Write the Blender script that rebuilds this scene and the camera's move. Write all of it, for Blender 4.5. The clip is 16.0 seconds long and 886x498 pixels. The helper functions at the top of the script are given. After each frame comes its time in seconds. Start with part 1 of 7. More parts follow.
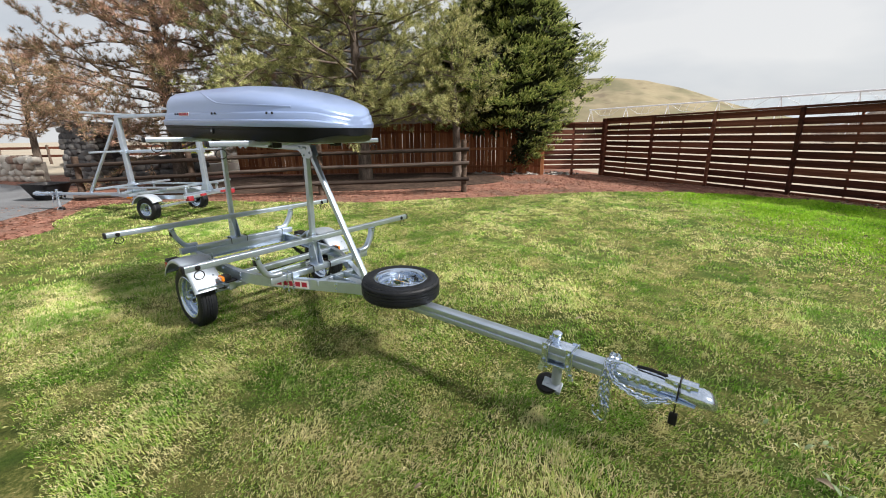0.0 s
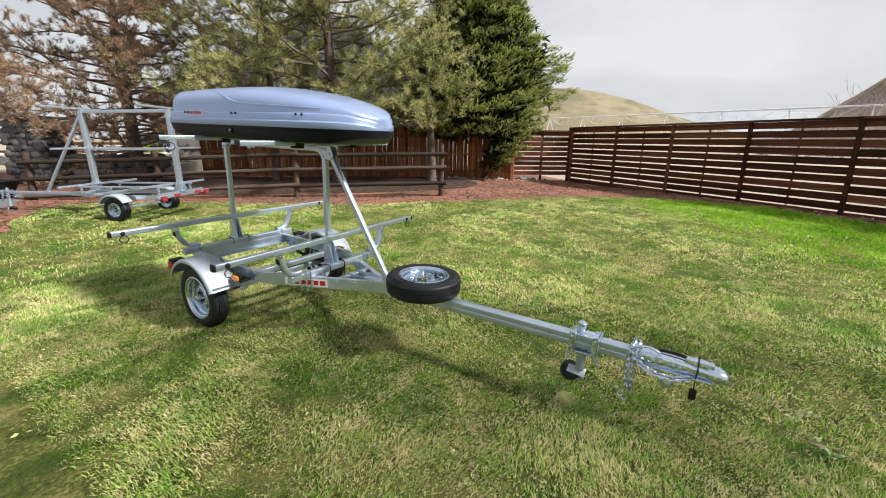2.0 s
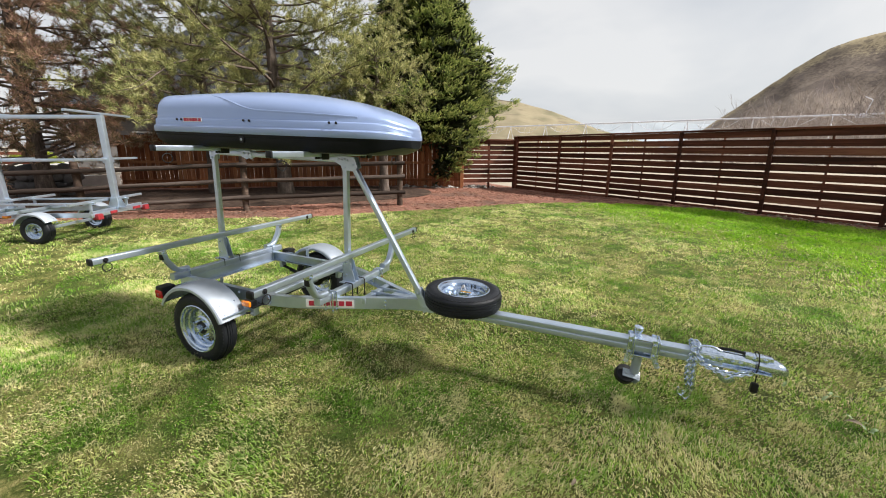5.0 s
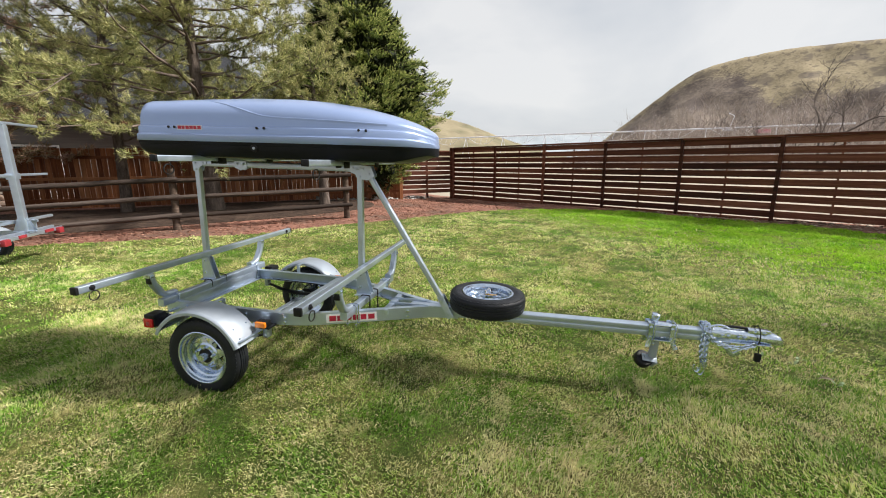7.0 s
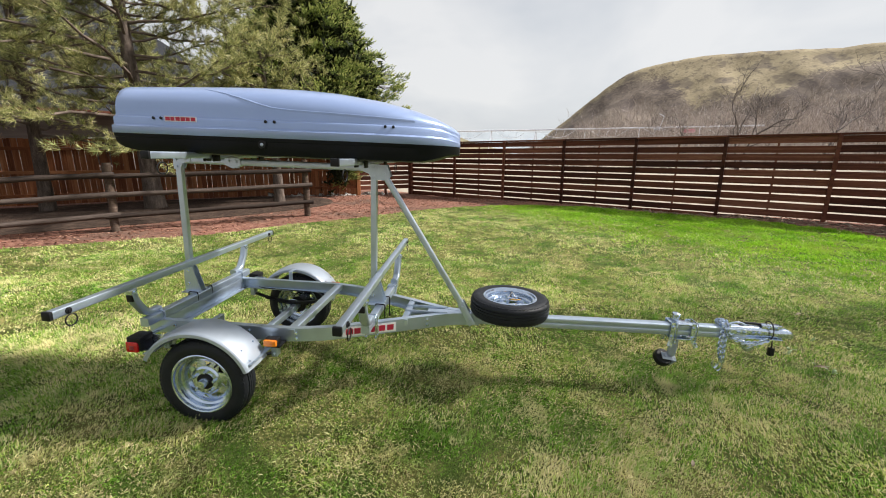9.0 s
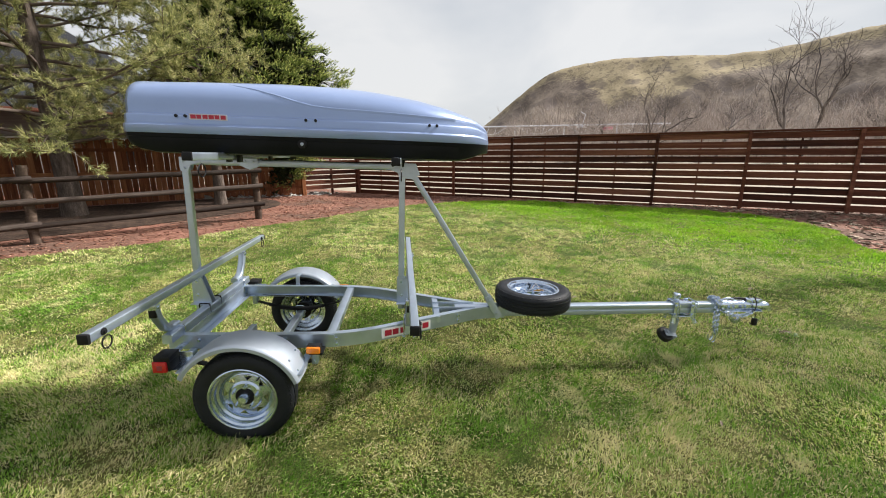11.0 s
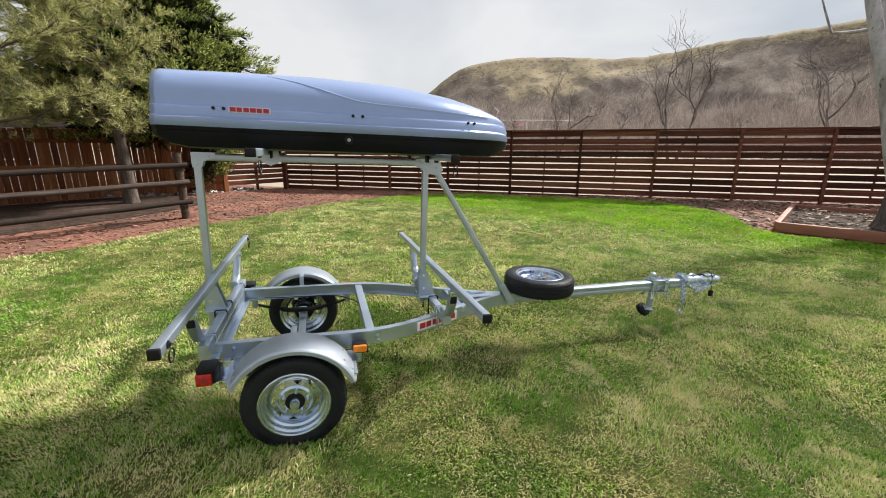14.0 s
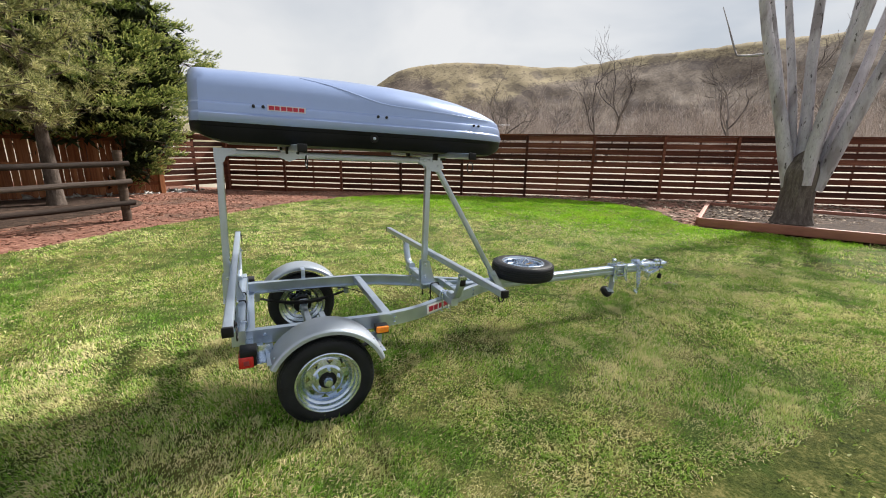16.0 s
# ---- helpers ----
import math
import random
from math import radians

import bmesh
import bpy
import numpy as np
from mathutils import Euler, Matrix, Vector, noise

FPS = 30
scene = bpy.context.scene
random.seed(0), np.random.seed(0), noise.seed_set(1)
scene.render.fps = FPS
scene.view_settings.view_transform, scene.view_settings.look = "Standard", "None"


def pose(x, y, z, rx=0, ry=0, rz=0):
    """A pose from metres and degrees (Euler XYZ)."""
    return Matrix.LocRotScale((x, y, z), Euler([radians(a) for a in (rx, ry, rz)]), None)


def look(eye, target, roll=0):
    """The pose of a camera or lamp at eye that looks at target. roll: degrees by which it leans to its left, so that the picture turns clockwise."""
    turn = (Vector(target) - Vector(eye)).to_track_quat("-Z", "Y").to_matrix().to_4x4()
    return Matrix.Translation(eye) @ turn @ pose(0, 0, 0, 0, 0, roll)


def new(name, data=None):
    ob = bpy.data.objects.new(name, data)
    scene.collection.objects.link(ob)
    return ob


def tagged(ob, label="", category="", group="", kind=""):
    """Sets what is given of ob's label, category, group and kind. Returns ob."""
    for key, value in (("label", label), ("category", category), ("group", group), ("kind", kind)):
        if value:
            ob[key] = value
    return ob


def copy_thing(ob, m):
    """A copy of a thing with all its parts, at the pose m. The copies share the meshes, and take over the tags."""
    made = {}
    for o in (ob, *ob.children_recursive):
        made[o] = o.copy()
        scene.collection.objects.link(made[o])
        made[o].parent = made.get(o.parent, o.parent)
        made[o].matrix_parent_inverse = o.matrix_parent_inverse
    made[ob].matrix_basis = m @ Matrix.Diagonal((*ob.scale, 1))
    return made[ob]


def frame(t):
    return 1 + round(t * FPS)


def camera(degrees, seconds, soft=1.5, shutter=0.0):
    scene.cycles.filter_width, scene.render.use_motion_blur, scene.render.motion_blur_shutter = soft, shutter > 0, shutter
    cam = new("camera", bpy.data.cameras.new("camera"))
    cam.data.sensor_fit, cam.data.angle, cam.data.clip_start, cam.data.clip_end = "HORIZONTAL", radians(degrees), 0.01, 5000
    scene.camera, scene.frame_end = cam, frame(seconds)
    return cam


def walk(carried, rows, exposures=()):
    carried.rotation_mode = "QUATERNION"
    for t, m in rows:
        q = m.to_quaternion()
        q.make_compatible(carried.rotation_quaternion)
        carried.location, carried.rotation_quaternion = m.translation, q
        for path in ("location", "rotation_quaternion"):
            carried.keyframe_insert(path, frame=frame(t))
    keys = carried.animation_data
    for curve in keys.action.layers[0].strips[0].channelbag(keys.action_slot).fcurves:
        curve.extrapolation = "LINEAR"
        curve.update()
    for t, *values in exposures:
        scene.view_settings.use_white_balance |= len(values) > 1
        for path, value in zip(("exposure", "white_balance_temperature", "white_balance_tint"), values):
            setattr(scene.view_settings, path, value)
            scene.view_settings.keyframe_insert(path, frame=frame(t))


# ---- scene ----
cam = camera(94.7, 16.0, soft=1.0)
PATH = [
    (0, (-0.072, -0.011, 1.489), (-1.294, 1.48, 0.955), -0.9),
    (0.5, (-0.117, -0.062, 1.478), (-1.307, 1.454, 0.945), -0.6),
    (1, (-0.107, -0.194, 1.484), (-1.261, 1.352, 0.959), -0.2),
    (1.5, (-0.148, -0.32, 1.513), (-1.262, 1.258, 0.993), 0.2),
    (2, (-0.322, -0.386, 1.49), (-1.396, 1.22, 0.976), 0.5),
    (2.5, (-0.472, -0.464, 1.48), (-1.507, 1.168, 0.963), 0.8),
    (3, (-0.566, -0.458, 1.479), (-1.562, 1.199, 0.964), 0.8),
    (3.5, (-0.63, -0.446, 1.507), (-1.586, 1.235, 0.997), 0.7),
    (4, (-0.73, -0.486, 1.51), (-1.643, 1.222, 1.012), 0.7),
    (4.2, (-0.804, -0.519, 1.506), (-1.698, 1.2, 1.012), 0.7),
    (6.3, (-1.392, -0.94, 1.486), (-1.968, 0.928, 1.064), -0.2),
    (6.5, (-1.496, -0.972, 1.476), (-2.032, 0.91, 1.062), -0.2),
    (7, (-1.648, -0.926, 1.465), (-2.107, 0.975, 1.046), -0.3),
    (7.5, (-1.752, -0.849, 1.484), (-2.141, 1.066, 1.06), -0.2),
    (8, (-1.866, -0.848, 1.489), (-2.191, 1.078, 1.057), 0.0),
    (8.2, (-1.945, -0.859, 1.483), (-2.25, 1.07, 1.052), 0.1),
    (10.3, (-2.533, -0.827, 1.517), (-2.542, 1.118, 1.051), -0.1),
    (10.5, (-2.623, -0.845, 1.495), (-2.603, 1.103, 1.041), -0.2),
    (11, (-2.8, -0.91, 1.5), (-2.693, 1.034, 1.045), -0.3),
    (11.5, (-2.887, -0.999, 1.497), (-2.701, 0.939, 1.04), -0.4),
    (12, (-3.0, -1.105, 1.517), (-2.75, 0.825, 1.055), -0.5),
    (12.5, (-3.183, -1.097, 1.506), (-2.879, 0.824, 1.039), -0.5),
    (13, (-3.429, -1.053, 1.499), (-3.067, 0.857, 1.026), -0.4),
    (13.5, (-3.481, -0.967, 1.488), (-3.056, 0.929, 1.012), -0.2),
    (14, (-3.511, -0.895, 1.519), (-3.014, 0.98, 1.034), 0.1),
    (14.5, (-3.581, -0.886, 1.519), (-3.008, 0.966, 1.028), 0.5),
    (15, (-3.766, -0.871, 1.511), (-3.121, 0.956, 1.015), 0.8),
    (15.5, (-3.899, -0.908, 1.507), (-3.189, 0.897, 1.017), 1.0),
    (16, (-4.015, -1.028, 1.496), (-3.244, 0.756, 1.024), 0.9),
]
walk(cam, [(t, look(eye, target, roll)) for t, eye, target, roll in PATH])

# ---- light ----
SUN_AZ, SUN_EL = 71.0, 43.0      # clockwise from +y, above the horizon
scene.view_settings.exposure = 0.86


def sun_way():
    a, e = radians(SUN_AZ), radians(SUN_EL)
    return Vector((math.sin(a) * math.cos(e), math.cos(a) * math.cos(e), math.sin(e)))


sun = new("sun", bpy.data.lights.new("sun", "SUN"))
sun.data.energy, sun.data.angle, sun.data.color = 5.0, radians(5.5), (1.0, 0.955, 0.89)
sun.rotation_euler = sun_way().to_track_quat("Z", "Y").to_euler()

world = bpy.data.worlds.new("hazy_sky")
scene.world = world
world.use_nodes = True
wt = world.node_tree
wt.nodes.clear()


def wn(kind, **kw):
    n = wt.nodes.new(kind)
    for k, v in kw.items():
        n.inputs[k].default_value = v
    return n


sky = wn("ShaderNodeTexSky")
sky.sky_type, sky.sun_disc = "NISHITA", False
sky.sun_elevation, sky.sun_rotation = radians(SUN_EL), radians(SUN_AZ)
sky.air_density, sky.dust_density = 1.0, 2.0
dim = wt.nodes.new("ShaderNodeVectorMath")
dim.operation = "SCALE"
dim.inputs["Scale"].default_value = 0.10
wt.links.new(sky.outputs[0], dim.inputs[0])
where = wn("ShaderNodeTexCoord")
squash = wn("ShaderNodeMapping", Scale=(1.0, 1.0, 2.6))
wt.links.new(where.outputs["Generated"], squash.inputs[0])
puff = wn("ShaderNodeTexNoise", Scale=1.7, Detail=5.0, Roughness=0.5, Distortion=0.4)
wt.links.new(squash.outputs[0], puff.inputs[0])
tone = wn("ShaderNodeValToRGB")
tone.color_ramp.elements[0].position, tone.color_ramp.elements[1].position = 0.33, 0.66
tone.color_ramp.elements[0].color = (0.62, 0.675, 0.75, 1)
tone.color_ramp.elements[1].color = (1.02, 1.02, 1.02, 1)
wt.links.new(puff.outputs["Fac"], tone.inputs[0])
veil = wn("ShaderNodeMix")
veil.data_type = "RGBA"
veil.inputs["Factor"].default_value = 0.86
wt.links.new(dim.outputs[0], veil.inputs[6])
wt.links.new(tone.outputs[0], veil.inputs[7])
back = wn("ShaderNodeBackground", Strength=0.49)
wt.links.new(veil.outputs[2], back.inputs[0])
wt.links.new(back.outputs[0], wn("ShaderNodeOutputWorld").inputs[0])


# ---- materials ----
def surf(name, ramp, scale=6.0, rough=(0.5, 0.7), metal=0.0, bump=0.0, bscale=40.0, coat=0.0, island=0.0, stretch=(1, 1, 1),
         world_space=False, fine=0.25, fscale=60.0, objrand=0.0, patch=None, detail=6.0, trans=0.0, cell=0.0, spec=0.5, cover=None):
    """A procedural surface: a colour ramp over noise, a finer grain over it, relief, and optional patches of a second colour."""
    m = bpy.data.materials.new(name)
    m.use_nodes = True
    nt = m.node_tree
    N, L = nt.nodes, nt.links
    bs = N["Principled BSDF"]
    if world_space:
        src = N.new("ShaderNodeNewGeometry").outputs["Position"]
    else:
        src = N.new("ShaderNodeTexCoord").outputs["Object"]
    mp = N.new("ShaderNodeMapping")
    mp.inputs["Scale"].default_value = stretch
    L.new(src, mp.inputs[0])
    vec = mp.outputs[0]
    oi = N.new("ShaderNodeObjectInfo")
    if objrand:
        add = N.new("ShaderNodeVectorMath")
        add.operation = "MULTIPLY_ADD"
        L.new(oi.outputs["Random"], add.inputs[0])
        add.inputs[1].default_value = (37, 53, 71)
        L.new(vec, add.inputs[2])
        vec = add.outputs[0]

    def tex(sc, det=4.0, rgh=0.55):
        n = N.new("ShaderNodeTexNoise")
        n.inputs["Scale"].default_value, n.inputs["Detail"].default_value, n.inputs["Roughness"].default_value = sc, det, rgh
        L.new(vec, n.inputs["Vector"])
        return n.outputs["Fac"]

    def math_node(op, a, b):
        n = N.new("ShaderNodeMath")
        n.operation = op
        for k, v in ((0, a), (1, b)):
            if isinstance(v, (int, float)):
                n.inputs[k].default_value = v
            else:
                L.new(v, n.inputs[k])
        return n.outputs[0]

    base = tex(scale, detail)
    grain = tex(fscale, 3.0)
    f = math_node("ADD", base, math_node("MULTIPLY", math_node("SUBTRACT", grain, 0.5), fine))
    if cell:
        v = N.new("ShaderNodeTexVoronoi")
        v.inputs["Scale"].default_value = cell
        L.new(vec, v.inputs["Vector"])
        sp = N.new("ShaderNodeSeparateColor")
        L.new(v.outputs["Color"], sp.inputs[0])
        f = math_node("ADD", f, math_node("MULTIPLY", math_node("SUBTRACT", sp.outputs[0], 0.5), 0.3))
    if island:
        g = N.new("ShaderNodeNewGeometry")
        f = math_node("ADD", f, math_node("MULTIPLY", math_node("SUBTRACT", g.outputs["Random Per Island"], 0.5), island))
    if objrand:
        f = math_node("ADD", f, math_node("MULTIPLY", math_node("SUBTRACT", oi.outputs["Random"], 0.5), objrand))
    cr = N.new("ShaderNodeValToRGB")
    el = cr.color_ramp.elements
    while len(el) < len(ramp):
        el.new(0.5)
    for e, (p, c) in zip(el, ramp):
        e.position, e.color = p, (*c, 1)
    L.new(f, cr.inputs[0])
    col = cr.outputs[0]
    if cover:                                           # a second ramp where the mesh's "cover" value and the noise reach past the middle
        c2 = N.new("ShaderNodeValToRGB")
        e2 = c2.color_ramp.elements
        while len(e2) < len(cover):
            e2.new(0.5)
        for e, (p, c) in zip(e2, cover):
            e.position, e.color = p, (*c, 1)
        L.new(f, c2.inputs[0])
        at = N.new("ShaderNodeAttribute")
        at.attribute_name = "cover"
        edge = N.new("ShaderNodeMapRange")
        edge.inputs["From Min"].default_value, edge.inputs["From Max"].default_value = 0.42, 0.58
        L.new(math_node("ADD", at.outputs["Fac"], math_node("MULTIPLY", math_node("SUBTRACT", f, 0.5), 0.5)), edge.inputs["Value"])
        mx = N.new("ShaderNodeMix")
        mx.data_type = "RGBA"
        L.new(edge.outputs[0], mx.inputs[0])
        L.new(col, mx.inputs[6])
        L.new(c2.outputs[0], mx.inputs[7])
        col = mx.outputs[2]
    for pcol, psc, lo, hi, amount in (patch or ()):
        pm = N.new("ShaderNodeMapRange")
        pm.inputs["From Min"].default_value, pm.inputs["From Max"].default_value, pm.inputs["To Max"].default_value = lo, hi, amount
        L.new(math_node("ADD", tex(psc, 3.0), math_node("MULTIPLY", math_node("SUBTRACT", grain, 0.5), 0.12)), pm.inputs["Value"])
        mx = N.new("ShaderNodeMix")
        mx.data_type = "RGBA"
        L.new(pm.outputs[0], mx.inputs[0])
        L.new(col, mx.inputs[6])
        mx.inputs[7].default_value = (*pcol, 1)
        col = mx.outputs[2]
    L.new(col, bs.inputs["Base Color"])
    rr = N.new("ShaderNodeMapRange")
    rr.inputs["From Min"].default_value, rr.inputs["From Max"].default_value = 0.3, 0.7
    rr.inputs["To Min"].default_value, rr.inputs["To Max"].default_value = rough
    L.new(base, rr.inputs["Value"])
    L.new(rr.outputs[0], bs.inputs["Roughness"])
    bs.inputs["Metallic"].default_value = metal
    bs.inputs["Coat Weight"].default_value = coat
    bs.inputs["Coat Roughness"].default_value = 0.08
    bs.inputs["Specular IOR Level"].default_value = spec
    if bump:
        bn = N.new("ShaderNodeBump")
        bn.inputs["Strength"].default_value = min(1.0, bump)
        bn.inputs["Distance"].default_value = 0.02
        L.new(tex(bscale, 5.0, 0.65), bn.inputs["Height"])
        L.new(bn.outputs[0], bs.inputs["Normal"])
    if trans:
        tr = N.new("ShaderNodeBsdfTranslucent")
        L.new(col, tr.inputs[0])
        ms = N.new("ShaderNodeMixShader")
        ms.inputs[0].default_value = trans
        L.new(bs.outputs[0], ms.inputs[1])
        L.new(tr.outputs[0], ms.inputs[2])
        L.new(ms.outputs[0], N["Material Output"].inputs[0])
    return m


M = {}
M["galv"] = surf("galvanized_steel", [(0.20, (0.43, 0.50, 0.60)), (0.80, (0.55, 0.63, 0.74))], 9, (0.30, 0.40), 0.82, 0.0, 120, fine=0.10, fscale=60)
M["zinc"] = surf("bright_zinc", [(0.3, (0.52, 0.60, 0.71)), (0.7, (0.70, 0.78, 0.90))], 14, (0.16, 0.28), 0.95, 0.04, 120, cell=90)
M["fender"] = surf("dull_galvanized_sheet", [(0.25, (0.36, 0.405, 0.47)), (0.75, (0.44, 0.49, 0.56))], 5, (0.36, 0.46), 0.45, 0.015, 120, fine=0.08)
M["rim"] = surf("bright_wheel_steel", [(0.3, (0.46, 0.54, 0.66)), (0.7, (0.62, 0.70, 0.82))], 9, (0.14, 0.26), 0.95, 0.02, 120, fine=0.08)
M["tyre"] = surf("tyre_rubber", [(0.3, (0.006, 0.007, 0.010)), (0.75, (0.016, 0.018, 0.023))], 10, (0.45, 0.62), 0, 0.12, 120, spec=0.30)
M["black"] = surf("black_plastic", [(0.3, (0.006, 0.006, 0.007)), (0.7, (0.015, 0.015, 0.017))], 12, (0.38, 0.55), 0, 0.05, 150, spec=0.22)
M["base"] = surf("black_box_shell", [(0.3, (0.004, 0.005, 0.007)), (0.7, (0.010, 0.011, 0.014))], 5, (0.38, 0.5), 0, 0.03, 220, spec=0.15)
M["lid"] = surf("silver_box_lid", [(0.3, (0.25, 0.335, 0.56)), (0.7, (0.285, 0.375, 0.61))], 2.2, (0.30, 0.40), 0.28, 0.03, 260, coat=0.55, fine=0.1)
M["red"] = surf("red_lens", [(0.3, (0.42, 0.006, 0.012)), (0.7, (0.56, 0.012, 0.018))], 30, (0.12, 0.22), 0, 0.2, 140, coat=0.5)
M["amber"] = surf("amber_lens", [(0.3, (0.72, 0.17, 0.008)), (0.7, (0.88, 0.28, 0.02))], 30, (0.12, 0.22), 0, 0.2, 140, coat=0.6)
M["white"] = surf("white_decal", [(0.3, (0.74, 0.74, 0.74)), (0.7, (0.80, 0.80, 0.80))], 20, (0.35, 0.5))
M["redink"] = surf("red_print", [(0.3, (0.36, 0.010, 0.035)), (0.7, (0.44, 0.016, 0.045))], 20, (0.35, 0.5))
M["badge"] = surf("pale_badge_film", [(0.3, (0.50, 0.50, 0.56)), (0.7, (0.58, 0.58, 0.64))], 20, (0.35, 0.5))
M["redpaint"] = surf("red_tape", [(0.3, (0.17, 0.010, 0.016)), (0.7, (0.27, 0.02, 0.03))], 14, (0.4, 0.6))
M["pipe"] = surf("pale_galvanized_pipe", [(0.3, (0.62, 0.62, 0.68)), (0.7, (0.74, 0.74, 0.80))], 2, (0.4, 0.55), 0.15)
M["signred"] = surf("faded_red_sign", [(0.35, (0.55, 0.16, 0.20)), (0.6, (0.70, 0.45, 0.50))], 1.2, (0.4, 0.6))
M["orange"] = surf("yellow_tag", [(0.3, (0.80, 0.36, 0.03)), (0.7, (0.88, 0.50, 0.08))], 30, (0.4, 0.55))
M["fence"] = surf("dark_stained_wood", [(0.15, (0.026, 0.008, 0.005)), (0.45, (0.078, 0.025, 0.015)), (0.7, (0.135, 0.047, 0.028)), (0.95, (0.22, 0.095, 0.060))], 2.2, (0.5, 0.72), 0, 0.4, 18,
                  stretch=(0.7, 9, 9), objrand=0.55, fine=0.6, fscale=24, spec=0.15)
M["cedar"] = surf("cedar_boards", [(0.2, (0.11, 0.036, 0.016)), (0.5, (0.22, 0.080, 0.034)), (0.85, (0.34, 0.15, 0.070))], 2.5, (0.6, 0.8), 0, 0.3, 16,
                  stretch=(8, 8, 0.6), objrand=0.5, fine=0.4, fscale=30, spec=0.15)
M["log"] = surf("weathered_log", [(0.2, (0.016, 0.011, 0.009)), (0.5, (0.040, 0.029, 0.024)), (0.85, (0.115, 0.09, 0.078))], 2.5, (0.7, 0.9), 0, 0.5, 14,
                stretch=(0.8, 7, 7), objrand=0.3, fine=0.5, fscale=30, spec=0.15)
M["post"] = surf("weathered_post", [(0.2, (0.040, 0.026, 0.019)), (0.5, (0.090, 0.062, 0.047)), (0.85, (0.22, 0.17, 0.14))], 2.5, (0.7, 0.9), 0, 0.5, 14,
                 stretch=(7, 7, 0.8), objrand=0.3, fine=0.5, fscale=30, spec=0.15)
M["bed"] = surf("stained_bed_timber", [(0.2, (0.20, 0.066, 0.040)), (0.8, (0.36, 0.145, 0.095))], 3, (0.55, 0.75), 0, 0.3, 20, stretch=(1, 6, 6), objrand=0.3)
M["mulch"] = surf("red_bark_mulch", [(0.2, (0.060, 0.027, 0.020)), (0.5, (0.22, 0.100, 0.072)), (0.85, (0.42, 0.25, 0.19))], 9, (0.8, 0.95), 0, 1.0, 22,
                  world_space=True, fine=0.9, fscale=45, patch=[((0.11, 0.072, 0.055), 0.7, 0.46, 0.64, 0.8)], spec=0.15)
M["chip"] = surf("bark_chips", [(0.10, (0.10, 0.042, 0.028)), (0.5, (0.27, 0.11, 0.07)), (0.9, (0.48, 0.28, 0.20))], 5, (0.75, 0.9), 0, 0.3, 40, island=0.9, world_space=True, spec=0.15)
M["litter"] = surf("dry_leaf_litter", [(0.15, (0.10, 0.065, 0.045)), (0.5, (0.26, 0.19, 0.14)), (0.9, (0.46, 0.38, 0.30))], 5, (0.75, 0.9), 0, 0.3, 40, island=0.9, world_space=True, spec=0.15)
STRAW = (0.74, 0.67, 0.34)
M["blade"] = surf("grass_blades", [(0.02, (0.092, 0.210, 0.026)), (0.34, (0.275, 0.44, 0.066)), (0.62, (0.53, 0.59, 0.165)), (0.92, (0.82, 0.74, 0.44))], 1.6, (0.55, 0.75), island=1.1, world_space=True, fine=0.6, fscale=22,
                  patch=[(STRAW, 1.9, 0.53, 0.63, 0.50), ((0.10, 0.25, 0.018), 1.3, 0.50, 0.60, 0.70), ((0.82, 0.73, 0.41), 4.6, 0.56, 0.62, 0.6), ((0.22, 0.44, 0.045), 6.5, 0.5, 0.60, 0.5)], trans=0.42, spec=0.16)
M["dryblade"] = surf("dry_grass_blades", [(0.15, (0.40, 0.335, 0.148)), (0.5, (0.68, 0.585, 0.335)), (0.85, (0.78, 0.68, 0.40))], 1.6, (0.55, 0.75), island=0.5, world_space=True, trans=0.35, spec=0.2)
M["lushblade"] = surf("lush_grass_blades", [(0.15, (0.10, 0.25, 0.010)), (0.5, (0.23, 0.46, 0.022)), (0.85, (0.41, 0.60, 0.06))], 1.2, (0.6, 0.8), island=0.6, world_space=True, trans=0.33, spec=0.12, patch=[((0.30, 0.36, 0.07), 2.0, 0.5, 0.65, 0.5)])
M["lawn"] = surf("lawn_thatch", [(0.2, (0.024, 0.036, 0.008)), (0.5, (0.085, 0.100, 0.024)), (0.8, (0.27, 0.235, 0.095))], 5, (0.85, 0.95), 0, 1.0, 60, world_space=True,
                 fine=1.0, fscale=45, patch=[((0.19, 0.17, 0.06), 1.9, 0.52, 0.62, 0.4), ((0.035, 0.075, 0.010), 1.3, 0.50, 0.60, 0.6)], spec=0.1)
M["soil"] = surf("dry_field", [(0.2, (0.20, 0.165, 0.125)), (0.5, (0.28, 0.24, 0.185)), (0.85, (0.36, 0.32, 0.25))], 0.15, (0.85, 0.95), 0, 0.6, 3, world_space=True, fine=0.6, fscale=2)
M["asphalt"] = surf("asphalt", [(0.25, (0.085, 0.088, 0.095)), (0.75, (0.15, 0.155, 0.165))], 1.2, (0.75, 0.9), 0, 0.4, 90, world_space=True, fine=0.4, fscale=150)
M["gravel"] = surf("pale_concrete", [(0.25, (0.34, 0.32, 0.30)), (0.75, (0.50, 0.48, 0.45))], 1.5, (0.8, 0.95), 0, 0.4, 40, world_space=True, fine=0.5, fscale=50)
M["stone"] = surf("grey_field_stone", [(0.15, (0.05, 0.048, 0.05)), (0.5, (0.11, 0.105, 0.105)), (0.85, (0.21, 0.20, 0.19))], 3, (0.7, 0.9), 0, 0.5, 20, objrand=0.8, fine=0.4)
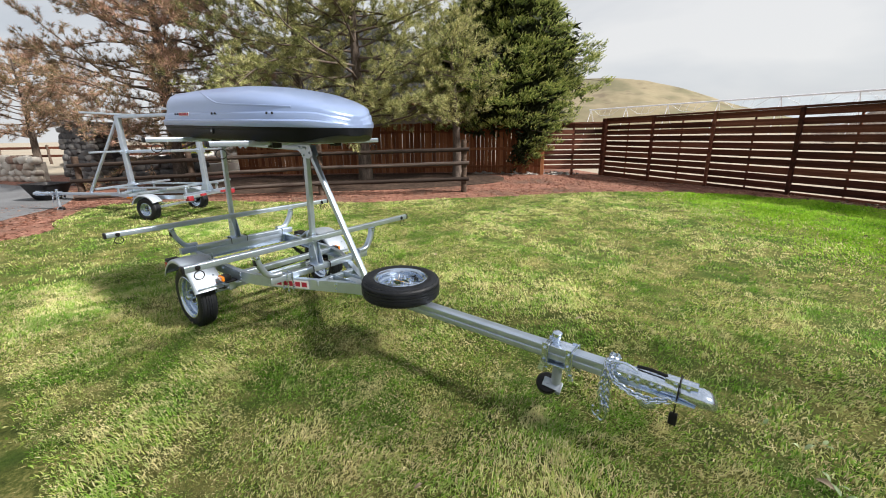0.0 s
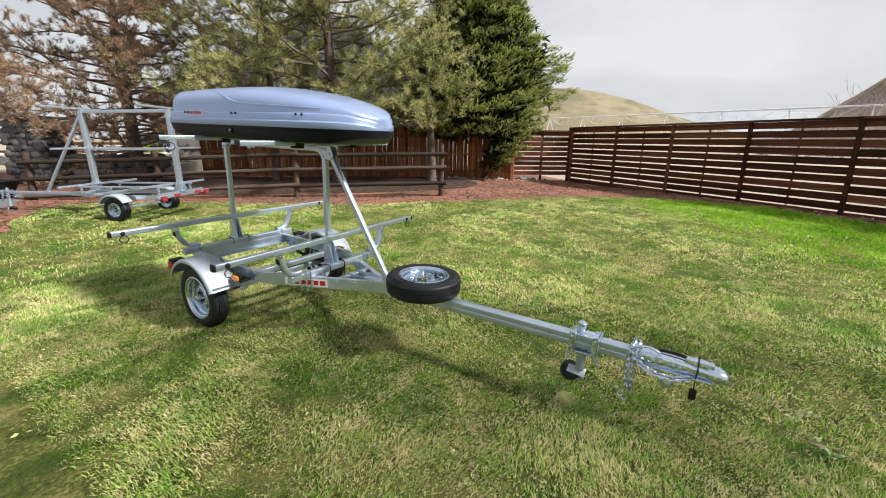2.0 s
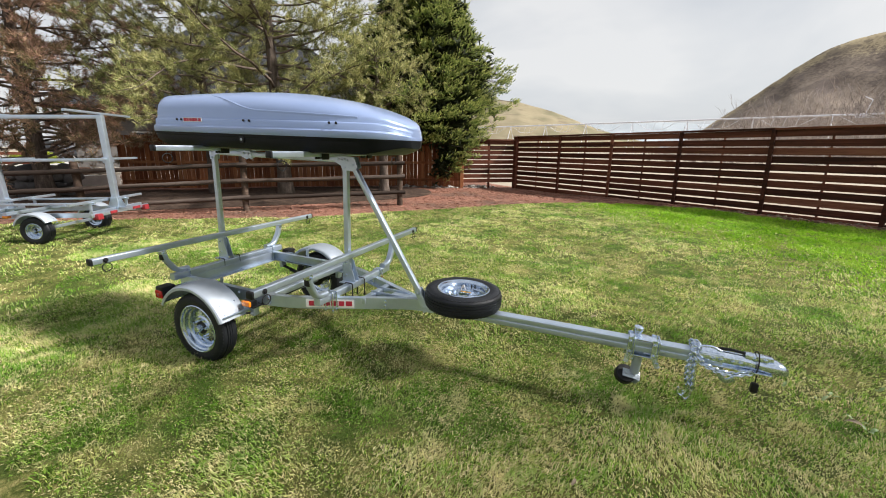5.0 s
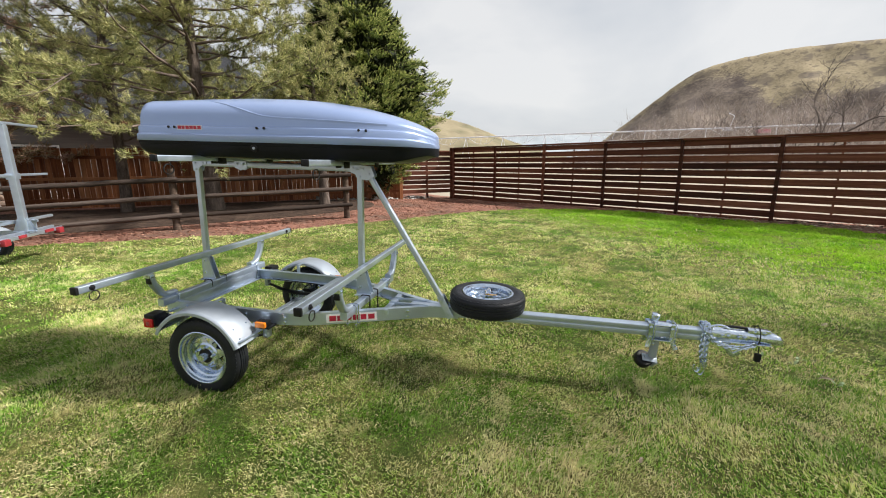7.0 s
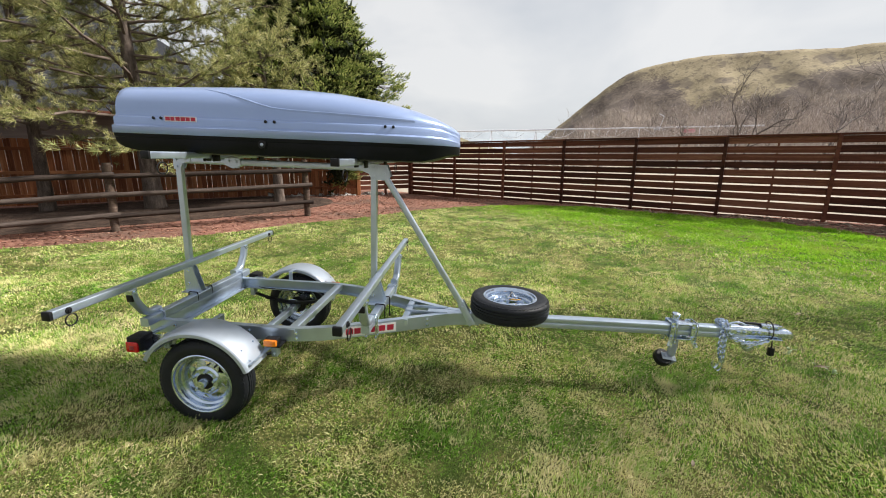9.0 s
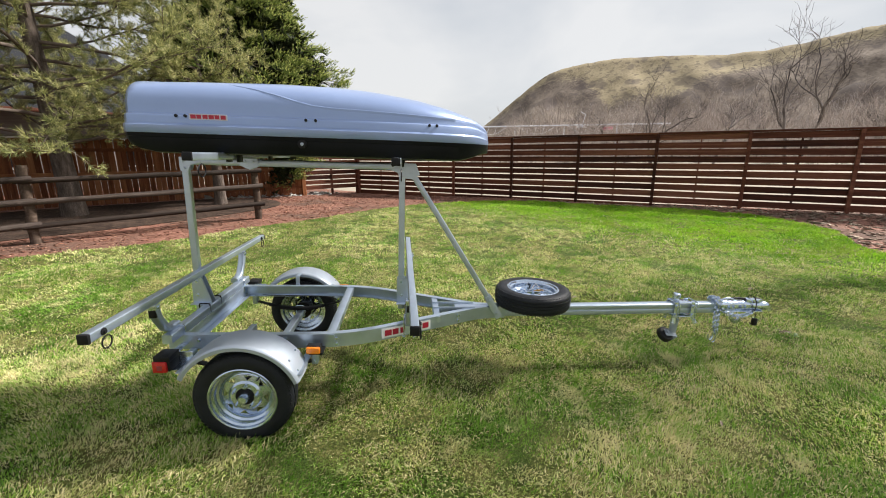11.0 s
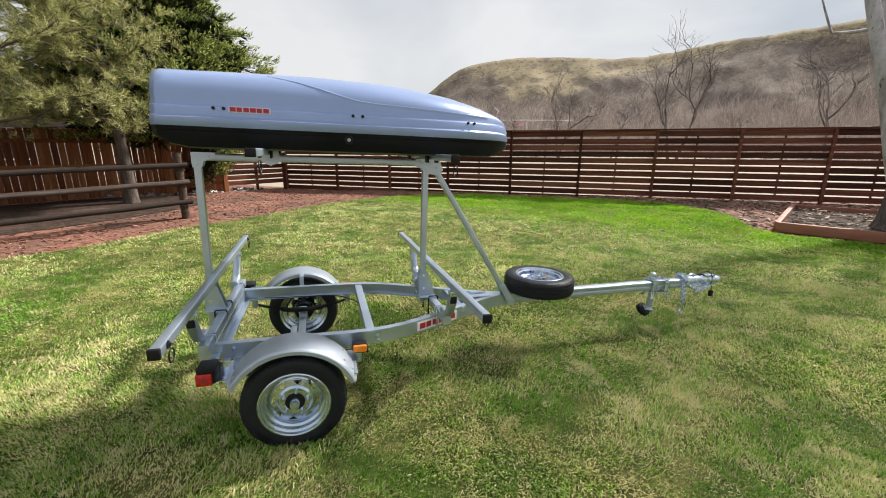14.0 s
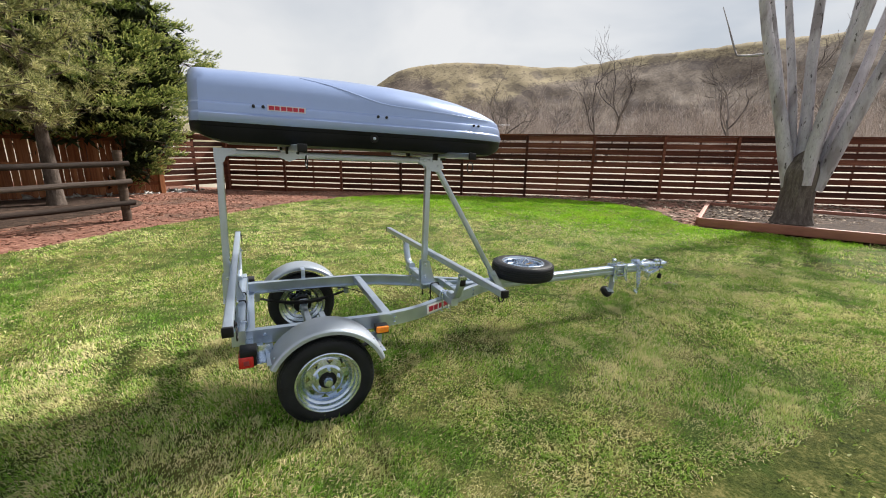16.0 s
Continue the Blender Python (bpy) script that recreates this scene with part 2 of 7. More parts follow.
M["palestone"] = surf("pale_wall_stone", [(0.1, (0.24, 0.15, 0.11)), (0.5, (0.40, 0.34, 0.28)), (0.9, (0.58, 0.54, 0.48))], 3, (0.7, 0.9), 0, 0.5, 20, objrand=0.9, fine=0.4)
M["mortar"] = surf("mortar", [(0.25, (0.10, 0.095, 0.09)), (0.75, (0.20, 0.19, 0.18))], 6, (0.85, 0.95), 0, 0.5, 40)
M["palemortar"] = surf("pale_mortar", [(0.25, (0.26, 0.23, 0.20)), (0.75, (0.40, 0.36, 0.31))], 6, (0.85, 0.95), 0, 0.5, 40)
M["pinebark"] = surf("pine_bark", [(0.2, (0.035, 0.026, 0.022)), (0.5, (0.10, 0.078, 0.065)), (0.85, (0.21, 0.17, 0.145))], 5, (0.8, 0.95), 0, 1.0, 16, stretch=(3, 3, 0.7), fine=0.6, fscale=30, spec=0.15)
M["limb"] = surf("grey_limb_bark", [(0.2, (0.06, 0.045, 0.038)), (0.8, (0.19, 0.15, 0.125))], 6, (0.8, 0.95), 0, 0.4, 30, spec=0.15)
M["pine"] = surf("pine_needles", [(0.06, (0.050, 0.066, 0.026)), (0.36, (0.18, 0.205, 0.072)), (0.60, (0.45, 0.45, 0.18)), (0.88, (0.72, 0.66, 0.37))], 1.1, (0.5, 0.7), island=0.6,
                 world_space=True, trans=0.25, fine=0.3, fscale=9, spec=0.15)
M["dyingpine"] = surf("dying_pine_needles", [(0.10, (0.090, 0.092, 0.045)), (0.36, (0.23, 0.19, 0.10)), (0.55, (0.40, 0.255, 0.165)), (0.88, (0.54, 0.34, 0.29))], 0.7, (0.55, 0.75), island=0.6,
                      world_space=True, trans=0.25, fine=0.3, fscale=6, spec=0.15)
M["spruce"] = surf("spruce_needles", [(0.08, (0.038, 0.066, 0.018)), (0.45, (0.15, 0.21, 0.055)), (0.85, (0.33, 0.385, 0.105))], 1.4, (0.6, 0.8), island=0.5, world_space=True, trans=0.30,
                   fine=0.3, fscale=9, spec=0.2)
# Near-black on purpose: the shade inside the crown is put into this colour.
M["spruceheart"] = surf("spruce_shade_core", [(0.1, (0.010, 0.016, 0.006)), (0.9, (0.035, 0.045, 0.016))], 1.4, (0.6, 0.8), island=0.6, world_space=True, spec=0.15)
M["sprucetip"] = surf("young_spruce_needles", [(0.1, (0.28, 0.34, 0.09)), (0.5, (0.48, 0.52, 0.16)), (0.9, (0.66, 0.65, 0.27))], 1.2, (0.6, 0.8), island=0.5, world_space=True, trans=0.40, fine=0.3, fscale=9, spec=0.2)
M["greybark"] = surf("smooth_grey_bark", [(0.15, (0.24, 0.225, 0.25)), (0.5, (0.45, 0.43, 0.47)), (0.85, (0.64, 0.615, 0.65))], 2.6, (0.6, 0.8), 0, 0.7, 14, stretch=(3, 3, 0.9), fine=0.5, fscale=20,
                     patch=[((0.19, 0.165, 0.175), 1.3, 0.50, 0.62, 0.8), ((0.045, 0.036, 0.036), 5.0, 0.655, 0.685, 0.9), ((0.13, 0.11, 0.11), 15.0, 0.66, 0.70, 0.7)])
M["roughbark"] = surf("ridged_trunk_bark", [(0.15, (0.035, 0.028, 0.024)), (0.5, (0.115, 0.095, 0.082)), (0.85, (0.23, 0.20, 0.175))], 4, (0.75, 0.9), 0, 1.0, 14, stretch=(4, 4, 0.8), fine=0.7, fscale=28, spec=0.15)
M["barewood"] = surf("bare_branches", [(0.2, (0.060, 0.050, 0.047)), (0.8, (0.21, 0.18, 0.168))], 1, (0.8, 0.95), world_space=True, island=0.6, spec=0.15)
M["brush"] = surf("dormant_brush", [(0.2, (0.24, 0.20, 0.18)), (0.55, (0.40, 0.34, 0.31)), (0.85, (0.56, 0.49, 0.45))], 0.08, (0.8, 0.95), world_space=True, island=0.9, spec=0.15)
M["roof"] = surf("grey_shingles", [(0.2, (0.016, 0.017, 0.020)), (0.8, (0.044, 0.046, 0.052))], 2, (0.8, 0.95), 0, 0.8, 9, stretch=(1, 1, 6), fine=0.6, fscale=14, spec=0.15)
M["siding"] = surf("house_siding", [(0.2, (0.12, 0.11, 0.105)), (0.8, (0.20, 0.185, 0.175))], 2, (0.7, 0.85), 0, 0.4, 8, stretch=(0.5, 0.5, 8))
M["carblack"] = surf("dark_car_paint", [(0.3, (0.008, 0.009, 0.011)), (0.7, (0.016, 0.017, 0.02))], 3, (0.15, 0.25), 0.2, coat=1.0)
M["carsilver"] = surf("silver_car_paint", [(0.3, (0.22, 0.23, 0.25)), (0.7, (0.30, 0.31, 0.33))], 3, (0.2, 0.3), 0.6, coat=1.0)
M["glass"] = surf("dark_car_glass", [(0.3, (0.01, 0.012, 0.014)), (0.7, (0.02, 0.022, 0.026))], 3, (0.05, 0.1), 0, coat=1.0)
M["shrub"] = surf("yellow_green_shrub", [(0.2, (0.14, 0.20, 0.015)), (0.8, (0.42, 0.46, 0.03))], 4, (0.5, 0.7), island=0.6, trans=0.2)
M["leaf"] = surf("dry_leaf", [(0.2, (0.20, 0.15, 0.10)), (0.8, (0.42, 0.34, 0.24))], 9, (0.6, 0.8), 0, 0.2, 60, objrand=0.6)
M["weed"] = surf("weed_leaf", [(0.2, (0.16, 0.24, 0.09)), (0.8, (0.40, 0.50, 0.28))], 12, (0.4, 0.55), objrand=0.4, trans=0.25)


M["rockyhill"] = surf("brushy_slope_and_dry_grass", [(0.25, (0.105, 0.082, 0.068)), (0.5, (0.180, 0.145, 0.118)), (0.8, (0.25, 0.205, 0.165))], 0.06, (0.9, 0.97), 0, 1.0, 0.5, world_space=True,
                      fine=1.0, fscale=0.6, patch=[((0.090, 0.072, 0.070), 0.05, 0.55, 0.60, 0.55), ((0.085, 0.068, 0.062), 0.22, 0.56, 0.61, 0.5)],
                      cover=[(0.2, (0.22, 0.18, 0.115)), (0.5, (0.31, 0.255, 0.165)), (0.75, (0.37, 0.31, 0.20)), (0.9, (0.28, 0.28, 0.13))], spec=0.15)
M["farhill"] = surf("far_pale_hill", [(0.2, (0.15, 0.125, 0.082)), (0.8, (0.25, 0.215, 0.14))], 0.008, (0.9, 0.97), world_space=True, fine=0.5, fscale=0.08,
                    patch=[((0.12, 0.115, 0.07), 0.012, 0.48, 0.62, 0.8), ((0.11, 0.085, 0.065), 0.035, 0.56, 0.66, 0.6)], spec=0.15)
# The pale blue of distant air is mixed into the ridge's own colour.
M["haze"] = surf("hazed_ridge", [(0.2, (0.26, 0.29, 0.32)), (0.8, (0.32, 0.35, 0.38))], 0.004, (0.95, 1.0), world_space=True, fine=0.2, fscale=0.05)


# ---- mesh tools ----
def bm_box(bm, lo, hi, bevel=0.0, m=None, seg=2):
    """A box from corner lo to corner hi, with rounded edges."""
    c, s = [(a + b) / 2 for a, b in zip(lo, hi)], [abs(b - a) for a, b in zip(lo, hi)]
    r = bmesh.ops.create_cube(bm, size=1.0, matrix=Matrix.Translation(c) @ Matrix.Diagonal((*s, 1)))
    vs = r["verts"]
    if bevel:
        es = list({e for v in vs for e in v.link_edges})
        r2 = bmesh.ops.bevel(bm, geom=es, offset=min(bevel, min(s) * 0.45), segments=seg, affect="EDGES", profile=0.5)
        vs = r2["verts"]
    if m is not None:
        bmesh.ops.transform(bm, matrix=m, verts=list(set(vs)))
    return vs


def ring(bm, c, u, v, prof):
    return [bm.verts.new(c + u * a + v * b) for a, b in prof]


def skin(bm, rings, closed=True, caps=True):
    for r0, r1 in zip(rings, rings[1:]):
        n = len(r0)
        for i in range(n if closed else n - 1):
            j = (i + 1) % n
            bm.faces.new((r0[i], r0[j], r1[j], r1[i]))
    if caps and closed:
        bm.faces.new(list(reversed(rings[0])))
        bm.faces.new(rings[-1])


def circle(r, n):
    return [(r * math.cos(2 * math.pi * i / n), r * math.sin(2 * math.pi * i / n)) for i in range(n)]


def rrect(w, h, r, k=3):
    """A rounded rectangle outline."""
    out = []
    for cx, cy, a0 in ((w / 2 - r, h / 2 - r, 0), (-w / 2 + r, h / 2 - r, 90), (-w / 2 + r, -h / 2 + r, 180), (w / 2 - r, -h / 2 + r, 270)):
        for i in range(k + 1):
            a = radians(a0 + 90 * i / k)
            out.append((cx + r * math.cos(a), cy + r * math.sin(a)))
    return out


def sweep(bm, pts, prof, up=None, scales=None, closed=False, caps=True):
    """Sweeps an outline along a path; the outline's second axis keeps to up."""
    pts = [Vector(p) for p in pts]
    rings, n = [], len(pts)
    for i, p in enumerate(pts):
        if closed:
            d = pts[(i + 1) % n] - pts[i - 1]
        else:
            d = pts[min(i + 1, n - 1)] - pts[max(i - 1, 0)]
        d.normalize()
        ref = Vector(up) if up else (Vector((0, 0, 1)) if abs(d.z) < 0.9 else Vector((1, 0, 0)))
        u = d.cross(ref).normalized()
        v = u.cross(d).normalized()
        k = scales[i] if scales else 1.0
        rings.append(ring(bm, p, u, v, [(a * k, b * k) for a, b in prof]))
    if closed:
        rings.append(rings[0])
    skin(bm, rings, True, caps and not closed)


def tube(bm, a, b, r, r2=None, n=12):
    sweep(bm, [a, b], circle(r, n), scales=[1.0, (r2 if r2 is not None else r) / r])


def lathe(bm, prof, origin, axis, n=40, close=True):
    """Turns an outline of (radius, distance along axis) round the axis."""
    axis = Vector(axis).normalized()
    u = axis.orthogonal().normalized()
    v = axis.cross(u)
    rings = []
    for r, h in prof:
        rings.append([bm.verts.new(Vector(origin) + axis * h + (u * math.cos(2 * math.pi * i / n) + v * math.sin(2 * math.pi * i / n)) * r) for i in range(n)])
    skin(bm, rings, True, close)


def bend(pts, r=0.03, k=4):
    """Rounds the corners of a path."""
    pts = [Vector(p) for p in pts]
    out = [pts[0]]
    for a, b, c in zip(pts, pts[1:], pts[2:]):
        d0, d1 = (a - b), (c - b)
        q = min(r, d0.length * 0.45, d1.length * 0.45)
        p0, p1 = b + d0.normalized() * q, b + d1.normalized() * q
        for i in range(k + 1):
            t = i / k
            out.append(p0 * (1 - t) ** 2 + b * 2 * t * (1 - t) + p1 * t * t)
    out.append(pts[-1])
    return out


def finish(bm, name, material, smooth=True, angle=35):
    bmesh.ops.recalc_face_normals(bm, faces=bm.faces)
    me = bpy.data.meshes.new(name)
    bm.to_mesh(me)
    bm.free()
    for mm in (material if isinstance(material, (list, tuple)) else [material]):
        me.materials.append(mm)
    if smooth:
        me.polygons.foreach_set("use_smooth", [True] * len(me.polygons))
        me.set_sharp_from_angle(angle=radians(angle))
    return me


def part(name, bm, material, parent, label="", smooth=True, m=None):
    """Links a bmesh as one mesh object under a thing or under a part."""
    ob = new(name, finish(bm, name, material, smooth))
    ob.parent = parent
    if m is not None:
        ob.matrix_basis = m
    return tagged(ob, label)


def piece(name, me, parent, m):
    """One more object on a shared mesh."""
    ob = new(name, me)
    ob.parent = parent
    ob.matrix_basis = m
    return ob


def thing(name, label, category, m=None, group="", kind=""):
    ob = new(name)
    if m is not None:
        ob.matrix_basis = m
    return tagged(ob, label, category, group, kind)


def array_mesh(name, verts, faces, material, smooth=False):
    """A mesh from numpy arrays; faces all have the same number of corners."""
    me = bpy.data.meshes.new(name)
    nv, (nf, k) = len(verts), faces.shape
    me.vertices.add(nv)
    me.vertices.foreach_set("co", np.ascontiguousarray(verts, dtype=np.float32).ravel())
    me.loops.add(nf * k)
    me.loops.foreach_set("vertex_index", np.ascontiguousarray(faces, dtype=np.int32).ravel())
    me.polygons.add(nf)
    me.polygons.foreach_set("loop_start", np.arange(0, nf * k, k, dtype=np.int32))
    if smooth:
        me.polygons.foreach_set("use_smooth", np.ones(nf, dtype=bool))
    me.update(calc_edges=True)
    me.materials.append(material)
    return me


def smoothstep(a, b, x):
    t = np.clip((np.asarray(x, dtype=float) - a) / (b - a), 0, 1)
    return t * t * (3 - 2 * t)


def ground_z(x, y):
    """Height of the soil."""
    x, y = np.asarray(x, dtype=float), np.asarray(y, dtype=float)
    return (-0.06 + 0.13 * smoothstep(4.0, 11.0, y + 0.25 * x) + 0.07 * smoothstep(2.0, 6.0, x) * smoothstep(1.0, 5.0, y) - 0.10 * smoothstep(12.5, 16.0, y - 0.2 * x)
            + 0.10 * smoothstep(7.5, 12.0, -x + 0.2 * y)) * smoothstep(60, 25, np.hypot(x, y)) + 0.012 * np.sin(x * 1.3 + 0.5) * np.cos(y * 1.1)


def gz(x, y):
    return float(ground_z(x, y))


# ---- ground ----
def make_ground():
    radii = np.concatenate([np.linspace(0.0, 24, 97)[1:], np.geomspace(25, 2600, 60)])
    ang = np.linspace(0, 2 * np.pi, 201)[:-1]
    R, A = np.meshgrid(radii, ang, indexing="ij")
    X, Y = (-2 + R * np.cos(A)).ravel(), (3 + R * np.sin(A)).ravel()
    v = np.stack([X, Y, ground_z(X, Y) - 0.02], 1)
    v = np.vstack([v, [[-2, 3, gz(-2, 3) - 0.02]]])
    n, k = len(radii), len(ang)
    i, j = np.meshgrid(np.arange(n - 1), np.arange(k), indexing="ij")
    f = np.stack([i * k + j, (i + 1) * k + j, (i + 1) * k + (j + 1) % k, i * k + (j + 1) % k], -1).reshape(-1, 4)
    cap = np.stack([np.full(k, n * k), np.arange(k), (np.arange(k) + 1) % k, np.full(k, n * k)], 1)
    me = bpy.data.meshes.new("ground")
    me.from_pydata(v.tolist(), [], f.tolist() + cap[:, :3].tolist())
    me.materials.append(M["soil"])
    me.polygons.foreach_set("use_smooth", [True] * len(me.polygons))
    return tagged(new("ground", me), "dry tan field soil and stubble beyond the garden", "ground", kind="structure")


def outline(corners, per=8):
    """A smooth closed curve through a few corners."""
    n, out = len(corners), []
    for i in range(n):
        p0, p1, p2, p3 = (np.array(corners[(i + k) % n], dtype=float) for k in (-1, 0, 1, 2))
        for t in np.linspace(0, 1, per, endpoint=False):
            out.append(0.5 * (2 * p1 + (p2 - p0) * t + (2 * p0 - 5 * p1 + 4 * p2 - p3) * t ** 2 + (3 * p1 - p0 - 3 * p2 + p3) * t ** 3))
    return np.array(out)


def inside(px, py, poly):
    """Which points lie within a closed outline."""
    c = np.zeros(px.shape, dtype=bool)
    x0, y0 = poly[-1]
    for x1, y1 in poly:
        cross = ((y1 > py) != (y0 > py))
        with np.errstate(divide="ignore", invalid="ignore"):
            c ^= cross & (px < (x0 - x1) * (py - y1) / (y0 - y1 + 1e-12) + x1)
        x0, y0 = x1, y1
    return c


LAWN = outline([(-9.2, -7.0), (-9.3, 0.2), (-10.6, 1.25), (-11.9, 2.2), (-11.0, 3.7), (-9.0, 5.2), (-7.5, 6.5), (-6.6, 7.6), (-5.2, 8.8), (-3.8, 10.2), (-2.4, 11.0), (-1.1, 11.4),
                (0.5, 11.1), (2.2, 10.0), (3.7, 8.9), (4.7, 7.7), (4.85, 6.2), (4.15, 4.75), (4.9, 3.5), (6.0, 2.0), (8.6, -1.6), (8.6, -7.0)])
GARDEN = outline([(-24, -9), (-24, 8), (-21, 16), (-13, 20), (-5.3, 16.2), (-0.2, 12.85), (4.9, 9.45), (12.0, 4.8), (16, 1.0), (16, -9)], per=6)


def sheet(name, poly, material, lift, label, category, step=0.35, skirt=0.06):
    """A surface over the soil within an outline, with a turned-down edge."""
    bm = bmesh.new()
    lo, hi = poly.min(0), poly.max(0)
    xs, ys = np.arange(lo[0], hi[0] + step, step), np.arange(lo[1], hi[1] + step, step)
    edge = [bm.verts.new((x, y, gz(x, y) + lift)) for x, y in poly]
    bm.faces.new(edge)
    for x in xs:
        bmesh.ops.bisect_plane(bm, geom=bm.verts[:] + bm.edges[:] + bm.faces[:], plane_co=(x, 0, 0), plane_no=(1, 0, 0))
    for y in ys:
        bmesh.ops.bisect_plane(bm, geom=bm.verts[:] + bm.edges[:] + bm.faces[:], plane_co=(0, y, 0), plane_no=(0, 1, 0))
    for v in bm.verts:
        v.co.z = gz(v.co.x, v.co.y) + lift
    rim = [e for e in bm.edges if e.is_boundary]
    r = bmesh.ops.extrude_edge_only(bm, edges=rim)
    for v in r["geom"]:
        if isinstance(v, bmesh.types.BMVert):
            v.co.z -= skirt
    return tagged(new(name, finish(bm, name, material, True, 60)), label, category, kind="structure")


make_ground()
sheet("mulch_bed", GARDEN, M["mulch"], 0.0, "reddish bark mulch round the lawn", "mulch", step=1.0)
sheet("lawn", LAWN, M["lawn"], 0.02, "patchy spring lawn with straw-coloured thatch", "lawn", step=0.5)
# Brown needle litter, its colour darkened to carry the pines' shade.
M["needlelitter"] = surf("shaded_needle_litter", [(0.2, (0.014, 0.009, 0.007)), (0.5, (0.042, 0.027, 0.020)), (0.85, (0.125, 0.088, 0.068))], 8, (0.85, 0.95), 0, 1.0, 25, world_space=True, fine=1.0, fscale=40,
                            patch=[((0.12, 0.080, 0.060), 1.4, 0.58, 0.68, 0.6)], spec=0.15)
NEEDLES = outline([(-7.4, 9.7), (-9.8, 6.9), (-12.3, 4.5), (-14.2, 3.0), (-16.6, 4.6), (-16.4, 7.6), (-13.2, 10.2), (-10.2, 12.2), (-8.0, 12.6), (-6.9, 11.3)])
sheet("needle_litter", NEEDLES, M["needlelitter"], 0.014, "brown fallen needles and litter under the pines, tree shade in their colour", "litter", step=0.8)
DRIVE = outline([(-11.2, -7), (-11.3, -0.5), (-12.0, 0.9), (-13.6, 1.9), (-16.5, 2.3), (-22, 1.4), (-34, -1.0), (-34, -7)])
sheet("driveway", DRIVE, M["asphalt"], 0.012, "grey asphalt driveway", "driveway", step=2.0)
COURT = outline([(-22.5, 5.6), (-19.6, 9.8), (-25, 18), (-40, 32), (-66, 38), (-68, 18), (-42, 6.5)])
sheet("parking_court", COURT, M["gravel"], 0.42, "pale concrete parking area by the house", "pavement", step=3.0, skirt=0.6)


# ---- trailers ----
def wheel_meshes(r, w, rim):
    """Meshes of a tyre, a spoked rim and a hub; the axle runs along y, the outer side faces -y."""
    h = w / 2
    bm = bmesh.new()
    prof = [(rim - 0.004, -h * 0.86), (rim + 0.012, -h * 0.95), (rim + 0.35 * (r - rim), -h * 1.04), (rim + 0.62 * (r - rim), -h * 1.03), (r - 0.030, -h * 0.98), (r - 0.016, -h * 0.90), (r - 0.008, -h * 0.80), (r - 0.005, -h * 0.72)]
    tread = []
    for k in range(5):
        y0 = -h * 0.70 + k * h * 0.29
        tread += [(r - 0.004 * (k in (0, 4)), y0), (r - 0.004 * (k in (0, 4)), y0 + h * 0.235), (r - 0.007, y0 + h * 0.24), (r - 0.007, y0 + h * 0.285)]
    lathe(bm, prof + tread[:-2] + [(a, -b) for a, b in reversed(prof)], (0, 0, 0), (0, 1, 0), 56, False)
    n = 60
    for i in range(n):
        for s in (-1, 1):
            a = 2 * math.pi * (i + 0.25 * s) / n
            q = Matrix.Rotation(a, 4, "Y")
            bm_box(bm, (-0.006, s * h * 0.84 - 0.006, r - 0.026), (0.005, s * h * 0.84 + 0.006, r - 0.013), 0, q)
    tyre = finish(bm, "tyre", M["tyre"], True, 40)
    bm = bmesh.new()
    lathe(bm, [(rim + 0.004, -h * 0.86), (rim + 0.008, -h * 0.98), (rim + 0.002, -h * 1.02), (rim - 0.005, -h * 0.98), (rim - 0.009, -h * 0.80), (rim - 0.020, -h * 0.72), (rim - 0.022, -h * 0.34),
               (rim - 0.034, -h * 0.24), (rim - 0.036, h * 0.25), (rim - 0.010, h * 0.40), (rim - 0.006, h * 0.85), (rim + 0.010, h * 0.95)], (0, 0, 0), (0, 1, 0), 64, False)
    ro, ri, spokes = rim - 0.050, rim * 0.50, 8
    lathe(bm, [(rim - 0.034, -h * 0.02), (rim - 0.042, -h * 0.10), (ro, -h * 0.16)], (0, 0, 0), (0, 1, 0), 64, False)
    for i in range(spokes):                        # pressed disc with a three-cornered slot in each eighth

        def at(rr, deg, y):
            a = 2 * math.pi * i / spokes + radians(deg)
            return bm.verts.new((rr * math.cos(a), y, rr * math.sin(a)))
        half, lay = 180 / spokes, []
        for d in (0.0, h * 0.06):
            o = [at(ro, q, d - h * 0.16) for q in (-half, -12, 12, half)]
            n0, n1 = at(ri, -half, d - h * 0.30), at(ri, half, d - h * 0.30)
            A, B, C = at(ro - 0.005, -12.5, d - h * 0.18), at(ro - 0.005, 12.5, d - h * 0.18), at(ro - 0.034, 0, d - h * 0.27)
            for f in ((o[1], o[2], B, A), (o[0], o[1], A), (o[2], o[3], B), (o[0], A, C, n0), (o[3], n1, C, B), (n0, C, n1)):
                bm.faces.new(f)
            lay.append((A, B, C))
        for k in range(3):
            bm.faces.new((lay[0][k], lay[0][(k + 1) % 3], lay[1][(k + 1) % 3], lay[1][k]))
    lathe(bm, [(ri + 0.002, -h * 0.30), (ri - 0.010, -h * 0.42), (rim * 0.27, -h * 0.42), (rim * 0.265, -h * 0.25)], (0, 0, 0), (0, 1, 0), 48, False)
    rim_me = finish(bm, "rim", M["rim"], True, 30)
    bm = bmesh.new()
    lathe(bm, [(rim * 0.25, h * 0.2), (rim * 0.25, -h * 0.30), (rim * 0.15, -h * 0.36), (rim * 0.145, -h * 0.98), (rim * 0.12, -h * 1.12), (0.002, -h * 1.15)], (0, 0, 0), (0, 1, 0), 24)
    hub = finish(bm, "hub", M["zinc"], True, 30)
    bm = bmesh.new()
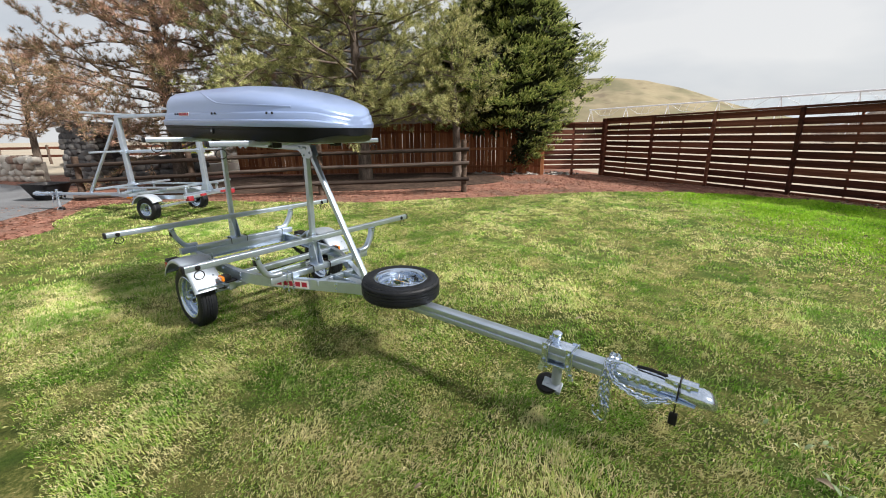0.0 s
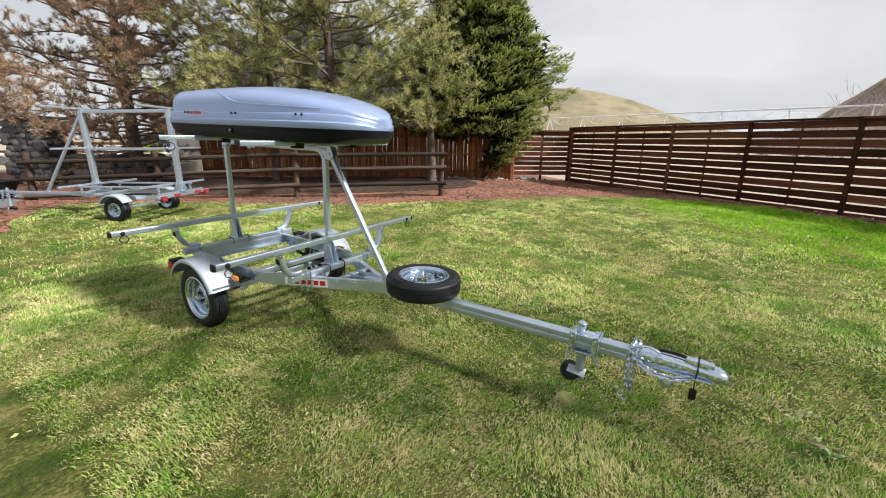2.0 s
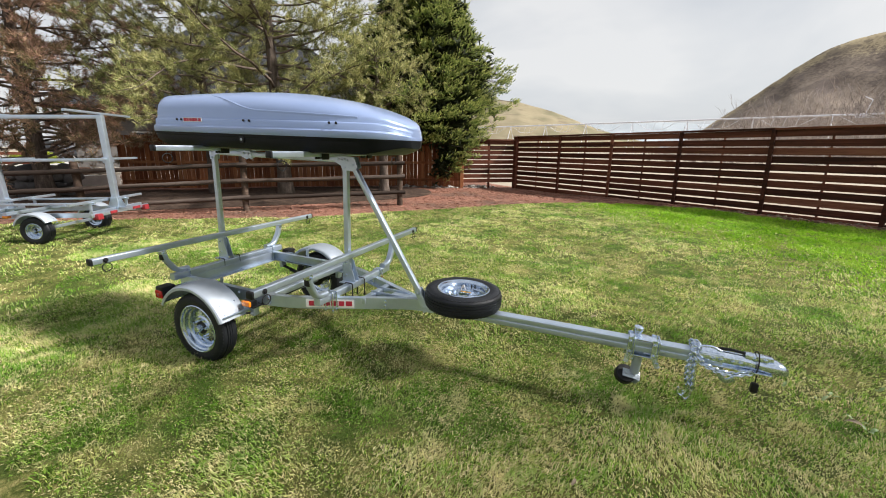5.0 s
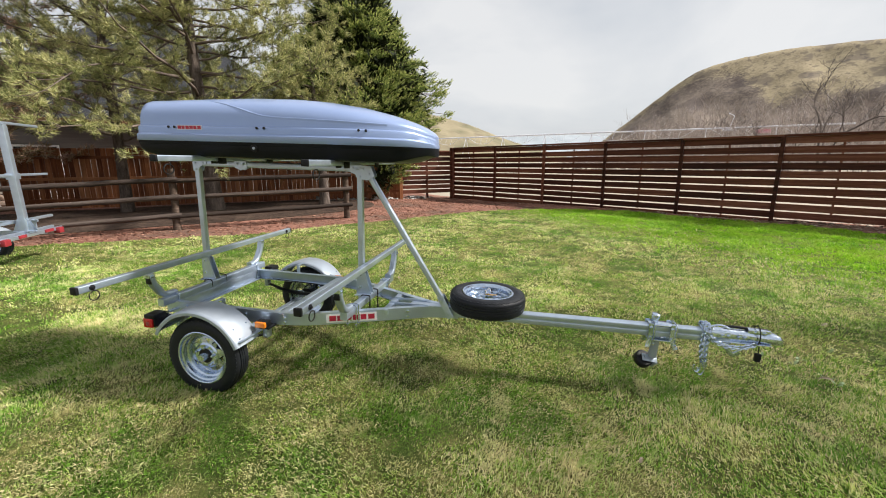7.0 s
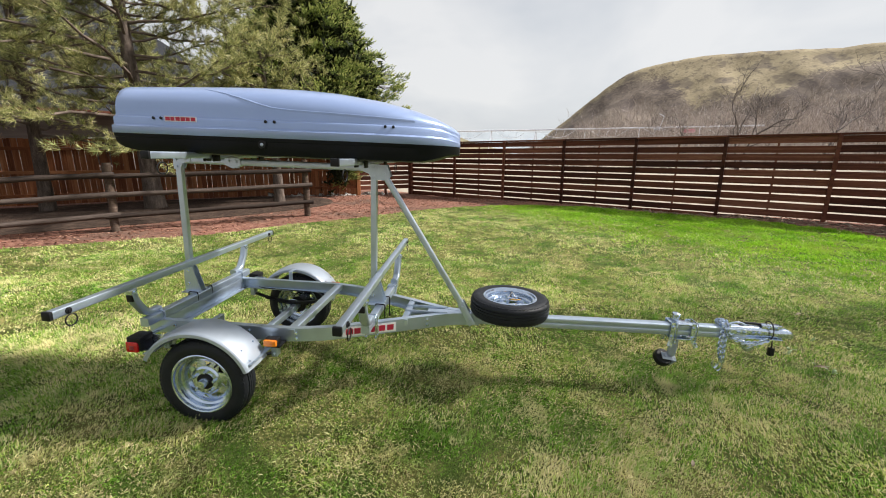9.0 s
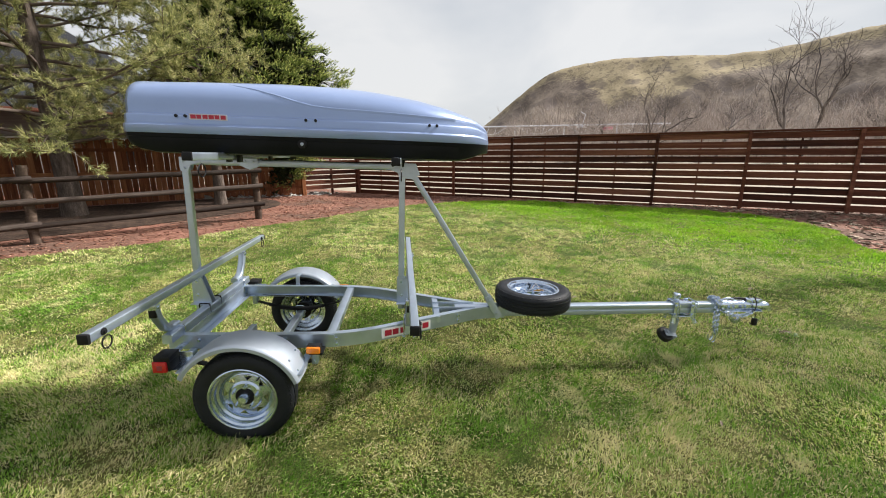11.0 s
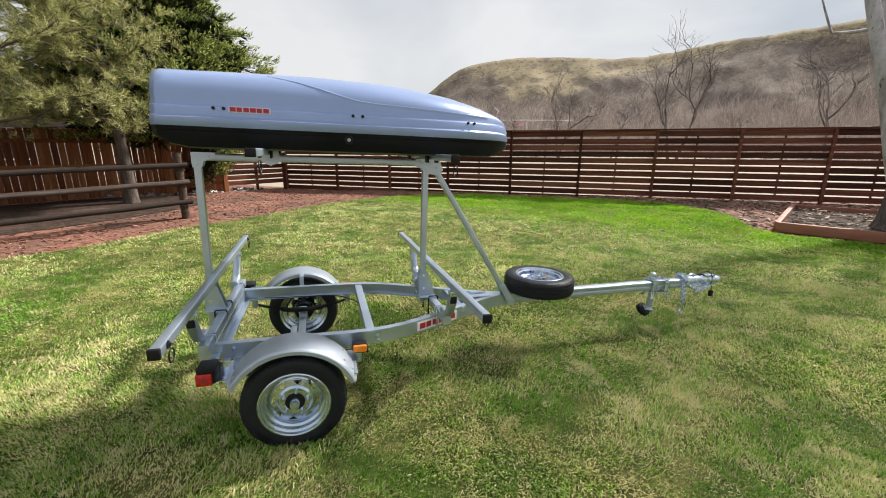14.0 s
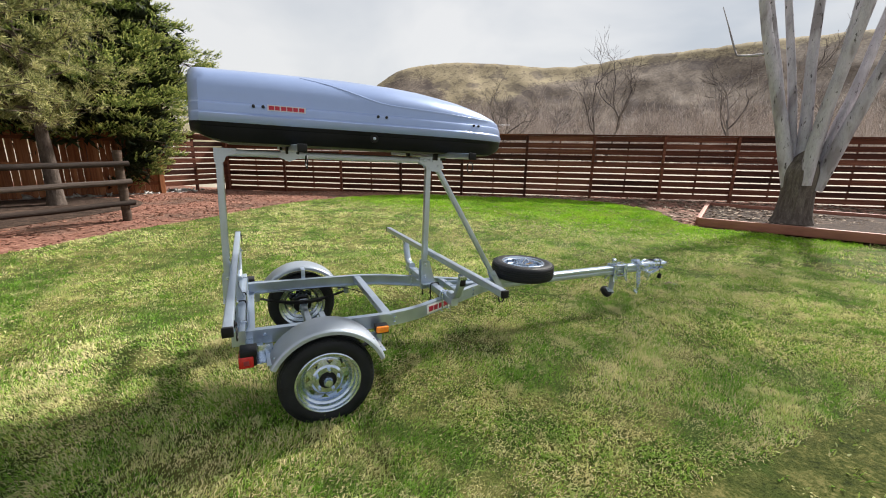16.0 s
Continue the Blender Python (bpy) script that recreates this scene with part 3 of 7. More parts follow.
    lathe(bm, [(rim * 0.285, -h * 0.44), (rim * 0.285, h * 0.7), (rim * 0.40, h * 0.72), (rim * 0.40, h * 0.95), (0.002, h * 0.95)], (0, 0, 0), (0, 1, 0), 24)
    drum = finish(bm, "hub_drum", M["black"], True, 30)
    bm = bmesh.new()
    tube(bm, (0, -h * 0.40, 0), (0, -h * 0.74, 0), 0.010, 0.010, 6)
    tube(bm, (0, -h * 0.72, 0), (0, -h * 0.84, 0), 0.007, 0.005, 6)
    nut = finish(bm, "lug_nut", M["zinc"], True, 30)
    bm = bmesh.new()
    tube(bm, (0, -h * 0.15, 0), (0, -h * 0.72, 0), 0.0055, 0.0045, 8)
    valve = finish(bm, "valve_stem", M["black"])
    return dict(drum=drum, tyre=tyre, rim=rim_me, hub=hub, nut=nut, valve=valve, r=r, rimr=rim)


def add_wheel(name, parent, meshes, m, hub=True, label=""):
    w = piece(name, meshes["tyre"], parent, m)
    tagged(w, label)
    piece("rim", meshes["rim"], w, Matrix())
    if hub:
        piece("hub", meshes["hub"], w, Matrix())
        piece("hub_drum", meshes["drum"], w, Matrix())
    for i in range(5):
        a = radians(90 + 72 * i)
        q = meshes["rimr"] * 0.365
        piece("lug_nut", meshes["nut"], w, pose(q * math.cos(a), 0, q * math.sin(a)))
    q = meshes["rimr"] - 0.045
    piece("valve_stem", meshes["valve"], w, pose(q * math.cos(radians(62)), 0, q * math.sin(radians(62))))
    return w


BIG = wheel_meshes(0.270, 0.130, 0.176)
SMALL = wheel_meshes(0.222, 0.150, 0.118)


def bolt(bm, p, axis, r=0.009, h=0.008):
    lathe(bm, [(r * 1.4, 0), (r * 1.4, h * 0.25), (r, h * 0.3), (r, h), (0.001, h)], p, axis, 6)


def rounded_bar(bm, a, b, w, h, r=0.006, up=None):
    sweep(bm, [a, b], rrect(w, h, r), up=up)


def fender(parent, x, y, z, r, y0, y1, a0, a1):
    bm = bmesh.new()
    n, rings = 26, []
    prof = [(y0, -0.030), (y0, -0.012), (y0 + 0.006, -0.004), (y0 + 0.018, 0), ((y0 + y1) / 2, 0.006), (y1 - 0.018, 0), (y1 - 0.006, -0.004), (y1, -0.012), (y1, -0.030),
            (y1 - 0.004, -0.030), (y1 - 0.005, -0.013), (y1 - 0.02, -0.006), ((y0 + y1) / 2, 0.001), (y0 + 0.02, -0.006), (y0 + 0.005, -0.013), (y0 + 0.004, -0.030)]
    for i in range(n + 1):
        a = radians(a0 + (a1 - a0) * i / n)
        u = Vector((math.cos(a), 0, math.sin(a)))
        rings.append([bm.verts.new(Vector((x, 0, z)) + u * (r + d) + Vector((0, yy, 0))) for yy, d in prof])
    skin(bm, rings)
    ob = part("fender", bm, M["fender"], parent, "rounded dull galvanized fender")
    bm = bmesh.new()
    for a in (a0 + 8, a0 + 20, a1 - 8):
        for yy in (y0 + 0.05, y1 - 0.05):
            q = Vector((math.cos(radians(a)), 0, math.sin(radians(a))))
            bolt(bm, Vector((x, yy, z)) + q * (r + 0.002), q, 0.005, 0.005)
    tagged(part("rivets", bm, M["zinc"], ob), kind="stuff")
    return ob


def load_bar(parent, x, z, y0, y1, arm_y, foot_y, foot_z, skew=0.0):
    """A square crossbar with end caps and tie-down loops on two bent arms."""
    bm = bmesh.new()
    rounded_bar(bm, (x - skew, y0, z), (x + skew, y1, z), 0.042, 0.042)
    bar = part("crossbar", bm, M["galv"], parent)
    for s, y in ((-1, y0), (1, y1)):
        bm = bmesh.new()
        bm_box(bm, (x - 0.023 + s * skew, y - 0.006 if s < 0 else y - 0.012, z - 0.023), (x + 0.023 + s * skew, y + 0.012 if s < 0 else y + 0.006, z + 0.023), 0.005)
        part("end_cap", bm, M["black"], bar)
        yc = y - s * 0.085
        bm = bmesh.new()
        lathe(bm, [(0.017, 0), (0.017, 0.004), (0.009, 0.006), (0.008, 0.012), (0.001, 0.012)], (x + 0.021 + s * skew, yc, z), (1, 0, 0), 10)
        loop = [Vector((x + 0.030 + s * skew, yc + 0.030 * math.cos(t), z - 0.018 - 0.029 * (1 + math.sin(t)))) for t in np.linspace(0.5 * math.pi, 2.5 * math.pi, 17)[:-1]]
        sweep(bm, loop, circle(0.0035, 6), closed=True, up=(1, 0, 0))
        part("tie_loop", bm, M["black"], bar, "black tie-down loop")
    for s in (-1, 1):
        bm = bmesh.new()
        path = bend([(x, s * arm_y, z - 0.03), (x, s * (arm_y - 0.015), z - 0.10), (x, s * foot_y, foot_z + 0.02), (x, s * (foot_y - 0.04), foot_z), (x, s * (foot_y - 0.11), foot_z)], 0.045, 5)
        sweep(bm, path, rrect(0.040, 0.054, 0.014), up=(1, 0, 0))
        arm = part("arm", bm, M["galv"], parent)
        bm = bmesh.new()
        bm_box(bm, (x - 0.027, s * arm_y - 0.02, z - 0.055), (x + 0.027, s * arm_y + 0.02, z - 0.019), 0.005)
        bolt(bm, (x + 0.026, s * arm_y, z - 0.04), (1, 0, 0))
        part("saddle", bm, M["zinc"], arm)
        bm = bmesh.new()
        bm_box(bm, (x - 0.020, s * arm_y - 0.016, z - 0.10), (x + 0.020, s * arm_y + 0.016 , z - 0.052), 0.006)
        part("sleeve", bm, M["black"], arm)
    return bar


def u_bolt(parent, x, y, w, z_top, drop, along="x", material=None):
    """A U-bolt over a beam: it spans w across x (or y) and hangs down by drop."""
    bm = bmesh.new()
    d = Vector((1, 0, 0)) if along == "x" else Vector((0, 1, 0))
    c = Vector((x, y, z_top))
    path = bend([c - d * (w / 2) - Vector((0, 0, drop)), c - d * (w / 2), c + d * (w / 2), c + d * (w / 2) - Vector((0, 0, drop))], 0.012, 4)
    sweep(bm, path, circle(0.0045, 8), up=(0, 1, 0) if along == "x" else (1, 0, 0))
    for s in (-1, 1):
        bolt(bm, c + d * (s * w / 2) - Vector((0, 0, drop - 0.016)), (0, 0, -1), 0.008, 0.012)
    return part("u_bolt", bm, material or M["zinc"], parent)


def gusset(parent, x, y, z0, z1, x0, x1, bolts=True):
    """A tapered foot plate on both sides of an upright, with a bent flange."""
    bm = bmesh.new()
    for s in (-1, 1):
        yy = y + s * 0.0255
        rows = [[bm.verts.new((a, yy + dy, b)) for a, b in ((x0, z0), (x1, z0), (x + 0.034, z1 - 0.01), (x + 0.02, z1), (x - 0.02, z1), (x - 0.030, z1 - 0.01))] for dy in (-0.0025, 0.0025)]
        skin(bm, rows)
        bm_box(bm, (x0, yy - (0.05 if s < 0 else 0.0), z0 - 0.005), (x1, yy + (0.05 if s > 0 else 0.0), z0), 0.001)
    foot = part("foot_plate", bm, M["galv"], parent)
    if bolts:
        bm = bmesh.new()
        for s in (-1, 1):
            for q in (z0 + 0.05, z1 - 0.03):
                bolt(bm, (x, y + s * 0.0275, q), (0, s, 0), 0.008)
        tagged(part("bolts", bm, M["zinc"], foot), kind="stuff")
    return foot


def chain(parent, pts, n, r=0.0042, l=0.034, w=0.022, name="safety_chain"):
    """Links strung along a path, each turned a quarter from the last."""
    pts = [Vector(p) for p in pts]
    seg = [(b - a).length for a, b in zip(pts, pts[1:])]
    total = sum(seg)
    bm = bmesh.new()
    for i in range(n):
        s, k = total * (i + 0.5) / n, 0
        while k < len(seg) - 1 and s > seg[k]:
            s -= seg[k]
            k += 1
        a, b = pts[k], pts[k + 1]
        d = (b - a).normalized()
        c = a + d * s
        u = d.orthogonal().normalized()
        u.rotate(Matrix.Rotation(radians(90 * (i % 2) + 40), 3, d))
        v = d.cross(u)
        loop = [c + d * (math.cos(t) * l / 2) + u * (math.sin(t) * w / 2) for t in np.linspace(0, 2 * math.pi, 11)[:-1]]
        sweep(bm, loop, circle(r, 5), closed=True, up=v)
    return part(name, bm, M["zinc"], parent, "bright zinc chain links")


def side_rail(parent, pts, h, flange, s, t=0.005):
    """A C-channel rail along a bent path; s is the side to which its back faces."""
    f = flange * -s
    prof = [(0, -h / 2), (0, h / 2), (f, h / 2), (f, h / 2 - t), (-s * t, h / 2 - t), (-s * t, -h / 2 + t), (f, -h / 2 + t), (f, -h / 2)]
    bm = bmesh.new()
    path = bend(pts, 0.22, 6)
    rings = []
    for i, p in enumerate(path):
        d = (path[min(i + 1, len(path) - 1)] - path[max(i - 1, 0)]).normalized()
        side = Vector((0, 0, 1)).cross(d).normalized()
        rings.append([bm.verts.new(p + side * a + Vector((0, 0, b))) for a, b in prof])
    skin(bm, rings)
    return part("frame_rail", bm, M["galv"], parent)


def jack(parent, x, y, zt, z_wheel):
    """A swivel jack clamped to the tongue, with its small wheel tipped up on a short leg."""
    bm = bmesh.new()
    bm_box(bm, (x - 0.075, y - 0.046, zt + 0.004), (x + 0.075, y + 0.046, zt + 0.012), 0.003)
    body = part("jack_bracket", bm, M["zinc"], parent, "zinc tongue jack with a folded wheel")
    bm = bmesh.new()
    tube(bm, (x - 0.03, y + 0.02, zt + 0.01), (x - 0.03, y + 0.02, zt + 0.046), 0.022, 0.022, 14)
    lathe(bm, [(0.027, 0), (0.029, 0.012), (0.027, 0.024), (0.018, 0.030), (0.001, 0.030)], (x - 0.03, y + 0.02, zt + 0.040), (0.12, 0, 1), 14)
    part("pivot_cap", bm, M["zinc"], body)
    bm = bmesh.new()
    bm_box(bm, (x - 0.080, y - 0.055, zt - 0.100), (x + 0.080, y + 0.050, zt - 0.090), 0.002)
    part("clamp_plate", bm, M["zinc"], body)
    for dx in (-0.066, 0.066):
        for yy in (-0.047, 0.047):
            bm = bmesh.new()
            lean = 0.030 if dx > 0 else -0.012
            sweep(bm, [(x + dx, y + yy, zt + 0.018), (x + dx, y + yy, zt - 0.085), (x + dx + lean, y + yy * 1.25, zt - 0.145)], rrect(0.006, 0.030, 0.002), up=(1, 0, 0))
            for z in (-0.012, -0.080):
                bolt(bm, (x + dx, y + yy * 1.06, zt + z), (0, 1 if yy > 0 else -1, 0), 0.010, 0.014)
            part("clamp_strap", bm, M["zinc"], body)
    for dx in (-0.066, 0.066):
        u_bolt(body, x + dx + 0.022, y, 0.110, zt + 0.020, 0.150, along="y")
    bm = bmesh.new()
    tube(bm, (x - 0.005, y + 0.02, zt - 0.07), (x - 0.012, y + 0.03, z_wheel + 0.115), 0.027, 0.027, 16)
    part("jack_tube", bm, M["fender"], body)
    c = Vector((x - 0.065, y + 0.035, z_wheel + 0.085))
    axis = Vector((0.25, -0.62, 0.74)).normalized()
    flat = axis.cross(Vector((0, 1, 0.9))).normalized()
    turn = Matrix((flat, axis.cross(flat), axis)).transposed().to_4x4()
    bm = bmesh.new()
    for s in (-1, 1):
        bm_box(bm, (-0.022, -0.026, s * 0.031 - 0.003), (0.080, 0.026, s * 0.031 + 0.003), 0.002)
    bm_box(bm, (0.064, -0.030, -0.034), (0.084, 0.030, 0.034), 0.004)
    tube(bm, (0, 0, -0.040), (0, 0, 0.040), 0.009)
    lathe(bm, [(0.013, 0), (0.013, 0.008), (0.001, 0.008)], (0, 0, 0.036), (0, 0, 1), 6)
    sgn = -1 if flat.x < 0 else 1
    bmesh.ops.transform(bm, matrix=Matrix.Translation(c) @ turn @ Matrix.Diagonal((sgn, 1, 1, 1)), verts=bm.verts[:])
    part("wheel_fork", bm, M["fender"], body)
    bm = bmesh.new()
    lathe(bm, [(0.02, -0.024), (0.052, -0.024), (0.060, -0.016), (0.060, 0.016), (0.052, 0.024), (0.02, 0.024)], c, axis, 24)
    part("jack_wheel", bm, M["black"], body, "small black jack wheel")
    return body


def coupler(parent, x, y, z):
    """A stamped ball coupler with latch lever; x is where the tongue ends, z the tongue's middle."""
    bm = bmesh.new()
    sec = []
    for dx, w, zb, zt in ((-0.10, 0.072, -0.036, 0.040), (0.0, 0.076, -0.036, 0.046), (0.14, 0.070, -0.030, 0.046), (0.21, 0.064, -0.026, 0.038), (0.25, 0.074, -0.026, 0.034), (0.285, 0.092, -0.026, 0.040),
                          (0.315, 0.098, -0.026, 0.042), (0.345, 0.088, -0.026, 0.034), (0.365, 0.066, -0.026, 0.018), (0.376, 0.030, -0.024, 0.000)):
        c = Vector((x + dx, y, z + (zb + zt) / 2))
        sec.append([bm.verts.new(c + Vector((0, a, b))) for a, b in rrect(w, zt - zb, min(w, zt - zb) * 0.38, 4)])
    skin(bm, sec)
    bm_box(bm, (x + 0.02, y - 0.048, z - 0.034), (x + 0.300, y + 0.048, z - 0.026), 0.004)
    body = part("coupler", bm, M["zinc"], parent, "bright zinc ball coupler")
    bm = bmesh.new()
    bm_box(bm, (x + 0.165, y - 0.022, z + 0.054), (x + 0.295, y + 0.022, z + 0.059), 0.002)
    for s in (-1, 1):
        bm_box(bm, (x + 0.165, y + s * 0.022 - 0.002, z + 0.028), (x + 0.295, y + s * 0.022 + 0.002, z + 0.059), 0.001)
    bolt(bm, (x + 0.21, y - 0.024, z + 0.044), (0, -1, 0), 0.008, 0.012)
    bolt(bm, (x + 0.26, y - 0.024, z + 0.044), (0, -1, 0), 0.008, 0.012)
    part("latch_lever", bm, M["zinc"], body)
    bm = bmesh.new()
    sweep(bm, bend([(x + 0.04, y + 0.005, z + 0.055), (x + 0.10, y + 0.004, z + 0.062), (x + 0.17, y, z + 0.057)], 0.03), circle(0.0085, 10))
    part("handle_grip", bm, M["black"], body, "black rubber grip")
    bm = bmesh.new()
    for dx in (0.02, 0.055, 0.115, 0.15):
        bolt(bm, (x + dx, y - 0.038, z + 0.006), (0, -1, 0), 0.010, 0.014)
        bolt(bm, (x + dx - 0.02, y + 0.01, z + 0.046), (0, 0, 1), 0.004, 0.003)
    tagged(part("bolts", bm, M["zinc"], body), kind="stuff")
    return body


def box_half_width(x):
    """Half the box's width along its length, x from its tail at -0.185 to its nose at 1.828."""
    tail = np.clip((x + 0.189) / 0.10, 0, 1)
    nose = np.clip((1.834 - x) / 0.84, 0, 1)
    return 0.475 * (1 - (1 - tail) ** 3.0) ** (1 / 3.2) * (1 - (1 - nose) ** 2.3) ** (1 / 2.1)


def box_top(x):
    """Height of the lid's ridge along the box."""
    return float(np.interp(x, [-0.185, -0.175, -0.14, 0.0, 0.3, 0.6, 0.9, 1.1, 1.35, 1.55, 1.68, 1.76, 1.80, 1.82, 1.828], [1.862, 1.884, 1.890, 1.892, 1.902, 1.915, 1.915, 1.902, 1.868, 1.822, 1.780, 1.744, 1.720, 1.704, 1.694]))


def cargo_box(m):
    """A hard-shell roof box: lid with shoulder ribs, dark lower shell, locks, rivets and a decal."""
    root = thing("cargo_box", "silver-grey roof cargo box with a glossy black lower shell", "cargo box", m)
    zs = 1.615
    ts = np.concatenate([[-0.185, -0.183, -0.178, -0.168, -0.150, -0.12, -0.085, 0.0], np.linspace(0.06, 1.5, 22), [1.56, 1.62, 1.68, 1.73, 1.77, 1.80, 1.818, 1.826, 1.828]])
    bm = bmesh.new()
    rings = []
    for x in ts:
        w = max(0.004, float(box_half_width(x)))
        top = box_top(x)
        k = top - zs
        rise = min(1.0, k / 0.15)
        half = [(w, 0.0), (w + 0.004, 0.006), (w + 0.004, 0.040), (w - 0.006, 0.045), (w - 0.012, 0.050), (w - 0.014, 0.085), (w - 0.018, 0.092), (w - 0.030, 0.097), (w - 0.034, 0.112)]
        half = [(a, b * rise) for a, b in half]
        w0, z0 = half[-1]
        for t in np.linspace(0.1, 1, 10):
            ww = w0 * math.cos(t * math.pi / 2) ** (0.30 + 0.47 * float(smoothstep(0.1, 1.2, x)))
            half.append((max(0.0, ww), z0 + (k - z0) * math.sin(t * math.pi / 2) ** (0.95 - 0.15 * float(smoothstep(0.0, 0.9, x)))))
        half[-1] = (0.0, k)
        full = [(a, b) for a, b in half] + [(-a, b) for a, b in reversed(half[:-1])]
        rings.append([bm.verts.new((x, -a, zs + b)) for a, b in full])
    skin(bm, rings, closed=False, caps=False)
    bm.faces.new(rings[-1])
    bm.faces.new(rings[0])
    n = len(rings[0])
    bm.faces.new([r[0] for r in rings] + [r[n - 1] for r in reversed(rings)])
    lid = part("lid", bm, M["lid"], root, "silver-grey lid with pressed ribs")
    for s in (-1, 1):                                  # pressed crease that sweeps from the shoulder down to the rib
        bm = bmesh.new()
        pts = []
        for t in np.linspace(0, 1, 26):
            x = 0.36 + 1.22 * t
            drop = float(np.interp(x, [0.36, 0.50, 0.62, 0.72, 0.80, 0.88, 1.58], [0.262, 0.238, 0.208, 0.178, 0.160, 0.152, 0.126]))
            w = float(box_half_width(x))
            top = box_top(x) - zs
            z0 = 0.115 * min(1.0, top / 0.15)
            q = min(0.99, max(0.02, (drop - z0) / (top - z0)))
            e1, e2 = 0.30 + 0.47 * float(smoothstep(0.1, 1.2, x)), 0.95 - 0.15 * float(smoothstep(0.0, 0.9, x))
            t2 = math.asin(q ** (1 / e2))
            pts.append((x, s * ((w - 0.033) * math.cos(t2) ** e1 - 0.0035), zs + drop + 0.001))
        sweep(bm, pts, [(-s * a, b) for a, b in ((-0.004, -0.034), (0.0045, 0.003), (0.0035, 0.006), (-0.006, 0.011))][::-s], scales=[0.14 + 0.76 * min(1.0, q / 8) for q in range(len(pts))])
        part("crease", bm, M["lid"], lid)
    bm = bmesh.new()
    rings = []
    for x in ts:
        w = max(0.004, float(box_half_width(x)))
        f = min(1.0, w / 0.2)
        low = 0.102 * (0.50 + 0.50 * float(smoothstep(1.828, 1.60, x))) * (0.45 + 0.55 * float(smoothstep(-0.185, -0.02, x)))
        half = [(w - 0.003, 0.0), (w - 0.006 * f, -0.018), (w - 0.010 * f, -0.022), (w - 0.014 * f, -0.68 * low), (w - 0.030 * f, -0.93 * low), (w - 0.065 * f, -low), (w * 0.35, -low - 0.004), (0, -low - 0.004)]
        full = half + [(-a, b) for a, b in reversed(half[:-1])]
        rings.append([bm.verts.new((x, -a, zs + b)) for a, b in full])
    skin(bm, rings, closed=False, caps=False)
    bm.faces.new(rings[-1])
    bm.faces.new(rings[0])
    part("lower_shell", bm, M["base"], root, "glossy black lower shell")
    for x in (0.125, 0.170, 0.775, 0.825, 1.430, 1.472):
        for s in (-1, 1):
            bm = bmesh.new()
            y = s * (float(box_half_width(x)) - 0.011)
            lathe(bm, [(0.008, -0.004), (0.008, 0.003), (0.005, 0.005), (0.001, 0.005)], (x, y, zs + 0.088), (0, s, 0.1), 10)
            part("rivet", bm, M["black"], lid)
    for s in (-1, 1):
        bm = bmesh.new()
        y = s * (float(box_half_width(0.75)) - 0.012)
        lathe(bm, [(0.024, -0.006), (0.024, 0.006), (0.020, 0.010), (0.001, 0.010)], (0.752, y, 1.580), (0, s, 0), 20)
        lock = part("lock_surround", bm, M["black"], root)
        bm = bmesh.new()
        lathe(bm, [(0.009, 0.0), (0.009, 0.0115), (0.007, 0.0125), (0.001, 0.0125)], (0.752, y, 1.580), (0, s, 0), 16)
        part("lock_barrel", bm, M["fender"], lock, "dull metal lock barrel")
        bm = bmesh.new()
        y = s * (float(box_half_width(0.31)) - 0.0125)
        bm_box(bm, (0.190, y - 0.0008, 1.686), (0.378, y + 0.0008, 1.716), 0)
        badge = part("badge", bm, M["badge"], lid, "pale outline of the brand mark")
        bm = bmesh.new()
        for i in range(6):                              # plain red blocks in place of a brand name
            x0 = 0.196 + i * 0.0298
            bm_box(bm, (x0, y - 0.0018, 1.691), (x0 + (0.026, 0.023, 0.025)[i % 3], y + 0.0018, 1.711), 0)
        part("brand_mark", bm, M["redink"], badge, "red brand mark")
    for x in (0.32, 1.255):
        for s in (-1, 1):
            bm = bmesh.new()
            bm_box(bm, (x - 0.07, s * 0.27 - 0.045, 1.512), (x + 0.07, s * 0.27 + 0.045, 1.534), 0.008)
            bm_box(bm, (x - 0.035, s * 0.27 - 0.035, 1.470), (x - 0.024, s * 0.27 + 0.035, 1.515), 0.003)
            bm_box(bm, (x + 0.024, s * 0.27 - 0.035, 1.470), (x + 0.035, s * 0.27 + 0.035, 1.515), 0.003)
            part("mount_clamp", bm, M["black"], root, "black clamp round a crossbar")
    return root


TRAILER = pose(-4.24, 1.815, 0.0, 0, 2.0, 1.5)


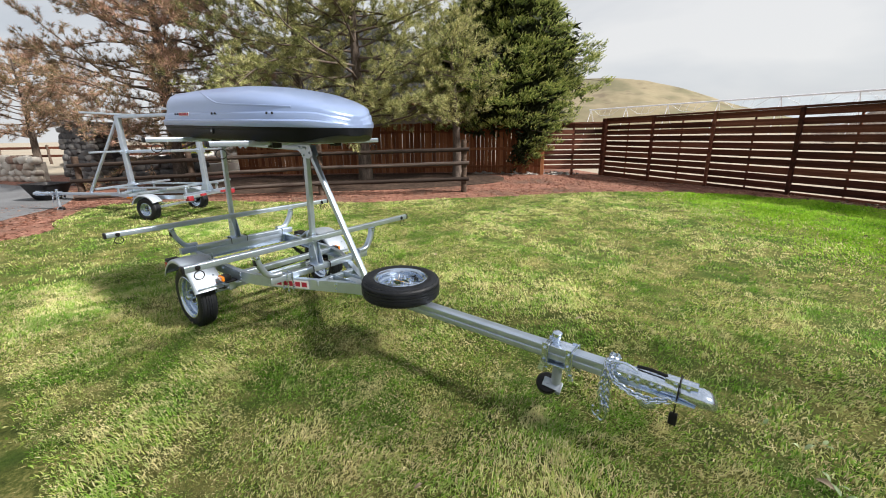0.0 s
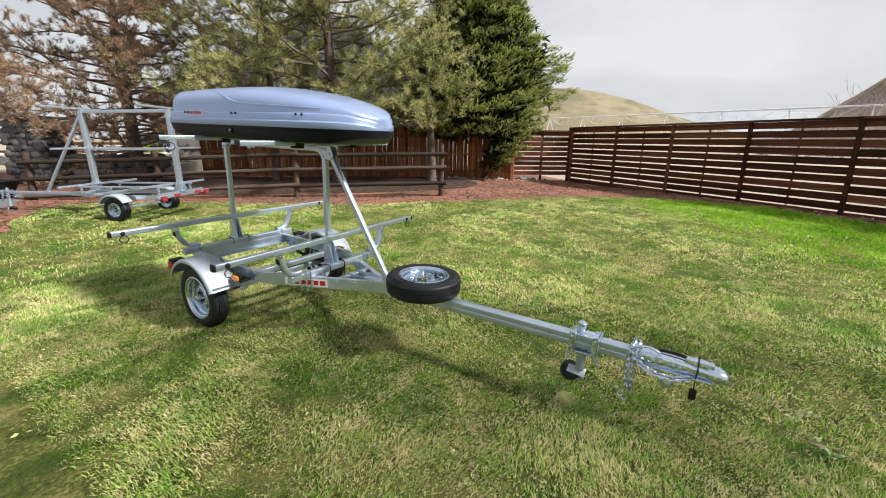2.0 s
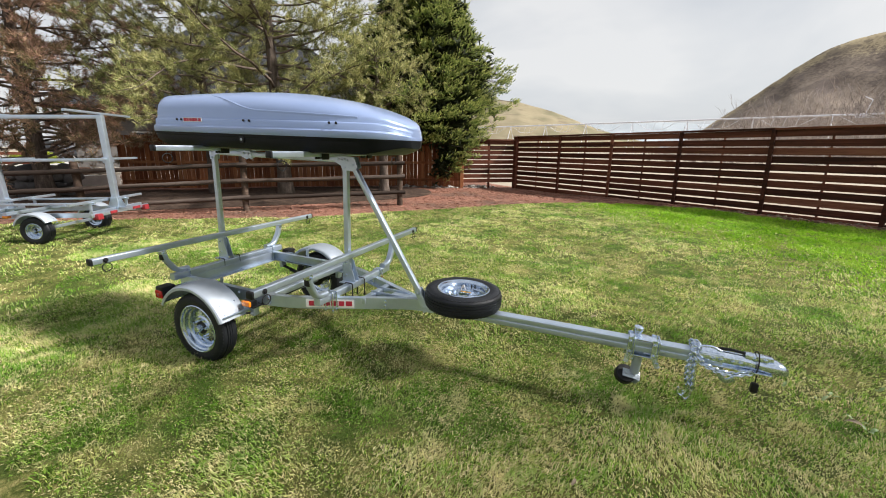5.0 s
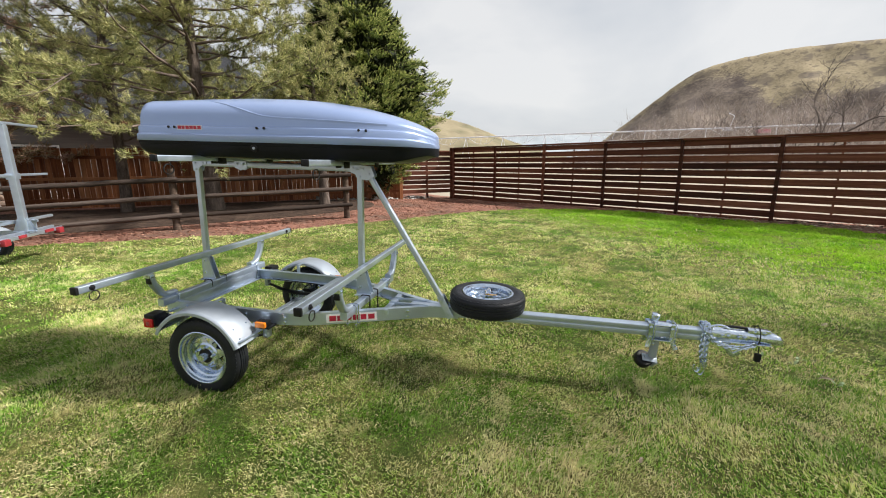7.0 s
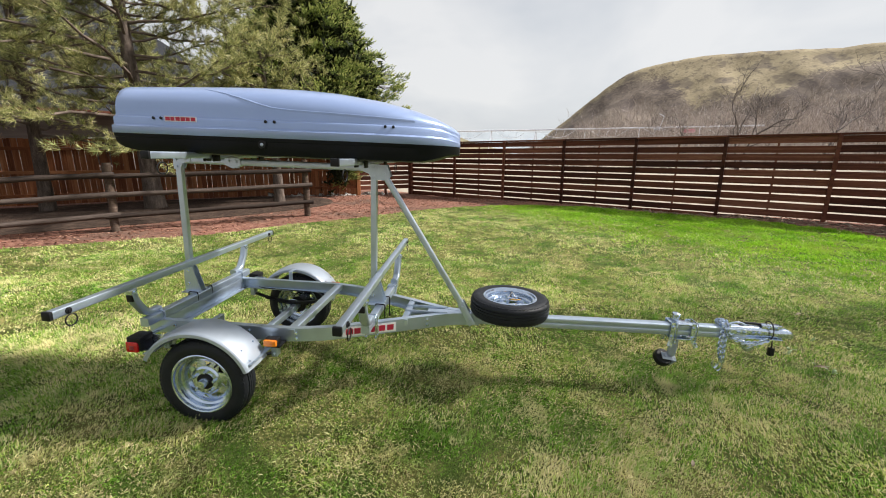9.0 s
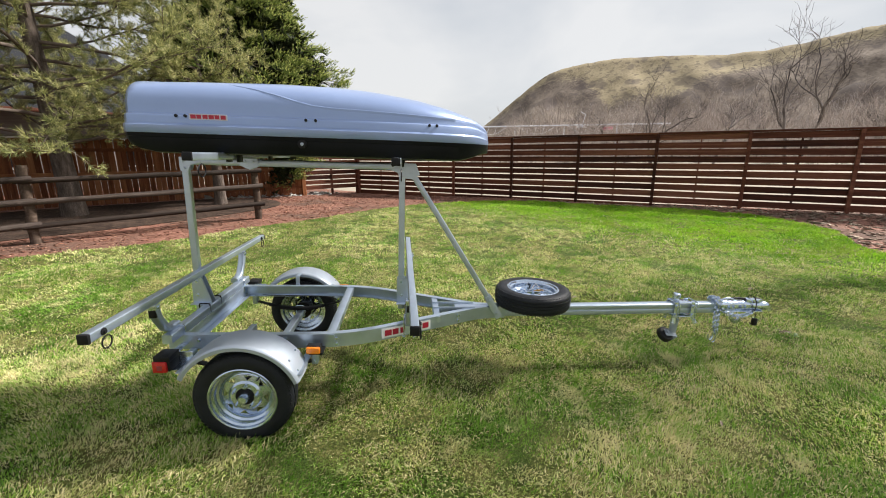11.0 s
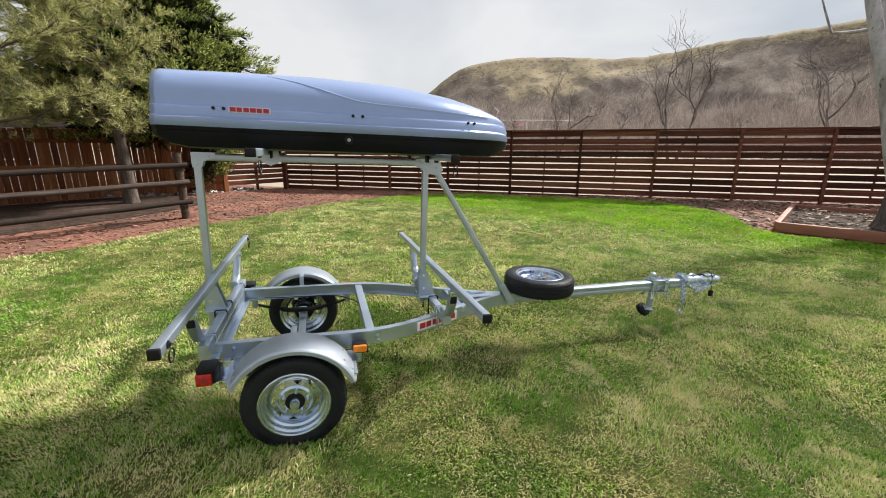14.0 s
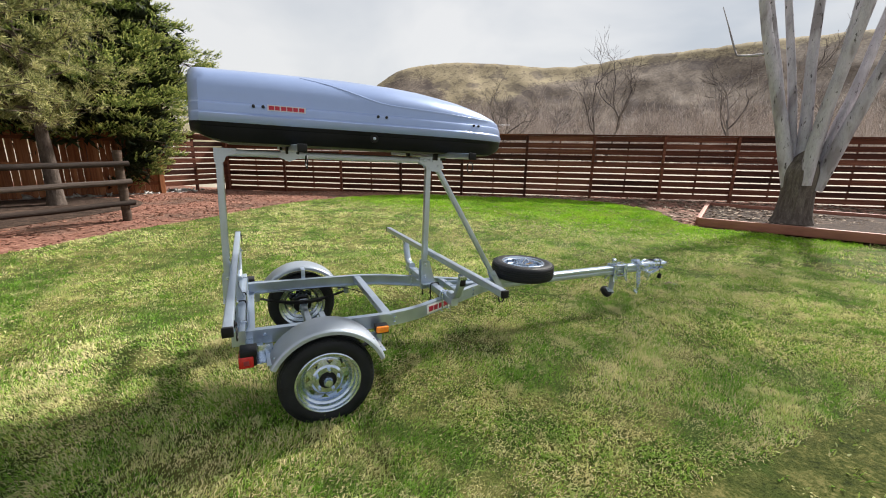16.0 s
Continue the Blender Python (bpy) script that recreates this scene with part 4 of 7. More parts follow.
def main_trailer():
    t = thing("boat_trailer", "galvanized kayak trailer with an upper rack standing on the lawn", "trailer", TRAILER)
    zr = 0.447
    for s in (-1, 1):
        side_rail(t, [(-0.05, s * 0.470, zr), (0.98, s * 0.470, zr), (1.84, s * 0.046, zr + 0.004), (2.02, s * 0.040, zr + 0.008)], 0.085, 0.040, s)
    # tongue
    bm = bmesh.new()
    rounded_bar(bm, (1.66, 0, 0.452), (3.80, 0, 0.480), 0.060, 0.076, 0.008)
    for s in (-1, 1):                                   # rolled lips above and below a groove along each side
        for dz, h in ((0.0215, 0.027), (-0.0195, 0.033)):
            sweep(bm, [(1.75, s * 0.0315, 0.453 + dz), (3.795, s * 0.0315, 0.480 + dz)], rrect(0.009, h, 0.003))
    part("tongue", bm, M["galv"], t)
    # crossmembers
    bm = bmesh.new()
    rounded_bar(bm, (0.0, -0.565, 0.508), (0.0, 0.565, 0.508), 0.052, 0.052, 0.006)
    part("rear_beam", bm, M["galv"], t)
    bm = bmesh.new()
    bm_box(bm, (0.028, -0.47, 0.405), (0.033, 0.47, 0.487), 0.002)
    bm_box(bm, (0.028, -0.47, 0.405), (0.070, 0.47, 0.410), 0.002)
    part("rear_angle", bm, M["galv"], t)
    bm = bmesh.new()
    rounded_bar(bm, (0.86, -0.468, 0.462), (0.86, 0.468, 0.462), 0.055, 0.045, 0.006)
    part("crossmember", bm, M["galv"], t)
    bm = bmesh.new()
    rounded_bar(bm, (1.33, -0.47, 0.516), (1.33, 0.47, 0.516), 0.050, 0.050, 0.006)
    part("front_beam", bm, M["galv"], t)
    bm = bmesh.new()
    rounded_bar(bm, (1.52, -0.205, 0.468), (1.52, 0.205, 0.468), 0.045, 0.040, 0.005)
    part("crossmember", bm, M["galv"], t)
    for s in (-1, 1):
        bm = bmesh.new()
        bm_box(bm, (1.50, s * 0.02 - 0.003, 0.452), (1.80, s * 0.02 + 0.003, 0.500), 0.001, Matrix.Translation((0, s * 0.03, 0)))
        part("tongue_strap", bm, M["galv"], t)
        for y in (0.30, ):
            u_bolt(t, 1.33, s * y, 0.064, 0.548, 0.15)
            u_bolt(t, 1.33, s * (y + 0.04), 0.064, 0.548, 0.15)
        for y in (0.44, ):
            u_bolt(t, 0.0, s * y, 0.064, 0.54, 0.13)
    # bolts of the frame
    for s in (-1, 1):
        bm = bmesh.new()
        for x, z in ((0.90, 0.43), (0.90, 0.465), (0.60, 0.46), (0.30, 0.46), (0.12, 0.46)):
            bolt(bm, (x, s * 0.471, z), (0, s, 0), 0.008, 0.010)
        d = Vector((0.88, -s * 0.424, 0)).normalized()
        nrm = Vector((s * d.y, -s * d.x, 0)) * -1
        nrm = nrm if nrm.y * s > 0 else -nrm
        for q in (0.38, 0.44, 0.80):
            p = Vector((0.98, s * 0.470, zr)).lerp(Vector((1.84, s * 0.046, zr + 0.004)), q) + nrm * 0.002
            bolt(bm, p + Vector((0, 0, 0.018)), nrm, 0.008, 0.010)
            bolt(bm, p - Vector((0, 0, 0.018)), nrm, 0.008, 0.010)
        tagged(part("frame_bolts", bm, M["zinc"], t), kind="stuff")
        # decal with the maker's mark
        a = Vector((1.16, s * 0.383, zr + 0.003))
        ang = math.degrees(math.atan2(d.y, d.x))
        bm = bmesh.new()
        bm_box(bm, (0, -0.001, -0.031), (0.345, 0.001, 0.031), 0)
        mm = Matrix.Translation(a + nrm * 0.0035) @ pose(0, 0, 0, 0, 0, ang)
        decal = part("decal", bm, M["white"], t, "white decal with a red brand mark", m=mm)
        bm = bmesh.new()
        for i in range(6):                              # plain red blocks in place of a brand name
            x0 = 0.020 + i * 0.053
            bm_box(bm, (x0, -0.0022, -0.019), (x0 + (0.046, 0.040, 0.044)[i % 3], 0.0022, 0.019), 0)
        part("brand_mark", bm, M["redink"], decal)
    # axle and springs
    bm = bmesh.new()
    rounded_bar(bm, (0.435, -0.60, 0.225), (0.435, 0.60, 0.225), 0.048, 0.048, 0.006)
    part("axle", bm, M["galv"], t)
    for s in (-1, 1):
        bm = bmesh.new()
        for k, (l, dz) in enumerate(((0.33, 0.0), (0.24, -0.008), (0.15, -0.016))):
            pts = [(0.435 + l * q, s * 0.50, 0.285 + dz + 0.055 * (q * l / 0.33) ** 2) for q in np.linspace(-1, 1, 11)]
            sweep(bm, pts, rrect(0.042, 0.006, 0.002))
        part("leaf_spring", bm, M["black"], t, "dark leaf spring")
        for x in (0.09, 0.78):
            bm = bmesh.new()
            bm_box(bm, (x - 0.018, s * 0.50 - 0.026, 0.325), (x + 0.018, s * 0.50 + 0.026, 0.415), 0.004)
            bolt(bm, (x, s * 0.527, 0.345), (0, s, 0), 0.009, 0.012)
            part("spring_hanger", bm, M["galv"], t)
        u_bolt(t, 0.435, s * 0.50, 0.06, 0.30, 0.10)
        q = pose(0.435, s * 0.652, 0.222, 0, 8 if s < 0 else 31, 0 if s < 0 else 180)
        add_wheel("wheel", t, BIG, q)
        fender(t, 0.435, s, 0.222, 0.342, min(s * 0.545, s * 0.765), max(s * 0.545, s * 0.765), 22, 152)
        for x, z in ((0.14, 0.40), (0.74, 0.38)):
            bm = bmesh.new()
            bm_box(bm, (x - 0.02, min(s * 0.47, s * 0.74), z - 0.002), (x + 0.02, max(s * 0.47, s * 0.74), z + 0.003), 0.001)
            part("fender_bracket", bm, M["galv"], t)
        bm = bmesh.new()
        bm_box(bm, (0.42, min(s * 0.47, s * 0.70), 0.556), (0.45, max(s * 0.47, s * 0.70), 0.560), 0.001)
        bm_box(bm, (0.42, s * 0.477 - 0.003, 0.45), (0.45, s * 0.477 + 0.003, 0.558), 0.001)
        part("fender_bracket", bm, M["galv"], t)
        # lamps
        bm = bmesh.new()
        bm_box(bm, (-0.006, min(s * 0.600, s * 0.700), 0.440), (0.078, max(s * 0.600, s * 0.700), 0.474), 0.006)
        bm_box(bm, (0.052, min(s * 0.604, s * 0.694), 0.386), (0.074, max(s * 0.604, s * 0.694), 0.450), 0.004)
        lamp = part("tail_light", bm, M["black"], t, "black tail light with a red lens")
        bm = bmesh.new()
        bm_box(bm, (-0.012, min(s * 0.604, s * 0.704), 0.382), (0.060, max(s * 0.604, s * 0.704), 0.446), 0.006)
        lens = part("lens", bm, M["red"], lamp, "red ribbed lens")
        bm = bmesh.new()
        bm_box(bm, (0.012, s * 0.7045 - 0.0015, 0.398), (0.038, s * 0.7045 + 0.0015, 0.424), 0.001)
        part("reflector", bm, M["redpaint"], lens)
        bm = bmesh.new()
        bm_box(bm, (0.05, min(s * 0.48, s * 0.68), 0.385), (0.145, max(s * 0.48, s * 0.68), 0.389), 0.001)
        bm_box(bm, (0.05, s * 0.60 - 0.002, 0.385), (0.145, s * 0.60 + 0.002, 0.455), 0.001)
        bm_box(bm, (0.02, min(s * 0.47, s * 0.62), 0.44), (0.06, max(s * 0.47, s * 0.62), 0.445), 0.001)
        part("light_bracket", bm, M["zinc"], t)
        bm = bmesh.new()
        bm_box(bm, (0.745, s * 0.540 - 0.030, 0.417), (0.826, s * 0.540 + 0.026, 0.460), 0.006)
        mk = part("marker_lamp", bm, M["black"], t)
        bm = bmesh.new()
        bm_box(bm, (0.747, s * 0.574 - 0.012, 0.419), (0.824, s * 0.574 + 0.012, 0.458), 0.006)
        part("lens", bm, M["amber"], mk, "amber side marker lens")
        bm = bmesh.new()
        bm_box(bm, (0.755, min(s * 0.47, s * 0.56), 0.402), (0.835, max(s * 0.47, s * 0.56), 0.416), 0.004)
        part("marker_bracket", bm, M["black"], mk)
    # lower load bars
    load_bar(t, -0.03, 0.753, -1.078, 1.095, 0.60, 0.520, 0.540, -0.006)
    load_bar(t, 1.335, 0.762, -1.035, 1.035, 0.555, 0.490, 0.556, -0.018)
    # uprights and upper frame
    py = -0.03
    for x, zb in ((-0.072, 0.40), (1.275, 0.50)):
        bm = bmesh.new()
        rounded_bar(bm, (x, py, zb), (x, py, 1.455), 0.040, 0.040, 0.006, up=(0, 1, 0))
        up = part("upright", bm, M["galv"], t)
        bm = bmesh.new()
        rounded_bar(bm, (x, py, zb - 0.012), (x, py, 0.705), 0.046, 0.046, 0.007, up=(0, 1, 0))
        part("sleeve", bm, M["galv"], up)
        gusset(t, x, py, 0.540, 0.715, x - 0.032, x + 0.085)
        for yy in (-0.10, 0.06):
            u_bolt(t, x + 0.062, py + yy * 1.0 + 0.02, 0.066, 0.548, 0.145, material=M["black"])
    bm = bmesh.new()
    rounded_bar(bm, (-0.098, py, 1.462), (1.300, py, 1.462), 0.042, 0.042, 0.006)
    part("top_tube", bm, M["galv"], t)
    bm = bmesh.new()
    rounded_bar(bm, (1.330, py, 1.440), (1.930, py, 0.50), 0.037, 0.037, 0.006, up=(0, 1, 0))
    brace = part("brace", bm, M["galv"], t)
    bm = bmesh.new()
    for s in (-1, 1):
        q = [(1.240, 1.435), (1.235, 1.485), (1.365, 1.485), (1.392, 1.415), (1.345, 1.385), (1.262, 1.392)]
        skin(bm, [[bm.verts.new((a, py + s * 0.0235 + d, b)) for a, b in q] for d in (-0.0025, 0.0025)])
        for a, b in ((1.255, 1.462), (1.305, 1.462), (1.350, 1.430), (1.280, 1.410)):
            bolt(bm, (a, py + s * 0.026, b), (0, s, 0), 0.008)
    part("gusset_plate", bm, M["galv"], t)
    bm = bmesh.new()
    for s in (-1, 1):
        q = [(-0.098, 1.425), (-0.098, 1.487), (0.025, 1.487), (0.025, 1.458), (-0.035, 1.438), (-0.048, 1.405), (-0.094, 1.400)]
        skin(bm, [[bm.verts.new((a, py + s * 0.0235 + d, b)) for a, b in q] for d in (-0.0025, 0.0025)])
        for a, b in ((-0.075, 1.465), (-0.01, 1.470), (-0.072, 1.420)):
            bolt(bm, (a, py + s * 0.026, b), (0, s, 0), 0.007)
    part("gusset_plate", bm, M["galv"], t)
    bm = bmesh.new()
    for s in (-1, 1):
        sweep(bm, [(1.885, py + s * 0.022, 0.575), (1.975, py + s * 0.040, 0.425)], rrect(0.05, 0.005, 0.002), up=(0, 1, 0))
        for a, b in ((1.90, 0.55), (1.955, 0.455)):
            bolt(bm, (a, py + s * 0.036, b), (0, s, 0), 0.008, 0.012)
    part("brace_bracket", bm, M["galv"], brace)
    for x, h in ((0.32, 0.785), (1.255, 0.735)):
        bm = bmesh.new()
        rounded_bar(bm, (x, -h, 1.506), (x, h, 1.506), 0.042, 0.036, 0.006)
        bar = part("crossbar", bm, M["galv"], t)
        for s in (-1, 1):
            bm = bmesh.new()
            bm_box(bm, (x - 0.022, s * h - 0.008, 1.487), (x + 0.022, s * h + 0.008, 1.526), 0.004)
            part("end_cap", bm, M["black"], bar)
        for s in (-1, 1):
            bm = bmesh.new()
            loop = [Vector((x + 0.026, s * (h - 0.07) + 0.036 * math.cos(q), 1.472 - 0.030 * (1 + math.sin(q)))) for q in np.linspace(0.5 * math.pi, 2.5 * math.pi, 15)[:-1]]
            sweep(bm, loop, circle(0.0035, 6), closed=True, up=(1, 0, 0))
            part("tie_loop", bm, M["black"], bar, "black tie-down loop")
        bm = bmesh.new()
        q = [(-0.06, 1.445), (-0.05, 1.488), (0.05, 1.488), (0.06, 1.445), (0.0, 1.42)]
        for s in (-1, 1):
            skin(bm, [[bm.verts.new((x + a, py + s * 0.0235 + d, b)) for a, b in q] for d in (-0.002, 0.002)])
            bolt(bm, (x - 0.025, py + s * 0.028, 1.468), (0, s, 0), 0.007)
            bolt(bm, (x + 0.025, py + s * 0.028, 1.468), (0, s, 0), 0.007)
        part("bar_clamp", bm, M["galv"], bar)
    # spare wheel on the tongue
    sp = add_wheel("spare_wheel", t, BIG, pose(2.225, -0.005, 0.568, -90, 0, 20), hub=False, label="spare wheel lying flat on the tongue")
    bm = bmesh.new()
    bm_box(bm, (2.18, -0.05, 0.494), (2.27, 0.04, 0.545), 0.004)
    tube(bm, (2.225, -0.005, 0.53), (2.225, -0.005, 0.622), 0.008)
    bm_box(bm, (2.13, -0.016, 0.596), (2.32, 0.006, 0.602), 0.001)
    part("spare_mount", bm, M["zinc"], t)
    bm = bmesh.new()
    bm_box(bm, (-0.035, -0.001, -0.02), (0.035, 0.001, 0.02), 0)
    part("warning_tag", bm, M["orange"], t, "yellow warning tag", m=pose(2.255, -0.05, 0.622, 62, 12, 30))
    bm = bmesh.new()
    sweep(bm, bend([(2.21, -0.01, 0.615), (2.235, -0.03, 0.672), (2.255, -0.05, 0.642)], 0.02), circle(0.002, 5))
    part("tag_tie", bm, M["white"], t)
    # tongue fittings
    coupler(t, 3.73, 0, 0.484)
    jack(t, 3.385, 0.0, 0.511, 0.150)
    chain(t, [(3.665, -0.046, 0.50), (3.660, -0.052, 0.42), (3.666, -0.054, 0.33), (3.670, -0.052, 0.275)], 11, 0.0048, 0.038, 0.026)
    chain(t, [(3.640, -0.046, 0.49), (3.632, -0.054, 0.41), (3.638, -0.058, 0.34), (3.655, -0.056, 0.300)], 10, 0.0048, 0.038, 0.026)
    chain(t, [(3.640, -0.046, 0.535), (3.655, -0.058, 0.505), (3.70, -0.064, 0.455), (3.78, -0.064, 0.428), (3.86, -0.060, 0.428), (3.93, -0.054, 0.455)], 17, 0.0048, 0.038, 0.026)
    for x in (3.645, 3.668):
        chain(t, [(x, 0.046, 0.50), (x, 0.044, 0.535), (x + 0.006, 0.0, 0.548), (x, -0.044, 0.538), (x, -0.046, 0.50)], 8, 0.0048, 0.038, 0.026)
    bm = bmesh.new()
    sweep(bm, bend([(3.645, -0.050, 0.50), (3.665, -0.050, 0.556), (3.73, -0.046, 0.566), (3.78, -0.046, 0.545)], 0.03), circle(0.0065, 8))
    part("chain_hook", bm, M["zinc"], t)
    for x, y, z in ((3.668, -0.054, 0.255), (3.642, -0.058, 0.275)):
        bm = bmesh.new()
        sweep(bm, bend([(x, y, z + 0.03), (x + 0.004, y, z - 0.02), (x - 0.015, y, z - 0.05), (x - 0.040, y, z - 0.03), (x - 0.036, y, z + 0.004)], 0.02), circle(0.0055, 8), up=(0, 1, 0))
        part("s_hook", bm, M["zinc"], t)
    bm = bmesh.new()
    sweep(bm, bend([(3.80, -0.02, 0.47), (3.79, -0.02, 0.40), (3.83, -0.02, 0.355), (3.87, -0.02, 0.385)], 0.03), rrect(0.03, 0.012, 0.004), up=(0, 1, 0))
    part("hitch_hook", bm, M["zinc"], t)
    bm = bmesh.new()
    loop = [Vector((3.955, 0.052 * math.cos(q), 0.498 + 0.066 * math.sin(q))) for q in np.linspace(0, 2 * math.pi, 21)[:-1]]
    sweep(bm, loop, circle(0.0035, 6), closed=True, up=(1, 0, 0))
    bm_box(bm, (3.938, -0.075, 0.350), (3.972, -0.048, 0.405), 0.005)
    sweep(bm, [(3.955, -0.055, 0.45), (3.955, -0.062, 0.40)], circle(0.003, 6))
    part("cable_lock", bm, M["black"], t, "black cable lock hanging from the coupler")
    bm = bmesh.new()
    sweep(bm, bend([(0.80, -0.45, 0.40), (0.87, -0.2, 0.425), (0.84, 0.2, 0.43), (0.70, 0.42, 0.41), (0.2, 0.44, 0.41), (0.06, 0.52, 0.40)], 0.1), circle(0.004, 6))
    sweep(bm, bend([(0.80, -0.45, 0.41), (1.1, -0.36, 0.405), (1.5, -0.18, 0.42), (1.8, -0.03, 0.44)], 0.1), circle(0.004, 6))
    part("wiring", bm, M["black"], t, "black light cable along the frame")
    return t


main_trailer()
cargo_box(TRAILER)


def second_trailer():
    t = thing("boat_trailer", "galvanized trailer with a tall two-level empty rack at the mulch edge", "trailer", pose(-9.70, 3.0, gz(-9.7, 3.0) - 0.005, 0, 0.6, 208.5))
    zr = 0.42
    for s in (-1, 1):
        side_rail(t, [(-0.82, s * 0.46, zr), (0.50, s * 0.46, zr), (1.35, s * 0.046, zr), (1.50, s * 0.040, zr)], 0.075, 0.038, s)
        q = pose(0.0, s * 0.625, 0.215, 0, 12, 0 if s < 0 else 180)
        add_wheel("wheel", t, SMALL, q)
        fender(t, 0.0, s, 0.215, 0.285, min(s * 0.52, s * 0.735), max(s * 0.52, s * 0.735), 22, 150)
        bm = bmesh.new()
        for k, l in enumerate((0.30, 0.2)):
            sweep(bm, [(l * q, s * 0.49, 0.27 - 0.008 * k + 0.06 * q * q) for q in np.linspace(-1, 1, 9)], rrect(0.042, 0.006, 0.002))
        part("leaf_spring", bm, M["galv"], t)
        bm = bmesh.new()
        bm_box(bm, (-0.95, min(s * 0.52, s * 0.64), 0.37), (-0.86, max(s * 0.52, s * 0.64), 0.46), 0.012)
        part("tail_light", bm, M["redpaint"], t, "dark red tail light")
        bm = bmesh.new()
        bm_box(bm, (0.48, s * 0.50 - 0.03, 0.40), (0.57, s * 0.50 + 0.03, 0.44), 0.006)
        part("marker_lamp", bm, M["amber"], t, "amber marker lamp")
    bm = bmesh.new()
    rounded_bar(bm, (0, -0.58, 0.22), (0, 0.58, 0.22), 0.045, 0.045)
    part("axle", bm, M["galv"], t)
    for x in (-0.82, 0.45, 0.95):
        bm = bmesh.new()
        h = 0.60 if x < 0.9 else 0.30
        rounded_bar(bm, (x, -h, 0.475), (x, h, 0.475), 0.05, 0.05)
        part("beam", bm, M["galv"], t)
    bm = bmesh.new()
    bm_box(bm, (-0.90, -0.70, 0.415), (-0.875, 0.70, 0.470), 0.003)
    part("light_bar", bm, M["galv"], t)
    for y0, y1 in ((-0.46, -0.26), (0.14, 0.30)):
        bm = bmesh.new()
        bm_box(bm, (-0.906, y0, 0.420), (-0.899, y1, 0.465), 0.001)
        bm_box(bm, (-0.876, y0, 0.420), (-0.869, y1, 0.465), 0.001)
        part("reflector_tape", bm, M["redpaint"], t, "red reflector tape")
    bm = bmesh.new()
    rounded_bar(bm, (1.2, 0, zr), (3.30, 0, zr + 0.01), 0.06, 0.06)
    part("tongue", bm, M["galv"], t)
    coupler(t, 3.22, 0, zr + 0.01)
    jack(t, 2.95, 0, zr + 0.04, 0.02)
    for x, zz in ((-0.70, 0.63), (0.85, 0.63)):
        bm = bmesh.new()
        rounded_bar(bm, (x, -0.85, zz), (x, 0.85, zz), 0.042, 0.042)
        part("crossbar", bm, M["galv"], t)
        for s in (-1, 1):
            bm = bmesh.new()
            rounded_bar(bm, (x, s * 0.42, 0.48), (x, s * 0.42, zz), 0.04, 0.03, up=(0, 1, 0))
            part("arm", bm, M["galv"], t)
    for x in (-0.82, 0.95):
        bm = bmesh.new()
        rounded_bar(bm, (x, 0, 0.42), (x, 0, 1.98), 0.085, 0.085, up=(0, 1, 0))
        up = part("upright", bm, M["galv"], t)
        for za, zb in ((0.42, 0.66), (1.24, 1.33)):
            bm = bmesh.new()
            rounded_bar(bm, (x, 0, za), (x, 0, zb), 0.115, 0.115, up=(0, 1, 0))
            part("sleeve", bm, M["galv"], up)
        gusset(t, x, 0, 0.50, 0.74, x - 0.13, x + 0.13)
        bm = bmesh.new()
        rounded_bar(bm, (x, -0.72, 2.02), (x, 0.72, 2.02), 0.042, 0.036)
        part("crossbar", bm, M["galv"], t)
        bm = bmesh.new()
        rounded_bar(bm, (x, -0.72, 1.30), (x, 0.72, 1.30), 0.042, 0.036)
        part("crossbar", bm, M["galv"], t)
    bm = bmesh.new()
    rounded_bar(bm, (-0.86, 0, 1.97), (0.98, 0, 1.97), 0.060, 0.060)
    part("top_tube", bm, M["galv"], t)
    bm = bmesh.new()
    rounded_bar(bm, (-0.86, 0, 1.285), (1.0, 0, 1.285), 0.050, 0.050)
    part("middle_tube", bm, M["galv"], t)
    for s in (-1, 1):
        bm = bmesh.new()
        rounded_bar(bm, (-0.76, s * 0.40, 0.60), (0.92, s * 0.40, 0.60), 0.036, 0.036)
        part("bunk_rail", bm, M["galv"], t)
    bm = bmesh.new()
    rounded_bar(bm, (0.97, 0, 1.93), (2.05, 0, 0.45), 0.045, 0.045, up=(0, 1, 0))
    part("brace", bm, M["galv"], t)
    chain(t, [(3.16, -0.04, zr), (3.17, -0.05, zr - 0.10), (3.19, -0.05, zr - 0.2)], 9)
    return t


second_trailer()


# ---- fences ----
CORNER, FENCE_END = Vector((-5.25, 15.80)), Vector((6.86, 7.80))
FENCE_DIR = (FENCE_END - CORNER).normalized()
FENCE_TOP = 1.98


def plank_mesh(name, l, h, t, material):
    bm = bmesh.new()
    bm_box(bm, (0, -t / 2, -h / 2), (l, t / 2, h / 2), 0.004, seg=1)
    return finish(bm, name, material, True, 30)


